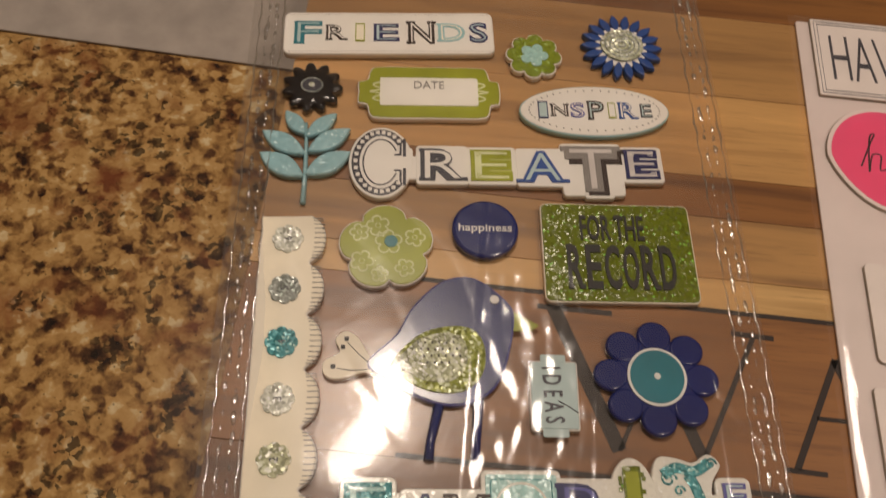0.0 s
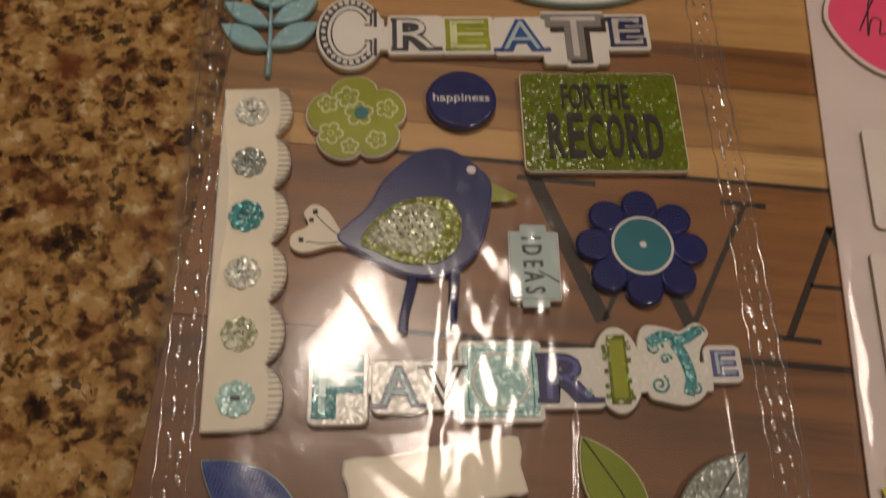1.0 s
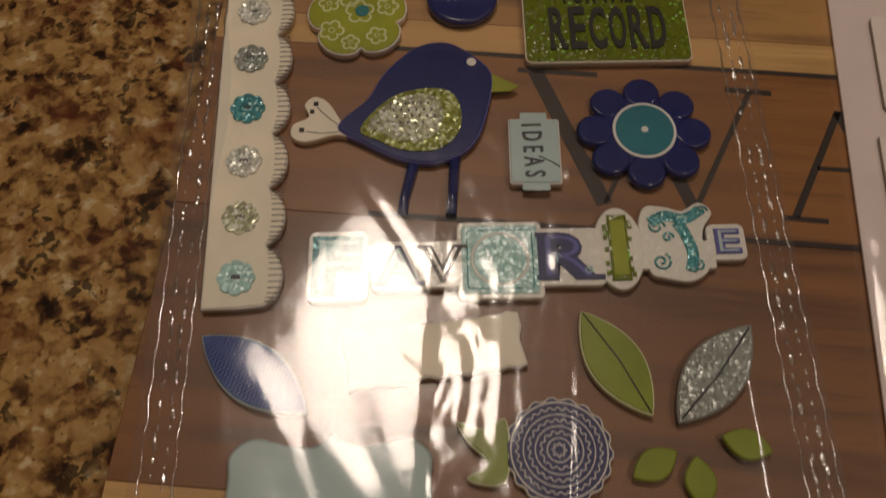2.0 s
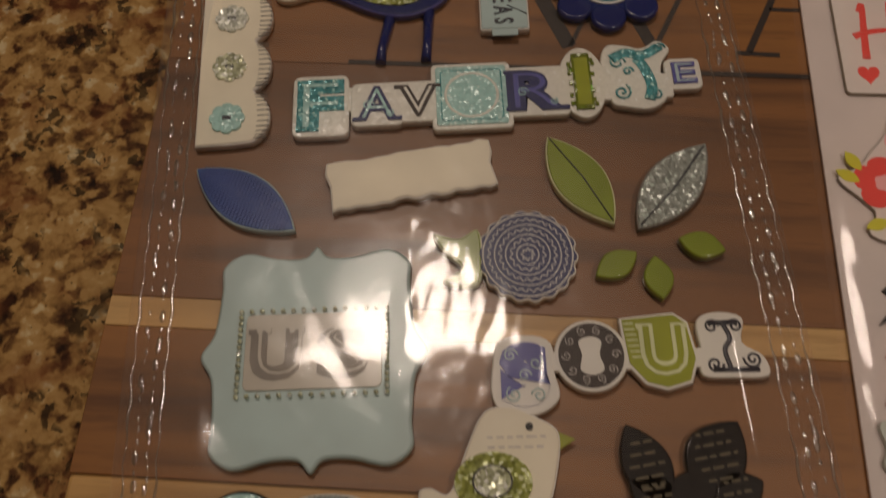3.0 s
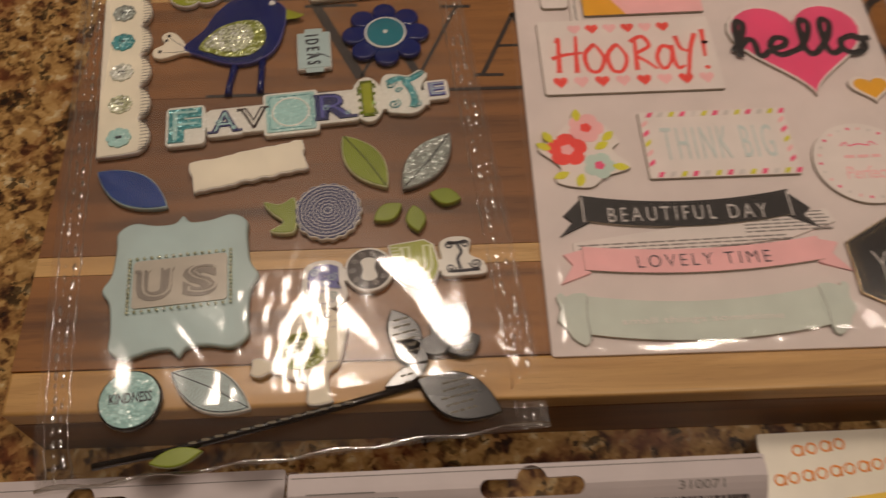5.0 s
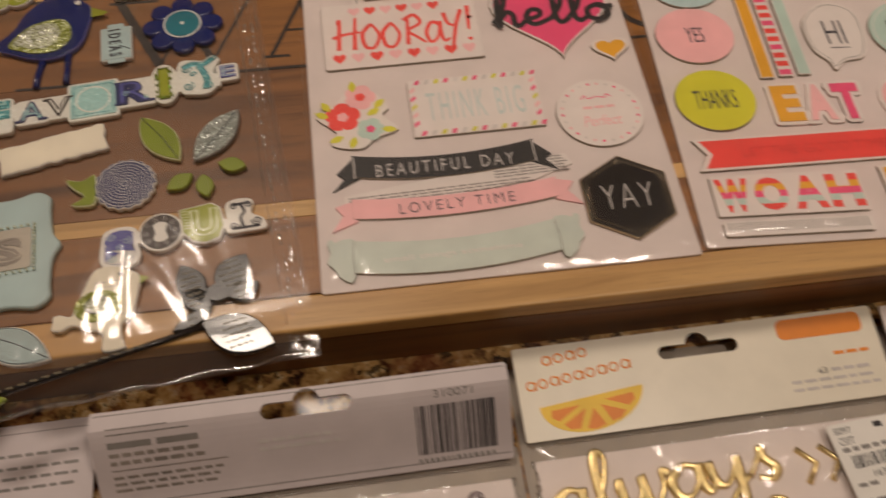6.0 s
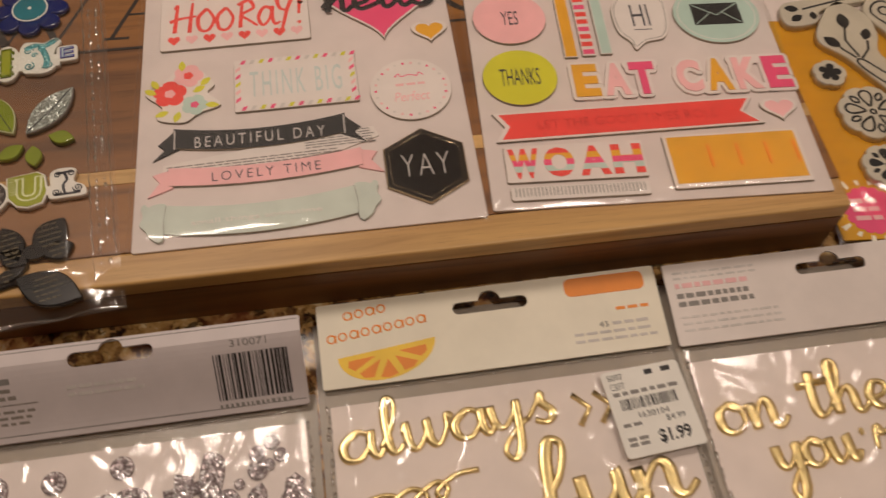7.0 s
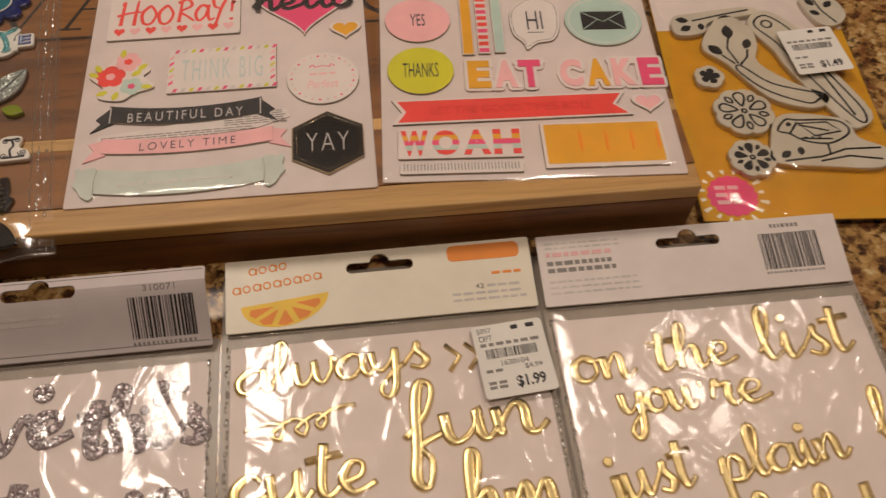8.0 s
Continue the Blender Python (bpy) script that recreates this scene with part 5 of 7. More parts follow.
part("curl", strokes_bm([coil(0.0345, 0.0050, 0.0024, 1.5), coil(0.0348, -0.0050, 0.0026, 1.5, 1.0, -1), coil(0.0470, 0.0094, 0.0016, 1.3), coil(0.0440, -0.0062, 0.0018, 1.3, 2.0, -1), coil(0.0372, 0.0018, 0.0016, 1.2)], 0.0006, TOP + 0.0001, 0.0003), M_gteal, fv)

# leaves and torn strip
lf = sticker("leaf_sticker", "denim blue woven-print leaf sticker", leaf(0.0335, 0.0150), -0.0212, 0.0752, -31, M_denim, "leaf stickers", edge=M_skyblue)


def hatch(ob, length, width, step, slope, thick, material):
    """Fine woven lines across a leaf."""
    bm = bmesh.new()
    x = -length * 0.42
    while x < length * 0.42:
        y = width / 2 * math.sin(math.pi * (x / length + 0.5)) ** 0.85 * 0.86
        ribbon([(x - slope * y, -y), (x + slope * y, y)], thick, 0.00008, TOP - 0.00002, bm, seg=3)
        x += step
    part("print", bm, material, ob, "fine woven lines")


hatch(lf, 0.0335, 0.0150, 0.0010, 0.35, 0.00022, M_violet)
hatch(lf, 0.0335, 0.0150, 0.0010, -0.35, 0.00022, M_navy)
rnd = random.Random(12)
torn = [(-0.0220 + 0.0440 * k / 16, 0.0072 + rnd.uniform(-0.0005, 0.0005)) for k in range(17)] + [(0.0222, 0.0030), (0.0212, 0.0)] + [(0.0220 - 0.0440 * k / 20, -0.0072 + rnd.uniform(-0.0005, 0.0005)) for k in range(21)] + [(-0.0218, 0.0), (-0.0228, 0.0038)]
sticker("torn_strip", "blank cream torn-edged strip sticker", torn, 0.0222, 0.0842, 12.5, M_cream, "border stickers", edge=M_white)
gl = sticker("leaf_sticker", "lime green enamel leaf sticker with a dark vein", leaf(0.0308, 0.0140), 0.0665, 0.0842, -56, M_leaf, "leaf stickers", edge=M_palegreen)
part("vein", ribbon([(-0.0145, 0.0), (0.0, 0.0009), (0.0145, 0.0)], 0.0004, 0.0002, TOP), M_slate, gl)
sl = sticker("leaf_sticker", "clear silver glitter leaf sticker with a dark outline", leaf(0.0325, 0.0145), 0.0905, 0.0832, 54, M_ggrey, "leaf stickers", edge=M_greyink)
part("vein", ribbon([(-0.0150, 0.0), (0.0, -0.0008), (0.0150, 0.0)], 0.0005, 0.0002, TOP), M_slate, sl)
for bx, by, rot, ln in ((0.0752, 0.0602, 34, 0.0125), (0.0855, 0.0570, -82, 0.0118), (0.0968, 0.0664, -14, 0.0120)):
    sticker("leaf_sticker", "small olive enamel bud leaf sticker", leaf(ln, 0.0074), bx, by, rot, M_leaf, "leaf stickers")

# round lace motif and small green fish-shaped leaf
md = sticker("lace_sticker", "round navy sticker with white concentric lace rings", petals(18, 0.0128, 0.12, 5, 0.5), 0.0530, 0.0618, 0, M_navy_ink, "button stickers", edge=M_white)
for k, rr in enumerate((0.0014, 0.0028, 0.0042, 0.0056, 0.0070, 0.0084, 0.0098)):
    if k % 2:
        part("ring", ribbon(ellipse(rr, rr, 44), 0.0003, 0.00015, TOP, closed=True, seg=3), M_white, md)
    else:
        cnt = max(8, int(rr * 3200))
        part("ring", ribbon([((rr + 0.0004 * math.cos(cnt * a)) * math.cos(a), (rr + 0.0004 * math.cos(cnt * a)) * math.sin(a)) for a in [2 * math.pi * q / (cnt * 5) for q in range(cnt * 5)]], 0.00028, 0.00015, TOP, closed=True, seg=3), M_white, md)
part("ring", ribbon(ellipse(0.0113, 0.0113, 50), 0.0004, 0.00015, TOP, closed=True, seg=3), M_white, md)
gb = smooth([(-0.0062, 0.0070), (0.0000, 0.0052), (0.0052, 0.0075), (0.0058, 0.0), (0.0045, -0.0075), (-0.0010, -0.0078), (-0.0045, -0.0060), (0.0005, -0.0030), (-0.0040, 0.0020)], True, 4)
sticker("leaf_sticker", "olive green enamel leaf sticker with a forked end", gb, 0.0358, 0.0605, 6, M_leaf, "leaf stickers", edge=M_palegreen)

# pale blue bracket frame
half = [(0.0, 0.0285), (0.0030, 0.0255), (0.0100, 0.0255), (0.0180, 0.0272), (0.0235, 0.0235), (0.0235, 0.0170), (0.0245, 0.0060), (0.0275, 0.0)]
quad = half + [(x, -y) for x, y in half[-2::-1]]
frame_out = smooth(quad + [(-x, y) for x, y in quad[-2:0:-1]], True, 4)
bf = sticker("frame_sticker", "pale blue bracket frame sticker with a pearl-edged window", frame_out, 0.0018, 0.0338, 4.5, M_skyblue, "border stickers", bevel=0.0009)
face(bf, rrect(0.0330, 0.0190, 0.0015, cx=0.0, cy=0.0005), M_window, 0.0006, label="hazy beige window over grey letters", name="window")
bm = bmesh.new()
for k in range(56):
    s = k / 56 * 4
    a, q = int(s), s - int(s)
    px, py = ((-0.0178 + 0.0356 * q, 0.0108), (0.0178, 0.0108 - 0.0212 * q), (0.0178 - 0.0356 * q, -0.0104), (-0.0178, -0.0104 + 0.0212 * q))[a]
    bmesh.ops.create_icosphere(bm, subdivisions=1, radius=0.0007, matrix=Matrix.Translation((px, py, TOP + 0.0009)))
part("pearls", bm, M_gwhite, bf, "tiny pearl beads")
for ch, cx in (("U", -0.0085), ("S", 0.0075)):
    shade = part("letter", slab_letter(ch, 0.0125, 0.0130, TOP + 0.0003, TOP + 0.0008, cx - 0.0004, -0.0003, 0.07), M_fadedink, bf, "faded ornate grey letter")
    part("letter_face", slab_letter(ch, 0.0104, 0.0116, TOP + 0.0004, TOP + 0.0009, cx + 0.0005, 0.0005, 0.0), M_window, shade)
    part("inline", text_bm(ch, 0.0088, 0.0104, TOP + 0.0006, TOP + 0.00105, cx + 0.0005, 0.0005, 0, -0.02), M_fadedink, shade)

# SOUL
so = tagged(new("soul_word"), "white die-cut word sticker reading SOUL in ornate letters", "sticker", "word stickers")
so.matrix_world = pose(0.0765, 0.0360, 0, 0, 0, 4.0)
U_BODY = [(-0.0008, 0.0098), (0.0125, 0.0110), (0.0158, 0.0085), (0.0172, -0.0010), (0.0150, -0.0068), (0.0090, -0.0085), (0.0040, -0.0070), (0.0000, -0.0020)]
L_BODY = smooth([(0.0178, 0.0085), (0.0225, 0.0108), (0.0290, 0.0092), (0.0280, 0.0030), (0.0325, -0.0005), (0.0330, -0.0055), (0.0250, -0.0058), (0.0175, -0.0050), (0.0180, 0.0010)], True, 4)
word_body(so, [smooth([(-0.0318, -0.0010), (-0.0300, 0.0048), (-0.0230, 0.0062), (-0.0176, 0.0040), (-0.0172, -0.0030), (-0.0164, -0.0095), (-0.0215, -0.0132), (-0.0290, -0.0128), (-0.0322, -0.0090)], True, 4),
               ellipse(0.0088, 0.0090, 40, -0.0082, 0.0006), [(x, y) for x, y in U_BODY], L_BODY, rrect(0.0460, 0.0050, 0.001, cx=0.0010, cy=-0.0006)], M_white)
part("letter", slab_letter("S", 0.0118, 0.0158, TOP - 0.0004, TOP + 0.0002, -0.0243, -0.0036, 0.10), M_violet, so, "blue patterned letter S")
part("ornament", strokes_bm([coil(-0.0275, 0.0010, 0.0018, 1.5), coil(-0.0215, -0.0010, 0.0018, 1.4, 1, -1), coil(-0.0270, -0.0085, 0.0020, 1.5, 2), coil(-0.0212, -0.0088, 0.0018, 1.4, 3, -1), coil(-0.0243, -0.0040, 0.0016, 1.3)], 0.00045, TOP + 0.0002, 0.00015), M_skyblue, so)
part("letter", slab(ellipse(0.0078, 0.0080, 40, -0.0082, 0.0006), TOP - 0.0003, TOP + 0.00015, 0.00005), M_umber, so, "dark brown round letter O")
for k in range(10):
    a = 2 * math.pi * k / 10
    part("ornament", strokes_bm([coil(-0.0082 + 0.0059 * math.cos(a), 0.0006 + 0.0062 * math.sin(a), 0.0012, 1.3, a)], 0.0003, TOP + 0.00015, 0.00012), M_paleink, so)
part("panel", slab(smooth([(-0.0110, 0.0040), (-0.0082, 0.0052), (-0.0056, 0.0040), (-0.0062, 0.0006), (-0.0054, -0.0030), (-0.0082, -0.0044), (-0.0110, -0.0030), (-0.0104, 0.0006)], True, 4), TOP - 0.0002, TOP + 0.0003, 0.00005), M_white, so, "white oval middle")
part("panel", slab(inset(U_BODY[::-1], 0.0008), TOP - 0.0003, TOP + 0.0001, 0.00005), M_green, so, "lime ground")
part("letter", slab_letter("U", 0.0112, 0.0130, TOP - 0.0002, TOP + 0.0002, 0.0092, 0.0016, 0.06), M_palegreen, so, "pale outlined letter U")
part("inline", text_bm("U", 0.0092, 0.0116, TOP, TOP + 0.00027, 0.0092, 0.0017, 0, 0.0), M_green, so)
part("ornament", bars([(0.0012 + 0.00025 * k, 0.0082 - 0.0014 * k, 0.0026, 0.0004) for k in range(7)], TOP - 0.0001, TOP + 0.00018), M_palegreen, so)
part("letter", strokes_bm([smooth([(0.0238, 0.0080), (0.0252, 0.0040), (0.0236, 0.0010), (0.0244, -0.0036)], False), [(0.0205, 0.0078), (0.0275, 0.0080)], [(0.0202, -0.0038), (0.0310, -0.0040)]], 0.0012), M_slate, so, "curled dark letter L")
part("ornament", strokes_bm([coil(0.0212, 0.0070, 0.0018, 1.5), coil(0.0268, 0.0070, 0.0018, 1.5, 3, -1), coil(0.0208, -0.0024, 0.0020, 1.5, 0, -1), coil(0.0298, -0.0014, 0.0022, 1.6, 3)], 0.0006), M_slate, so)

# KINDNESS button, pale leaf, white bird
k = sticker("button_sticker", "round aqua glitter button sticker reading KINDNESS with a black rim", ellipse(0.0104, 0.0104, 48), -0.0098, -0.0094, 4, M_black, "button stickers")
face(k, ellipse(0.0097, 0.0097, 44), M_gaqua, 0.0003)
part("print", text_bm("KINDNESS", 0.0138, 0.0036, TOP, TOP + 0.0005, 0.0004, 0.0005, fat=0.01), M_slate, k)
ll = sticker("leaf_sticker", "pale blue cross-hatched leaf sticker with a dark outline", leaf(0.0310, 0.0148), 0.0160, -0.0072, -27, M_skyblue, "leaf stickers", edge=M_white)
part("vein", ribbon([(-0.0148, 0.0), (0.0, 0.0009), (0.0148, 0.0)], 0.00035, 0.0002, TOP, ribbon([(x * 0.93, y * 0.9) for x, y in leaf(0.0310, 0.0148)], 0.0003, 0.0002, TOP, closed=True, seg=3)), M_slate, ll)
wb = smooth([(-0.0035, 0.0166), (0.0031, 0.0177), (0.0093, 0.0148), (0.0137, 0.0109), (0.0123, 0.0012), (0.0100, -0.0055), (0.0064, -0.0090), (0.0068, -0.0157), (0.0072, -0.0187), (-0.0008, -0.0187), (-0.0007, -0.0115),
             (-0.0057, -0.0090), (-0.0116, -0.0059), (-0.0160, -0.0074), (-0.0194, -0.0062), (-0.0190, -0.0036), (-0.0186, -0.0008), (-0.0160, -0.0004), (-0.0128, -0.0018), (-0.0108, 0.0003), (-0.0080, 0.0079)], True, 4)
hatch(ll, 0.0310, 0.0148, 0.0012, 0.3, 0.00018, M_greyink)
hatch(ll, 0.0310, 0.0148, 0.0012, -0.3, 0.00018, M_greyink)
w = sticker("bird_sticker", "cream text-print bird sticker with a green glitter wing", wb, 0.0478, 0.0050, 4, M_cream, "bird stickers", edge=M_white)
face(w, ellipse(0.0088, 0.0068, 36, -0.0020, 0.0004), M_glime, 0.0005, name="wing")
face(w, ellipse(0.0044, 0.0036, 28, -0.0022, 0.0006), M_gwhite, 0.0008, name="wing_panel")
part("print", ribbon(ellipse(0.0044, 0.0036, 28, -0.0022, 0.0006), 0.0004, 0.0002, TOP + 0.0008, closed=True, seg=3), M_slate, w)
face(w, ellipse(0.0009, 0.0009, 16, 0.0068, 0.0128), M_ink, 0.0004, name="eye")
part("print", lines_of_bars(79, -0.0030, 0.0105, (0.0105, 0.0082, -0.0045), 0.0005, TOP - 0.0002, TOP + 0.0001, (0.001, 0.003), 0.0008), M_paleink, w, "faint lines of print")
face(w, [(0.0132, 0.0115), (0.0172, 0.0098), (0.0130, 0.0072)], M_green, -0.0006, name="beak")

# dark printed flower on a long stem
df = thing("stem_flower_sticker", slab(ellipse(0.0050, 0.0040, 28), SZ - 0.0002, TOP - 0.0006), M_black, pose(0.0905, 0.0060, 0, 0, 0, 4), "dark brown printed flower sticker with a long stem", "sticker", "flower stickers")
for px, py, rot, ln, wd in ((-0.0098, 0.0055, 112, 0.0205, 0.0115), (0.0060, 0.0072, 52, 0.0200, 0.0140), (0.0098, -0.0010, 22, 0.0130, 0.0100), (-0.0085, -0.0015, 145, 0.0145, 0.0100), (0.0060, -0.0190, -28, 0.0300, 0.0165), (-0.0105, -0.0100, 205, 0.0170, 0.0060)):
    bm = slab(leaf(ln, wd), SZ - 0.0002, TOP - 0.0005, 0.0006)
    bmesh.ops.transform(bm, matrix=pose(px, py, 0, 0, 0, rot), verts=bm.verts)
    petal = part("petal", bm, M_black, df)
    rnd = random.Random(int(ln * 1e5))
    bm = bmesh.new()
    for q in range(-2, 3):
        y = q * 0.0026
        if abs(y) > ln * 0.26:
            continue
        x, reach = -wd * 0.36 + 0.0008 * abs(q), wd * 0.36 - 0.0008 * abs(q)
        while x < reach - 0.0008:
            wl = min(rnd.uniform(0.0010, 0.0030), reach - x)
            bars([(x + wl / 2, y, wl, 0.0006)], TOP - 0.0007, TOP - 0.00042, bm)
            x += wl + 0.0007
    bmesh.ops.transform(bm, matrix=pose(px, py, 0, 0, 0, 9), verts=bm.verts)
    part("print", bm, M_dullgold, petal, "faint gold lines of print")
part("stem", ribbon([(0.0, -0.0120), (-0.0370, -0.0185), (-0.0870, -0.0265), (-0.1120, -0.0290)], 0.0024, 0.0016, SZ + 0.0002), M_black, df, "thin dark stem")
bm = slab(leaf(0.0170, 0.0062), SZ, TOP - 0.0006, 0.0005)
bmesh.ops.transform(bm, matrix=pose(-0.0857, -0.0291, 0, 0, 0, 8), verts=bm.verts)
part("leaf", bm, M_leaf, df, "lime green leaf on the stem")
part("print", bars([(-0.0300 - 0.0042 * q, -0.0173 - 0.00065 * q, 0.0026, 0.0008) for q in range(13)], SZ + 0.0014, SZ + 0.0019), M_dullgold, df, "gold print along the stem")

# ---------------------------------------------------------------- chipboard stickers on the first card
CZ, CT = BOARD + 0.0011, 0.0013
CTOP = CZ + CT


def chip(name, label, outline, x, y, turn, material, group="", edge=None):
    ob = thing(name, slab(outline, CZ, CTOP, 0.00015), M_kraft if edge is None else edge, pose(x, y, 0, 0, 0, turn), label, "sticker", group)
    pts = list(outline) if area2(list(outline)) > 0 else list(outline)[::-1]
    part("face", slab(inset(pts, 0.00008), CTOP - 0.0001, CTOP + 0.00015, 0.0001), material, ob)
    return ob


CF = CTOP + 0.00015


def ink(ob, bm, material, label="", name="print"):
    return part(name, bm, material, ob, label)


def flat(outline, dz=0.0001):
    return slab(outline, CF - 0.0002, CF + dz, 0.00003)


def words(ob, body, w, h, cx, cy, material, turn=0.0, fat=0.0, dz=0.00015, spacing=1.0, shear=0.0):
    return part("print", text_bm(body, w, h, CF - 0.0002, CF + dz, cx, cy, turn, fat, shear, spacing), material, ob)


hv = chip("word_chip", "white framed chipboard sticker with tall thin HAVE lettering", rrect(0.066, 0.036, 0.0005), 0.1710, 0.2820, -0.5, M_chip, "chipboard stickers")
for q in (0.0012, 0.0024):
    ink(hv, ribbon([(-0.033 + q, -0.018 + q), (0.033 - q, -0.018 + q), (0.033 - q, 0.018 - q), (-0.033 + q, 0.018 - q)], 0.0005, 0.0001, CF, closed=True, seg=3), M_slate)
words(hv, "HAV", 0.0230, 0.021, -0.0155, 0.0, M_slate, 0, -0.01)
bl = chip("balloon_chip", "hot pink balloon chipboard sticker with black script on a string", [(x * (1.0 if y > 0 else 1 + 0.25 * y / 0.023), y) for x, y in ellipse(0.0205, 0.0215, 48)], 0.1575, 0.2385, 0, M_chip, "chipboard stickers")
ink(bl, flat([(x * (1.0 if y > 0 else 1 + 0.25 * y / 0.021), y) for x, y in ellipse(0.0190, 0.0200, 48)]), M_hotpink)
ink(bl, flat([(-0.0022, -0.0225), (0.0022, -0.0225), (0.0, -0.0190)]), M_hotpink)
part("print", ribbon(smooth([(-0.0095, -0.0040), (-0.0050, 0.0060), (-0.0030, 0.0100), (-0.0050, 0.0080), (-0.0070, -0.0060), (-0.0050, 0.0010), (-0.0020, 0.0010), (-0.0030, -0.0050), (0.0010, -0.0030)], False), 0.0006, 0.0001, CF + 0.0001, seg=3), M_ink, bl)
part("string", slab(rrect(0.0042, 0.068, 0.0015, cy=-0.0550), CZ, CTOP), M_chip, bl, "white card string strip")
part("print", bars([(0.0, -0.0550, 0.0005, 0.064)], CTOP - 0.0001, CTOP + 0.0001), M_ink, bl)
st = chip("slim_chip", "narrow white rounded chipboard sticker", rrect(0.012, 0.034, 0.002), 0.1490, 0.1800, -0.5, M_chip, "chipboard stickers")
sw = chip("plaid_chip", "pink and mustard slanted striped chipboard sticker", rrect(0.052, 0.020, 0.0008), 0.1870, 0.1680, 0.5, M_pink, "chipboard stickers")
ink(sw, flat([(-0.026, -0.010), (-0.008, -0.010), (-0.020, 0.010), (-0.026, 0.010)]), M_yellow)

hz = chip("word_chip", "white chipboard sticker reading Hooray! in red brush letters with hearts", rrect(0.0735, 0.0410, 0.0014), 0.1765, 0.1345, 0.0, M_chip, "chipboard stickers")
BRUSH = ((-0.0310, ((0.10, 0.0), (0.16, 0.55), (0.22, 1.05), (0.10, 0.90)), ((0.72, -0.02), (0.78, 0.55), (0.86, 1.10)), ((-0.10, 0.42), (0.30, 0.52), (1.0, 0.58))),
         (-0.0185, ((0.35, 0.80), (0.02, 0.50), (0.10, 0.06), (0.45, 0.02), (0.68, 0.42), (0.40, 0.82), (0.22, 0.70))),
         (-0.0090, ((0.35, 0.78), (0.02, 0.48), (0.10, 0.04), (0.45, 0.0), (0.68, 0.40), (0.40, 0.80), (0.22, 0.68))),
         (0.0010, ((0.12, 0.0), (0.18, 0.50), (0.24, 0.98)), ((0.05, 0.86), (0.50, 1.02), (0.70, 0.72), (0.20, 0.48), (0.50, 0.25), (0.85, 0.02))),
         (0.0112, ((0.60, 0.62), (0.30, 0.70), (0.04, 0.36), (0.18, 0.02), (0.48, 0.20), (0.64, 0.66)), ((0.64, 0.72), (0.62, 0.30), (0.72, 0.02), (0.95, 0.10))),
         (0.0205, ((0.05, 1.0), (0.16, 0.62), (0.42, 0.52)), ((0.78, 1.06), (0.48, 0.55), (0.22, -0.16), (0.02, -0.26))),
         (0.0312, ((0.16, 1.18), (0.10, 0.75), (0.05, 0.34)), ((0.02, 0.06), (0.05, 0.0), (0.08, 0.06))))
for lx, *lines in BRUSH:
    bm = bmesh.new()
    for line in lines:
        ribbon(smooth([(lx + qx * 0.0118, -0.0090 + qy * 0.0185) for qx, qy in line], False, 4), lambda f: 0.0030 - 0.0012 * f, 0.00015, CF - 0.0001, bm, seg=4)
    part("letter", bm, M_red, hz, "red brush letter")
for kx in range(8):
    ink(hz, flat(heart(0.0060, 0.0074, 26, -0.0300 + 0.0086 * kx, -0.0145)), M_red if kx % 2 == 0 else M_pink, name="heart")
    ink(hz, flat(heart(0.0056, 0.0068, 26, -0.0210 + 0.0076 * kx, 0.0150)) if kx < 6 else flat(heart(0.003, 0.003, 16, 0.0330, 0.0050)), M_pink if kx % 2 == 0 else M_red, name="heart")
hl = chip("heart_chip", "hot pink heart chipboard sticker with black brush script hello", heart(0.0580, 0.0620), 0.2492, 0.1352, 0, M_chip, "chipboard stickers")
ink(hl, flat(heart(0.0545, 0.0585)), M_hotpink)
at = 0.0
for c in "hello":
    adv, pts = SCRIPT[c]
    line = smooth([(-0.0285 + (at + px) * 0.0150, -0.0045 + py * 0.0098) for px, py in pts], False, 5)
    part("letter", ribbon(line, 0.0030, 0.00015, CF + 0.0001, seg=4), M_ink, hl, "black brush letter")
    at += adv
gh = chip("heart_chip", "small mustard heart chipboard sticker with a white border", heart(0.0180, 0.0170), 0.2722, 0.1110, 0, M_chip, "chipboard stickers")
ink(gh, flat(heart(0.0140, 0.0135)), M_yellow)

# flower bunch
fb = thing("bouquet_chip", slab(smooth([(-0.0170, 0.0030), (-0.0110, 0.0070), (-0.0060, 0.0130), (0.0010, 0.0200), (0.0090, 0.0150), (0.0150, 0.0060), (0.0120, 0.0010), (0.0180, -0.0070), (0.0080, -0.0110), (0.0010, -0.0160), (-0.0110, -0.0130), (-0.0090, -0.0060)], True, 5), CZ, CTOP), M_kraft, pose(0.1505, 0.0838, 0, 0, 0, 0), "chipboard flower bunch sticker in red, pink and blue", "sticker", "chipboard stickers")
part("face", slab(smooth([(-0.0170, 0.0030), (-0.0110, 0.0070), (-0.0060, 0.0130), (0.0010, 0.0200), (0.0090, 0.0150), (0.0150, 0.0060), (0.0120, 0.0010), (0.0180, -0.0070), (0.0080, -0.0110), (0.0010, -0.0160), (-0.0110, -0.0130), (-0.0090, -0.0060)], True, 5), CTOP - 0.0001, CF), M_chip, fb)
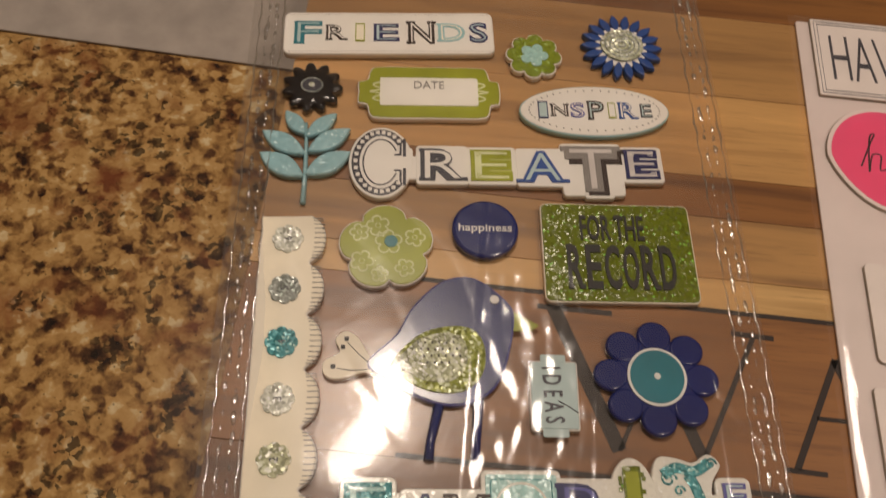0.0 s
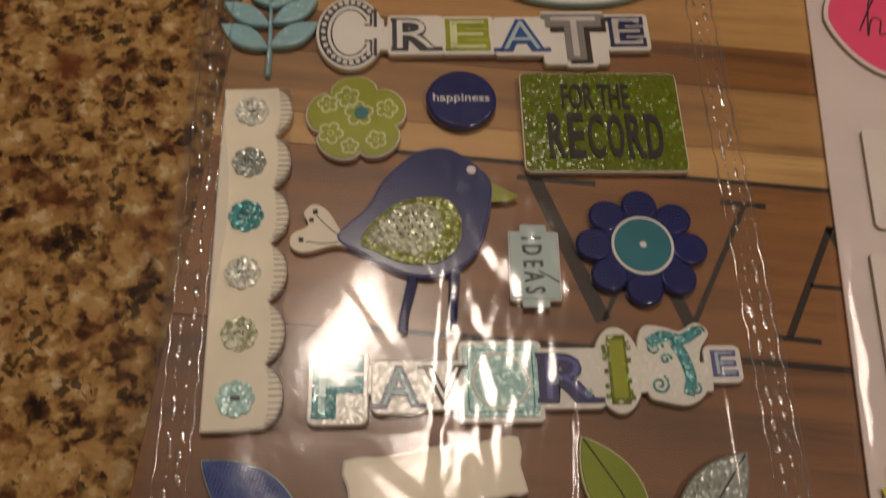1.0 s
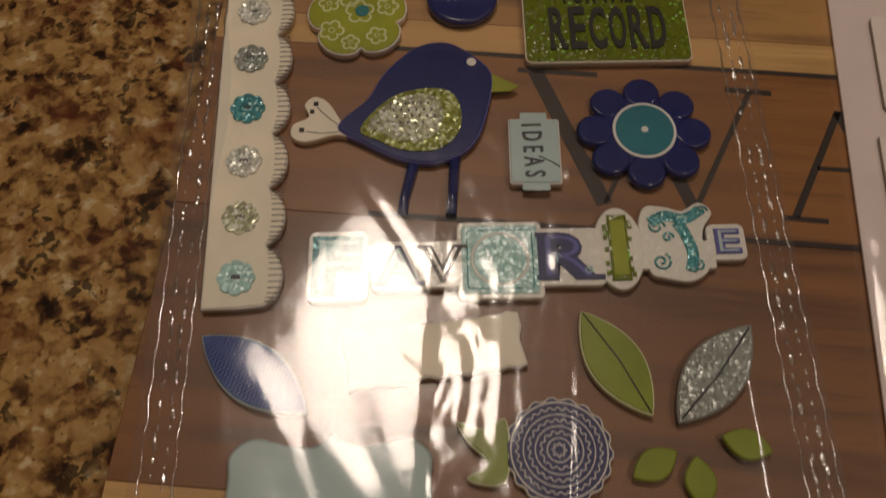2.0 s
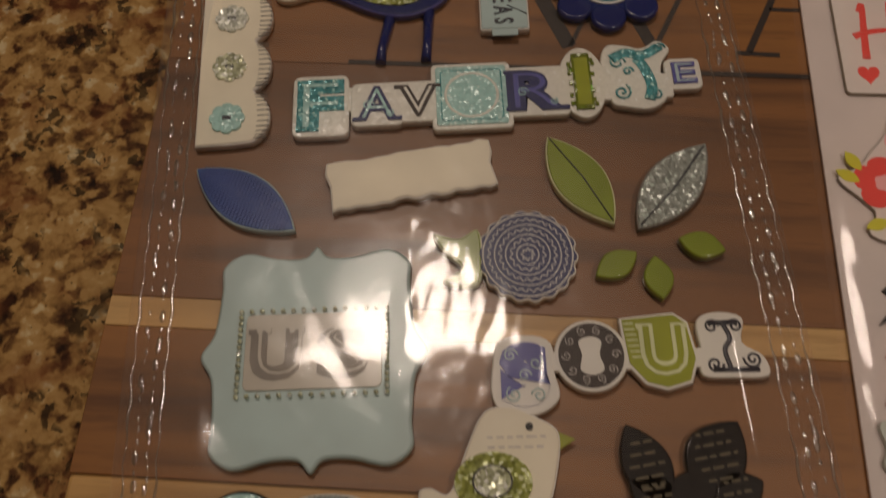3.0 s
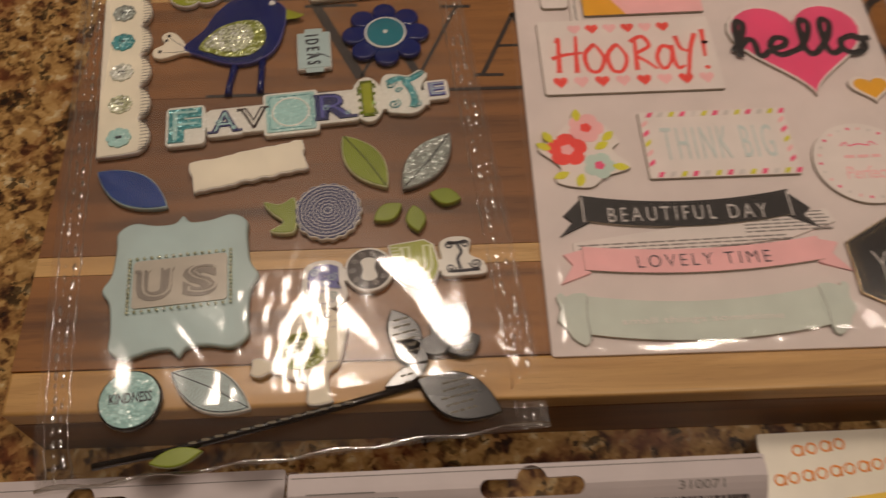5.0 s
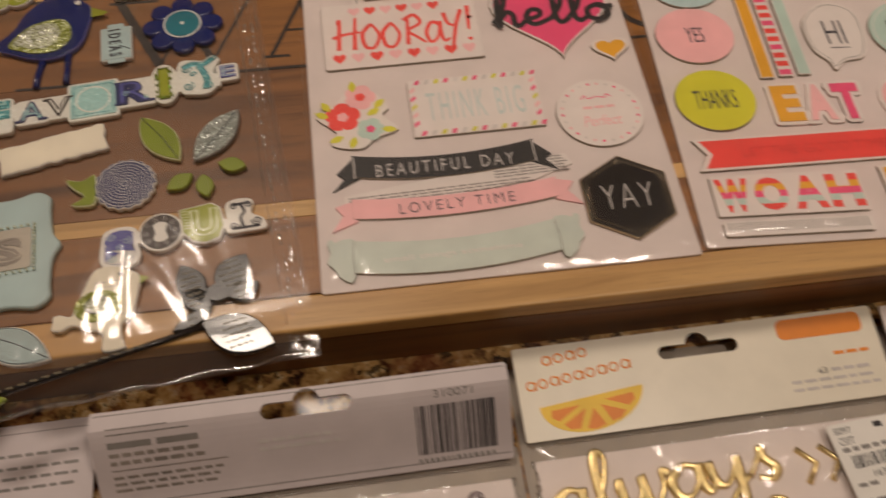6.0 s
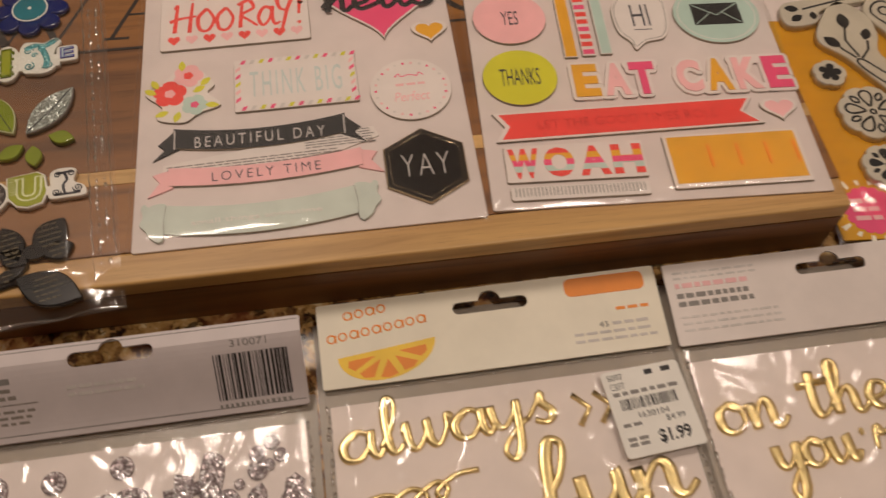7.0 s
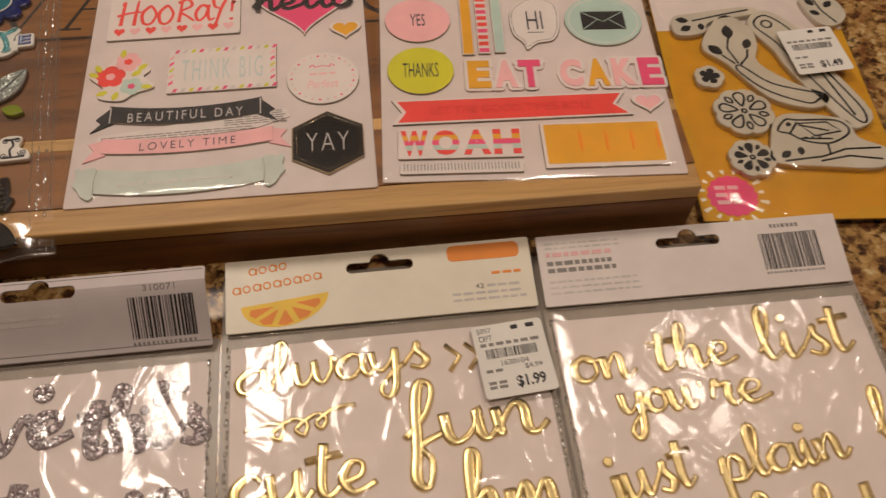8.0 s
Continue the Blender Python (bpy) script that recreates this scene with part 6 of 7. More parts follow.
for cx, cy, r, n, mat, mid in ((-0.0055, 0.0020, 0.0080, 5, M_red, M_pink), (0.0030, 0.0125, 0.0072, 5, M_pink, M_red), (0.0060, -0.0060, 0.0062, 5, M_mint, M_hotpink)):
    o_ = ink(fb, flat([(cx + x, cy + y) for x, y in petals(n, r, 0.22, 10, 0.6, cx * 400)]), mat, name="blossom")
    ink(fb, flat([(cx + x, cy + y) for x, y in petals(5, r * 0.33, 0.2, 6)], 0.00018), mid, name="centre")
for cx, cy, rot in ((-0.0145, 0.0040, 150), (-0.0125, 0.0085, 120), (0.0000, 0.0190, 90), (0.0080, 0.0035, 30), (-0.0090, -0.0100, 200), (-0.0020, -0.0125, 250), (0.0140, -0.0070, -10), (0.0110, 0.0080, 45)):
    ink(fb, flat([(cx + x * math.cos(radians(rot)) - y * math.sin(radians(rot)), cy + x * math.sin(radians(rot)) + y * math.cos(radians(rot))) for x, y in leaf(0.0066, 0.0034, 8)], 0.00014), M_lime, name="leaf")

tb = chip("word_chip", "white airmail-bordered chipboard sticker reading THINK BIG in pale foil", rrect(0.0582, 0.0325, 0.0008), 0.2041, 0.0868, -0.2, M_chip, "chipboard stickers")
words(tb, "THINK BIG", 0.0435, 0.0160, 0.0, 0.0, M_palefoil, 0, -0.004, spacing=1.3)
for kx in range(13):
    for sy in (-1, 1):
        cx = -0.0262 + 0.0044 * kx
        ink(tb, flat([(cx, sy * 0.0146 - 0.0012), (cx + 0.0020, sy * 0.0146 - 0.0012), (cx + 0.0032, sy * 0.0146 + 0.0012), (cx + 0.0012, sy * 0.0146 + 0.0012)]), (M_hotpink, M_paleink, M_lime)[kx % 3], name="stripe")
for ky in range(5):
    for sx in (-1, 1):
        cy = -0.0110 + 0.0048 * ky
        ink(tb, flat([(sx * 0.0272 - 0.0012, cy), (sx * 0.0272 + 0.0012, cy + 0.0020), (sx * 0.0272 + 0.0012, cy + 0.0040), (sx * 0.0272 - 0.0012, cy + 0.0020)]), (M_hotpink, M_pink, M_lime)[ky % 3], name="stripe")
cc = chip("round_chip", "white round chipboard sticker with pink script and a dotted rim", ellipse(0.0195, 0.0190, 52), 0.2580, 0.0745, 0, M_chip, "chipboard stickers")
for kx in range(26):
    a = 2 * math.pi * kx / 26
    ink(cc, flat(ellipse(0.0007, 0.0007, 10, 0.0168 * math.cos(a), 0.0163 * math.sin(a))), (M_pink, M_hotpink, M_paleink)[kx % 3], name="dot")
words(cc, "Perfect", 0.0170, 0.0058, 0.0, -0.0048, M_pink, 0, 0.0, shear=0.25)
ink(cc, lines_of_bars(61, -0.007, 0.007, (0.0028,), 0.0014, CF - 0.0001, CF + 0.0001), M_pink)
ink(cc, ribbon(smooth([(-0.0070, 0.0080), (-0.0050, 0.0098), (-0.0038, 0.0080), (0.0, 0.0088), (0.0038, 0.0080), (0.0050, 0.0098), (0.0070, 0.0080)], False), 0.0006, 0.0001, CF, seg=3), M_hotpink)


def wavy(w, h, sag, n=24):
    """A banner strip that arches by sag."""
    up = [(w * (i / n - 0.5), h / 2 + sag * (4 * (i / n - 0.5) ** 2 - 0.5)) for i in range(n + 1)]
    return up + [(x, y - h) for x, y in up[::-1]]


# newsprint strip behind the banners
nb = thing("newsprint_chip", slab([(-0.046, -0.010), (0.034, -0.004), (0.052, 0.002), (0.050, 0.008), (0.0, 0.004), (-0.046, -0.001)], CZ, CTOP - 0.0006), M_chip, pose(0.1880, 0.0460, 0, 0, 0, 1), "white newsprint strip with tiny illegible print", "sticker", "chipboard stickers")
ink(nb, lines_of_bars(71, -0.044, 0.034, (-0.0086, -0.0071, -0.0056, -0.0041, -0.0026), 0.0006, CTOP - 0.0008, CTOP - 0.0005, (0.002, 0.006), 0.0008), M_greyink)
ink(nb, lines_of_bars(72, 0.018, 0.050, (-0.0006, 0.0009, 0.0024, 0.0039, 0.0054, 0.0069), 0.0006, CTOP - 0.0008, CTOP - 0.0005, (0.002, 0.006), 0.0008), M_greyink)
bd = chip("banner_chip", "black ribbon banner chipboard sticker reading BEAUTIFUL DAY", wavy(0.0785, 0.0112, 0.0040), 0.1860, 0.0565, -0.5, M_ink, "banner stickers")
for sx in (-1, 1):
    part("ribbon_end", slab([(sx * 0.0392, 0.0060), (sx * 0.0460, -0.0010), (sx * 0.0430, -0.0040), (sx * 0.0480, -0.0100), (sx * 0.0360, -0.0040)], CZ, CTOP - 0.0003), M_ink, bd)
    ink(bd, bars([(sx * 0.0386, 0.0010, 0.0006, 0.0110)], CF - 0.0001, CF + 0.0001), M_paleink)
words(bd, "BEAUTIFUL DAY", 0.0590, 0.0062, 0.0, -0.0018, M_paleink, 0, -0.006, spacing=1.4)
lt = chip("banner_chip", "pale pink ribbon banner chipboard sticker reading LOVELY TIME", wavy(0.0860, 0.0098, 0.0030), 0.1880, 0.0360, 0.4, M_pink, "banner stickers")
for sx in (-1, 1):
    part("ribbon_end", slab([(sx * 0.0425, 0.0055), (sx * 0.0500, 0.0035), (sx * 0.0470, -0.0010), (sx * 0.0520, -0.0085), (sx * 0.0410, -0.0045)], CZ, CTOP - 0.0003), M_pink, lt)
words(lt, "LOVELY TIME", 0.0480, 0.0050, 0.0, -0.0012, M_slate, 0, -0.012, spacing=1.35)
sm = chip("banner_chip", "pale mint scalloped banner chipboard sticker with faint foil lettering", wavy(0.0900, 0.0150, 0.0045), 0.1850, 0.0130, 0.0, M_mintgrey, "banner stickers")
for sx in (-1, 1):
    part("ribbon_end", slab(smooth([(sx * 0.0400, 0.0080), (sx * 0.0450, 0.0100), (sx * 0.0482, 0.0088), (sx * 0.0496, 0.0105), (sx * 0.0515, 0.0088), (sx * 0.0505, 0.0040), (sx * 0.0518, 0.0), (sx * 0.0492, -0.0035), (sx * 0.0470, -0.0075), (sx * 0.0420, -0.0090)], True, 3), CZ, CTOP + 0.0003, 0.0001), M_mintgrey, sm, "folded scalloped banner end")
    ink(sm, ribbon([(sx * 0.0408, 0.0085), (sx * 0.0418, 0.0), (sx * 0.0412, -0.0085)], 0.0003, 0.0001, CTOP + 0.0003, seg=3), M_greyink)
    ink(sm, bars([(sx * (0.0440 + 0.0016 * (q % 4)), 0.0070 - 0.0016 * (q // 4), 0.0005, 0.0005) for q in range(16)], CTOP + 0.0002, CTOP + 0.00035), M_palefoil)
words(sm, "small things sometime", 0.0560, 0.0032, -0.002, -0.0020, M_chip, 0, 0.0)
hx = chip("hexagon_chip", "black hexagon chipboard sticker with a gold edge reading YAY", polygon(6, 0.0212, math.pi / 2), 0.2588, 0.0288, -1.0, M_goldedge, "chipboard stickers", M_goldedge)
ink(hx, flat(polygon(6, 0.0204, math.pi / 2), 0.0002), M_black)
words(hx, "YAY", 0.0215, 0.0120, 0.0, 0.0, M_paleink, 0, -0.022, dz=0.0004, spacing=1.2)
ink(hx, ribbon(polygon(6, 0.0184, math.pi / 2), 0.0003, 0.0001, CF + 0.0002, closed=True, seg=3), M_goldedge)

# ---------------------------------------------------------------- chipboard stickers on the second card
TURN = -4.0
hc = chip("round_chip", "grey round chipboard sticker reading HELLO", ellipse(0.0190, 0.0185, 48), 0.3185, 0.1510, TURN, M_skyblue, "round stickers")
words(hc, "HELLO", 0.0180, 0.0075, 0.0, 0.0, M_slate, 0, -0.01)
yc = chip("round_chip", "pale pink round chipboard sticker reading YES", ellipse(0.0186, 0.0176, 48), 0.3135, 0.1145, TURN, M_pink, "round stickers")
words(yc, "YES", 0.0085, 0.0096, 0.0, 0.0, M_slate, 0, -0.005)
tc = chip("round_chip", "lime yellow round chipboard sticker reading THANKS", ellipse(0.0182, 0.0176, 48), 0.3112, 0.0748, TURN, M_lime, "round stickers")
words(tc, "THANKS", 0.0195, 0.0108, 0.0, 0.0, M_slate, 0, -0.005)
for cx, w, mat in ((0.3402, 0.0056, M_yellow), (0.3492, 0.0056, M_red), (0.3580, 0.0050, M_mint)):
    sb = chip("strip_chip", "narrow bright striped chipboard strip sticker", rrect(w + 0.0012, 0.0900, 0.0005), cx + 0.0020, 0.1290, TURN, M_chip, "strip stickers")
    if mat is M_red:
        for ky in range(17):
            ink(sb, flat([(-w / 2, -0.0440 + 0.0052 * ky), (w / 2, -0.0440 + 0.0052 * ky), (w / 2, -0.0410 + 0.0052 * ky), (-w / 2, -0.0410 + 0.0052 * ky)]), M_red if ky % 3 else M_hotpink, name="stripe")
    else:
        ink(sb, flat(rrect(w, 0.0890, 0.0004)), mat)
hi = chip("bubble_chip", "white speech bubble chipboard sticker reading HI", smooth([(-0.0130, 0.0100), (0.0, 0.0215), (0.0130, 0.0160), (0.0145, 0.0000), (0.0100, -0.0140), (0.0, -0.0170), (-0.0060, -0.0220), (-0.0080, -0.0165), (-0.0135, -0.0080)], True, 5), 0.3800, 0.1065, TURN, M_chip, "chipboard stickers")
ink(hi, ribbon(smooth([(-0.0118, 0.0095), (0.0, 0.0195), (0.0118, 0.0148), (0.0130, 0.0000), (0.0090, -0.0128), (0.0, -0.0155), (-0.0058, -0.0198), (-0.0072, -0.0150), (-0.0122, -0.0074)], True, 5), 0.0004, 0.0001, CF, closed=True, seg=3), M_greyink)
words(hi, "HI", 0.0090, 0.0150, 0.0, 0.0015, M_slate, 0, -0.01)
ink(hi, bars([(0.0, -0.0085, 0.0090, 0.0005)], CF - 0.0001, CF + 0.0001), M_slate)
ev = chip("round_chip", "mint round chipboard sticker with a black envelope", ellipse(0.0222, 0.0200, 52), 0.4195, 0.1040, TURN, M_mint, "round stickers")
ink(ev, ribbon(ellipse(0.0200, 0.0180, 44), 0.0005, 0.0001, CF, closed=True, seg=3), M_chip)
ink(ev, flat(rrect(0.0250, 0.0150, 0.0004)), M_ink, name="envelope")
ink(ev, ribbon([(-0.0120, 0.0070), (0.0, -0.0010), (0.0120, 0.0070)], 0.0006, 0.0001, CF + 0.0001, ribbon([(-0.0120, -0.0070), (-0.0030, 0.0010)], 0.0005, 0.0001, CF + 0.0001, ribbon([(0.0120, -0.0070), (0.0030, 0.0010)], 0.0005, 0.0001, CF + 0.0001))), M_mint)

ec = tagged(new("eat_cake_word"), "bright die-cut letters sticker reading EAT CAKE on white card", "sticker", "chipboard stickers")
ec.matrix_world = pose(0.3890, 0.0652, 0, 0, 0, TURN)
back = bmesh.new()
LET = list(zip("EATCAKE", (-0.0465, -0.0320, -0.0185, 0.0040, 0.0185, 0.0330, 0.0480), (M_yellow, M_pink, M_hotpink, M_pink, M_yellow, M_pink, M_hotpink)))
for ch, cx, mat in LET:
    die_cut(ch, 0.0122, 0.0205, CZ, CTOP - 0.00002 * (int(cx * 1000) % 2), cx, 0.0, 0.0018, back)
part("backing", back, M_chip, ec, "white card backing")
for ch, cx, mat in LET:
    part("letter", text_bm(ch, 0.0122, 0.0205, CTOP - 0.0002, CTOP + 0.0003, cx, 0.0, 0, 0.05), mat, ec)
rb = chip("banner_chip", "coral red swallow-tailed banner chipboard sticker with faint lettering", [(-0.0635, 0.0085), (0.0620, 0.0085), (0.0560, 0.0), (0.0640, -0.0080), (-0.0635, -0.0085), (-0.0585, 0.0)], 0.3565, 0.0425, TURN + 1.5, M_chip, "banner stickers")
ink(rb, flat([(-0.0605, 0.0073), (0.0595, 0.0073), (0.0540, 0.0), (0.0615, -0.0070), (-0.0605, -0.0073), (-0.0560, 0.0)]), M_red)
words(rb, "LET THE GOOD TIMES ROLL", 0.0860, 0.0050, 0.0, 0.0, printed("dark_coral", "c23a34", 0.4), 0, -0.005)
ph = chip("heart_chip", "small pale pink heart chipboard sticker with a white border", heart(0.0180, 0.0165), 0.4300, 0.0390, TURN, M_chip, "chipboard stickers")
ink(ph, flat(heart(0.0138, 0.0128)), M_pink)
wo = chip("word_chip", "white chipboard sticker reading WOAH in striped letters", rrect(0.0640, 0.0205, 0.0008), 0.3262, 0.0215, TURN, M_chip, "chipboard stickers")
for lx, ch in zip((-0.0235, -0.0075, 0.0085, 0.0240), "WOAH"):
    for kb, mat in enumerate((M_red, M_mint, M_hotpink, M_yellow, M_red)):
        bm = text_bm(ch, 0.0140, 0.0165, CF - 0.0002, CF + 0.0002, lx, 0.0, 0, 0.05)
        lo, hi_ = -0.00825 + 0.0033 * kb, -0.00825 + 0.0033 * (kb + 1)
        for co, no in (((0, lo, 0), (0, -1, 0)), ((0, hi_, 0), (0, 1, 0))):
            bmesh.ops.bisect_plane(bm, geom=bm.verts[:] + bm.edges[:] + bm.faces[:], plane_co=co, plane_no=no, clear_outer=True)
        part("letter_band", bm, mat, wo)
sr = chip("strip_chip", "white chipboard strip sticker with fine grey tick marks", rrect(0.0625, 0.0072, 0.0012), 0.3250, 0.0052, TURN, M_chip, "strip stickers")
ink(sr, bars([(-0.0290 + 0.0017 * q, 0.0006, 0.0005, 0.0046) for q in range(35)], CF - 0.0001, CF + 0.0001), M_greyink)
gd = chip("word_chip", "mustard yellow chipboard sticker with faint tall gold letters", rrect(0.0640, 0.0300, 0.0006), 0.4000, 0.0135, TURN + 0.8, M_chip, "chipboard stickers")
ink(gd, flat(rrect(0.0605, 0.0262, 0.0005, cy=0.0006)), M_yellow)
ink(gd, bars([(-0.0120 + 0.0135 * q, 0.002, 0.0012, 0.0125) for q in range(4)], CF - 0.0001, CF + 0.0003), M_orange)

# ---------------------------------------------------------------- clear stamps on an amber card
OZ = 0.006


def swell(q):
    q = max(0.0, min(1.0, q))
    return q * q * (3 - 2 * q)


op = tagged(new("stamp_pack"), "amber card of clear rubber stamps in glossy film on the granite", "packaging")
op.matrix_world = pose(0.4530, -0.0185, 0, 0, 0, -4.6)
OW, OH = 0.1180, 0.215
part("card", slab(rrect(OW, OH, 0.0012, cx=OW / 2, cy=OH / 2), OZ - 0.0012, OZ), M_amber, op, "amber patterned card")
part("print", slab(rrect(OW - 0.0006, 0.069, 0.001, cx=OW / 2, cy=0.1800), OZ - 0.0005, OZ + 0.0001, 0.00005), M_lav, op, "white printed top of the card")
part("print", bars([(0.004 + 0.0035 * (q % 33), 0.032 + 0.0034 * (q // 33), 0.0034, 0.00025) for q in range(990) if (q // 33) % 2 == 0], OZ - 0.0002, OZ + 0.00004), printed("amber_dark", "b97f28", 0.5), op, "fine tone-on-tone lines")
f = part("front_film", grid_sheet(OW + 0.004, OH + 0.004, 80, 140, lambda u, v: OZ - 0.0003 + 0.0072 * swell(min(u, OW + 0.004 - u) / 0.050) * swell(v / 0.036) + wrinkle(u, v, 31.0, 0.0008, 0.0002)), M_film, op, "clear shiny film")
f.location = (-0.002, -0.002, 0)
for q in range(16):
    a = radians(22.5 * q + 8)
    part("ray", slab([(0.0190 + r * math.cos(a + s), 0.0165 + r * math.sin(a + s)) for r, s in ((0.0150, -0.05), (0.0180 + 0.0018 * (q % 2), -0.07), (0.0180 + 0.0018 * (q % 2), 0.07), (0.0150, 0.05))][:: 1], OZ - 0.0003, OZ + 0.0001, 0.00005), M_cream, op)
part("badge", slab(petals(16, 0.0140, 0.08, 4, 0.6), OZ - 0.0003, OZ + 0.0002, 0.0001), M_hotpink, op, "round pink printed badge").location = (0.0190, 0.0165, 0)
part("print", lines_of_bars(81, 0.010, 0.028, (0.0220, 0.0170, 0.0120), 0.0026, OZ, OZ + 0.0003, (0.004, 0.008)), M_pink, op)


def stamp(label, outline, x, y, turn, strokes, fills=(), h=0.0042):
    ob = thing("rubber_stamp", slab(outline, OZ, OZ + h, 0.0006), M_rubber, pose(x, y, 0, 0, 0, turn), label, "rubber stamp", "rubber stamps")
    bm = bmesh.new()
    for ln, closed in strokes:
        ribbon(ln, 0.0014, 0.0003, OZ + h, bm, closed=closed, seg=3)
    for out in fills:
        slab(out, OZ + h - 0.0002, OZ + h + 0.0003, 0.00005, bm)
    part("relief", bm, M_ink, ob, "black raised outline")
    return ob


def moved(pts, x, y, rot=0.0):
    c, s = math.cos(radians(rot)), math.sin(radians(rot))
    return [(x + c * a - s * b, y + s * a + c * b) for a, b in pts]


stamp("clear rubber stamp of a small black five-petalled flower", petals(5, 0.0092, 0.12, 8, 0.5), 0.4845, 0.0815, 0, [], [petals(5, 0.0062, 0.5, 8, 0.5)])


def drop(ln, wd, n=18):
    """A teardrop petal that points to its flower's middle."""
    return [(ln / 2 * math.cos(a), wd / 2 * math.sin(a) * (0.62 + 0.38 * math.cos(a))) for a in [2 * math.pi * q / n for q in range(n)]]


daisy = [(moved(drop(0.0105, 0.0088), 0.0090 * math.cos(radians(72 * q + 18)), 0.0090 * math.sin(radians(72 * q + 18)), 72 * q + 18), True) for q in range(5)]
daisy += [(moved(leaf(0.0058, 0.0032, 6), 0.0112 * math.cos(radians(72 * q + 54)), 0.0112 * math.sin(radians(72 * q + 54)), 72 * q + 54), True) for q in range(5)] + [(ellipse(0.0014, 0.0014, 14), True)]
stamp("clear rubber stamp of a large outlined daisy", petals(8, 0.0178, 0.10, 8, 0.5, 0.39), 0.4965, 0.0525, 0, daisy)
stamp("clear rubber stamp of a dark eight-petalled flower", petals(8, 0.0134, 0.10, 8, 0.5, 0.39), 0.4905, 0.0185, 0, [(ellipse(0.0012, 0.0012, 12), True)], [moved(drop(0.0076, 0.0070, 14), 0.0064 * math.cos(radians(72 * q + 90)), 0.0064 * math.sin(radians(72 * q + 90)), 72 * q + 90) for q in range(5)] + [moved(leaf(0.0042, 0.0026, 6), 0.0082 * math.cos(radians(72 * q + 54)), 0.0082 * math.sin(radians(72 * q + 54)), 72 * q + 54) for q in range(5)])
branch = smooth([(-0.0247, 0.0162), (-0.0183, 0.0313), (-0.0037, 0.0449), (0.0093, 0.0333), (0.0100, 0.0173), (0.0055, 0.0020), (0.0220, -0.0170), (0.0375, -0.0270), (0.0350, -0.0350), (0.0225, -0.0365), (0.0022, -0.0259), (-0.0135, 0.0020)], True, 4)
stamp("clear rubber stamp of a budding twig", branch, 0.5120, 0.0880, 0,
      [(smooth([(-0.0060, 0.0000), (0.0080, -0.0160), (0.0335, -0.0268), (0.0310, -0.0310), (0.0235, -0.0330), (0.0030, -0.0210), (-0.0090, -0.0040)], True), True),
       ([(-0.0070, 0.0020), (-0.0100, 0.0150), (-0.0068, 0.0240)], False), ([(-0.0060, 0.0010), (0.0000, 0.0070), (0.0020, 0.0130)], False), ([(-0.0090, 0.0020), (-0.0150, 0.0100)], False)],
      [moved(leaf(0.0105, 0.0066, 8), -0.0178, 0.0146, 130), moved(leaf(0.0120, 0.0070, 8), -0.0058, 0.0292, 85), moved(leaf(0.0090, 0.0056, 8), 0.0030, 0.0179, 60)])
stamp("clear rubber stamp of a twig with small leaves", smooth([(-0.0250, -0.0090), (-0.0230, 0.0060), (-0.0080, 0.0080), (0.0280, 0.0080), (0.0300, 0.0010), (0.0, -0.0010), (-0.0080, -0.0100)], True, 4), 0.4990, 0.1290, 4, [([(-0.0120, 0.0010), (0.0100, 0.0035), (0.0270, 0.0050)], False)],
      [moved(leaf(0.0080, 0.0048, 8), -0.0180, 0.0025, 160), moved(leaf(0.0080, 0.0048, 8), -0.0180, -0.0050, 200), moved(leaf(0.0060, 0.0040, 8), -0.0080, -0.0050, 260)])
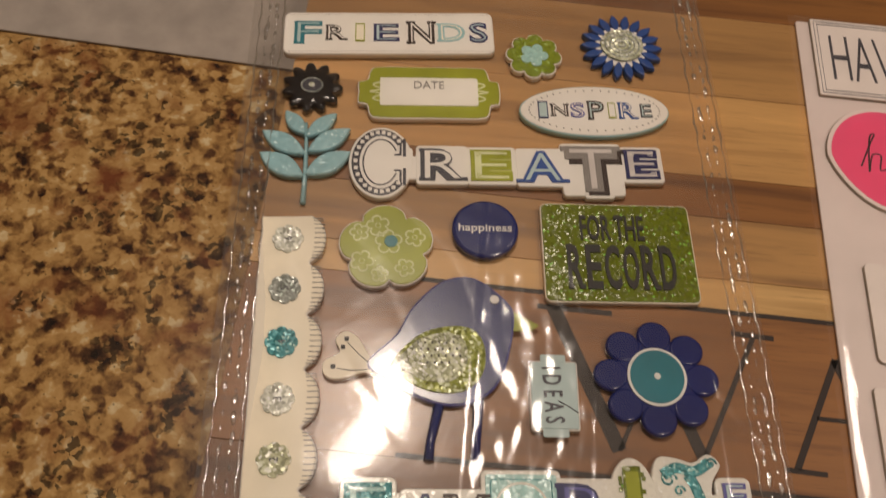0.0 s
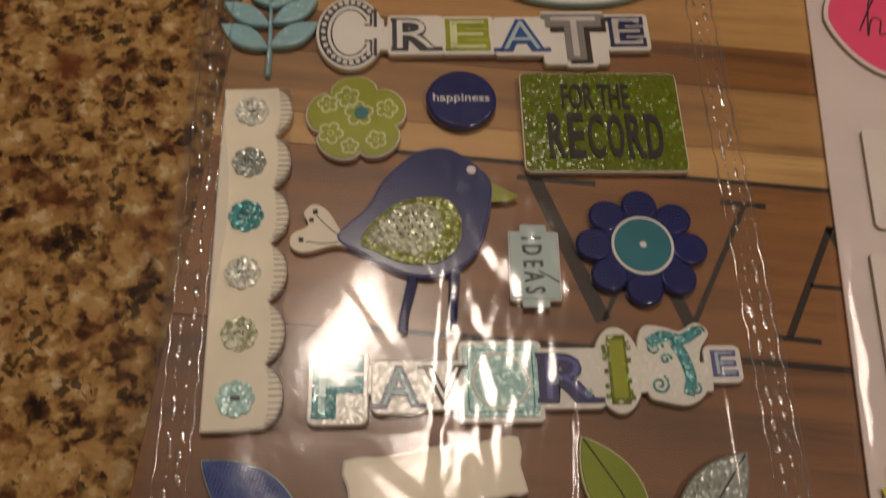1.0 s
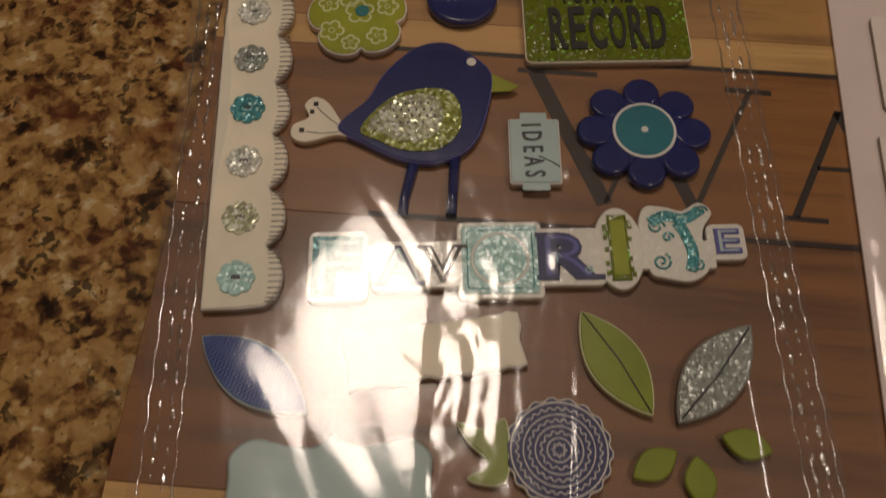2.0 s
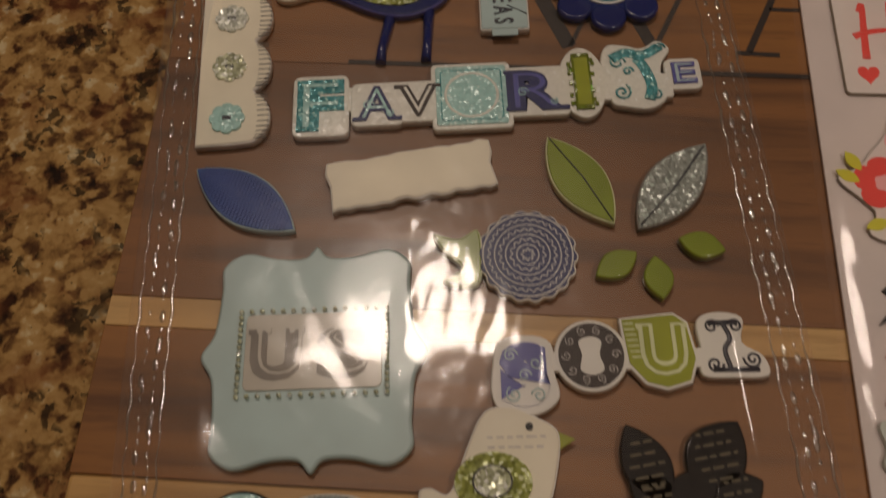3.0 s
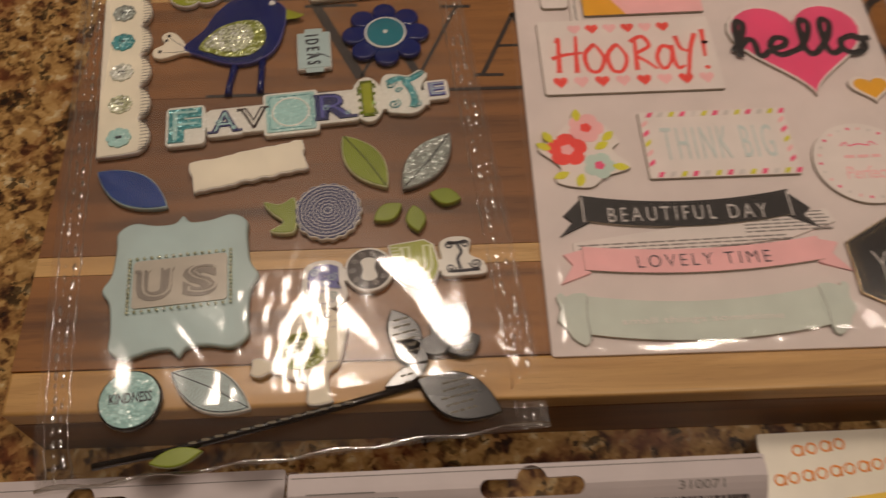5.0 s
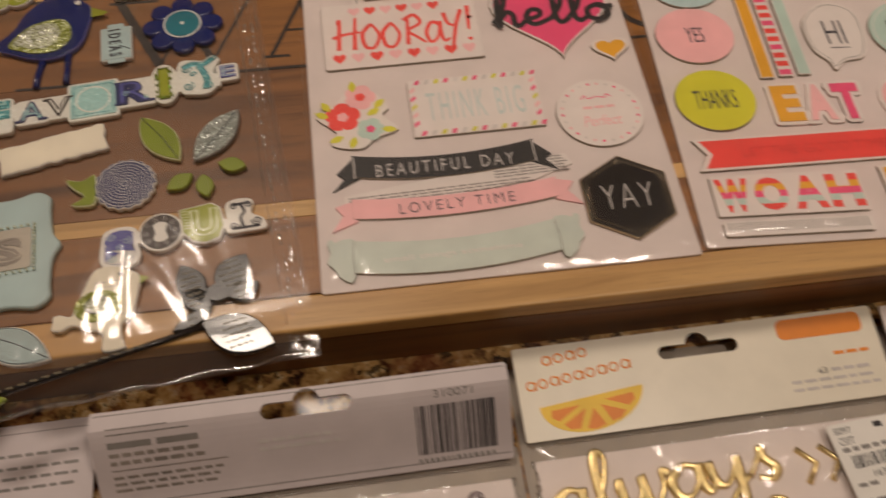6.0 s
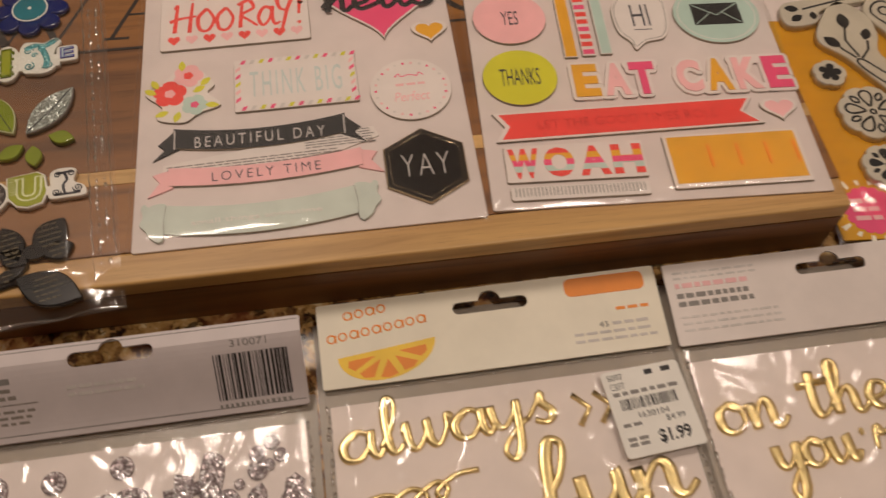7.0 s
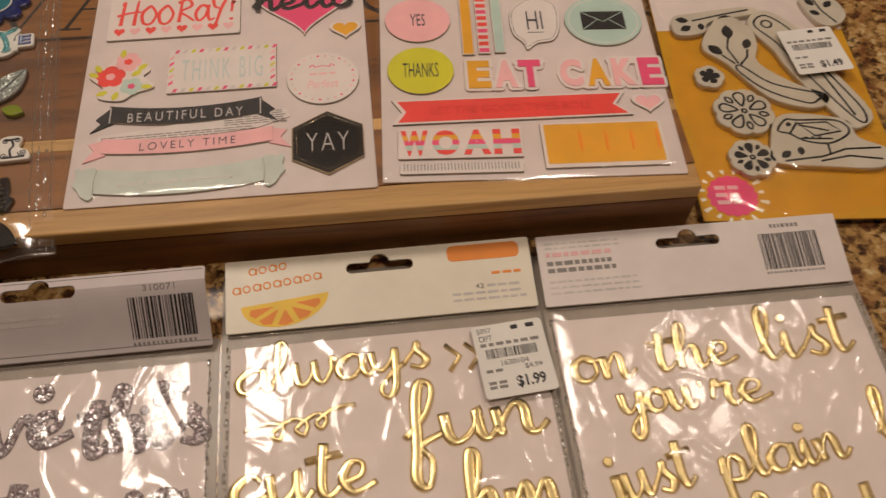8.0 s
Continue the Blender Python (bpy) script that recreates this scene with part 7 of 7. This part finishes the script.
stamp("clear rubber stamp of a perched bird outline", smooth([(-0.0287, -0.0129), (0.0000, -0.0190), (0.0313, -0.0225), (0.0392, -0.0103), (0.0254, 0.0000), (0.0235, 0.0130), (-0.0005, 0.0205), (-0.0170, 0.0185), (-0.0265, -0.0010)], True, 4), 0.5300, 0.0270, 0,
      [(smooth([(-0.0190, 0.0090), (-0.0120, 0.0165), (-0.0050, 0.0155), (0.0170, 0.0130), (0.0215, 0.0040), (0.0080, -0.0030), (-0.0060, 0.0000), (-0.0130, 0.0060)], True, 5), True), ([(-0.0060, 0.0130), (0.0110, 0.0125), (0.0170, 0.0050), (0.0010, 0.0030)], True),
       ([(-0.0080, 0.0020), (0.0100, 0.0000)], False), ([(-0.0130, 0.0060), (-0.0060, 0.0140)], False), ([(-0.0060, 0.0120), (0.0100, 0.0060)], False), ([(-0.0050, 0.0030), (-0.0040, 0.0010)], False), ([(-0.0010, 0.0028), (0.0000, 0.0006)], False), ([(0.0030, 0.0026), (0.0040, 0.0004)], False), ([(-0.0220, -0.0130), (0.0, -0.0120), (0.0150, -0.0080), (0.0350, -0.0090)], False), ([(-0.0020, -0.0150), (0.0150, -0.0130), (0.0330, -0.0170)], False), ([(0.0060, -0.0030), (0.0050, -0.0110)], False)],
      [ellipse(0.0016, 0.0016, 12, -0.0115, 0.0128), moved(leaf(0.0075, 0.0045, 8), -0.0200, -0.0085, 30), moved(leaf(0.0060, 0.0040, 8), -0.0110, -0.0070, 80)])
stamp("clear rubber stamp of a bird with a long tail", smooth([(-0.0189, 0.0287), (-0.0042, 0.0400), (0.0135, 0.0186), (0.0190, -0.0100), (0.0310, -0.0498), (0.0207, -0.0610), (0.0119, -0.0560), (-0.0052, -0.0148), (-0.0100, 0.0051)], True, 4), 0.5400, 0.0950, 0,
      [(smooth([(-0.0150, 0.0270), (-0.0050, 0.0345), (0.0080, 0.0170), (0.0140, -0.0100), (0.0260, -0.0480), (0.0200, -0.0560), (0.0020, -0.0140), (-0.0060, 0.0100)], True), True), (ellipse(0.0032, 0.0032, 16, -0.0070, 0.0270), True), ([(0.0120, -0.0150), (0.0200, -0.0520)], False)])
stamp("clear rubber stamp of a leafy spray", smooth([(-0.0100, 0.0120), (0.0, 0.0170), (0.0120, 0.0100), (0.0150, -0.0050), (0.0050, -0.0140), (-0.0060, -0.0100)], True, 4), 0.5720, 0.1310, 0, [([(0.0060, -0.0120), (0.0, 0.0), (-0.0020, 0.0120)], False)],
      [moved(leaf(0.0080, 0.0046, 8), -0.0050, 0.0080, 120), moved(leaf(0.0080, 0.0046, 8), 0.0060, 0.0050, 40), moved(leaf(0.0070, 0.0042, 8), -0.0050, -0.0020, 150)])
price_label("white price label with black print stuck on the stamp pack", 0.5525, 0.0930, 3.0, 0.0350, 0.0370, 0.0138, "$1.49", "")
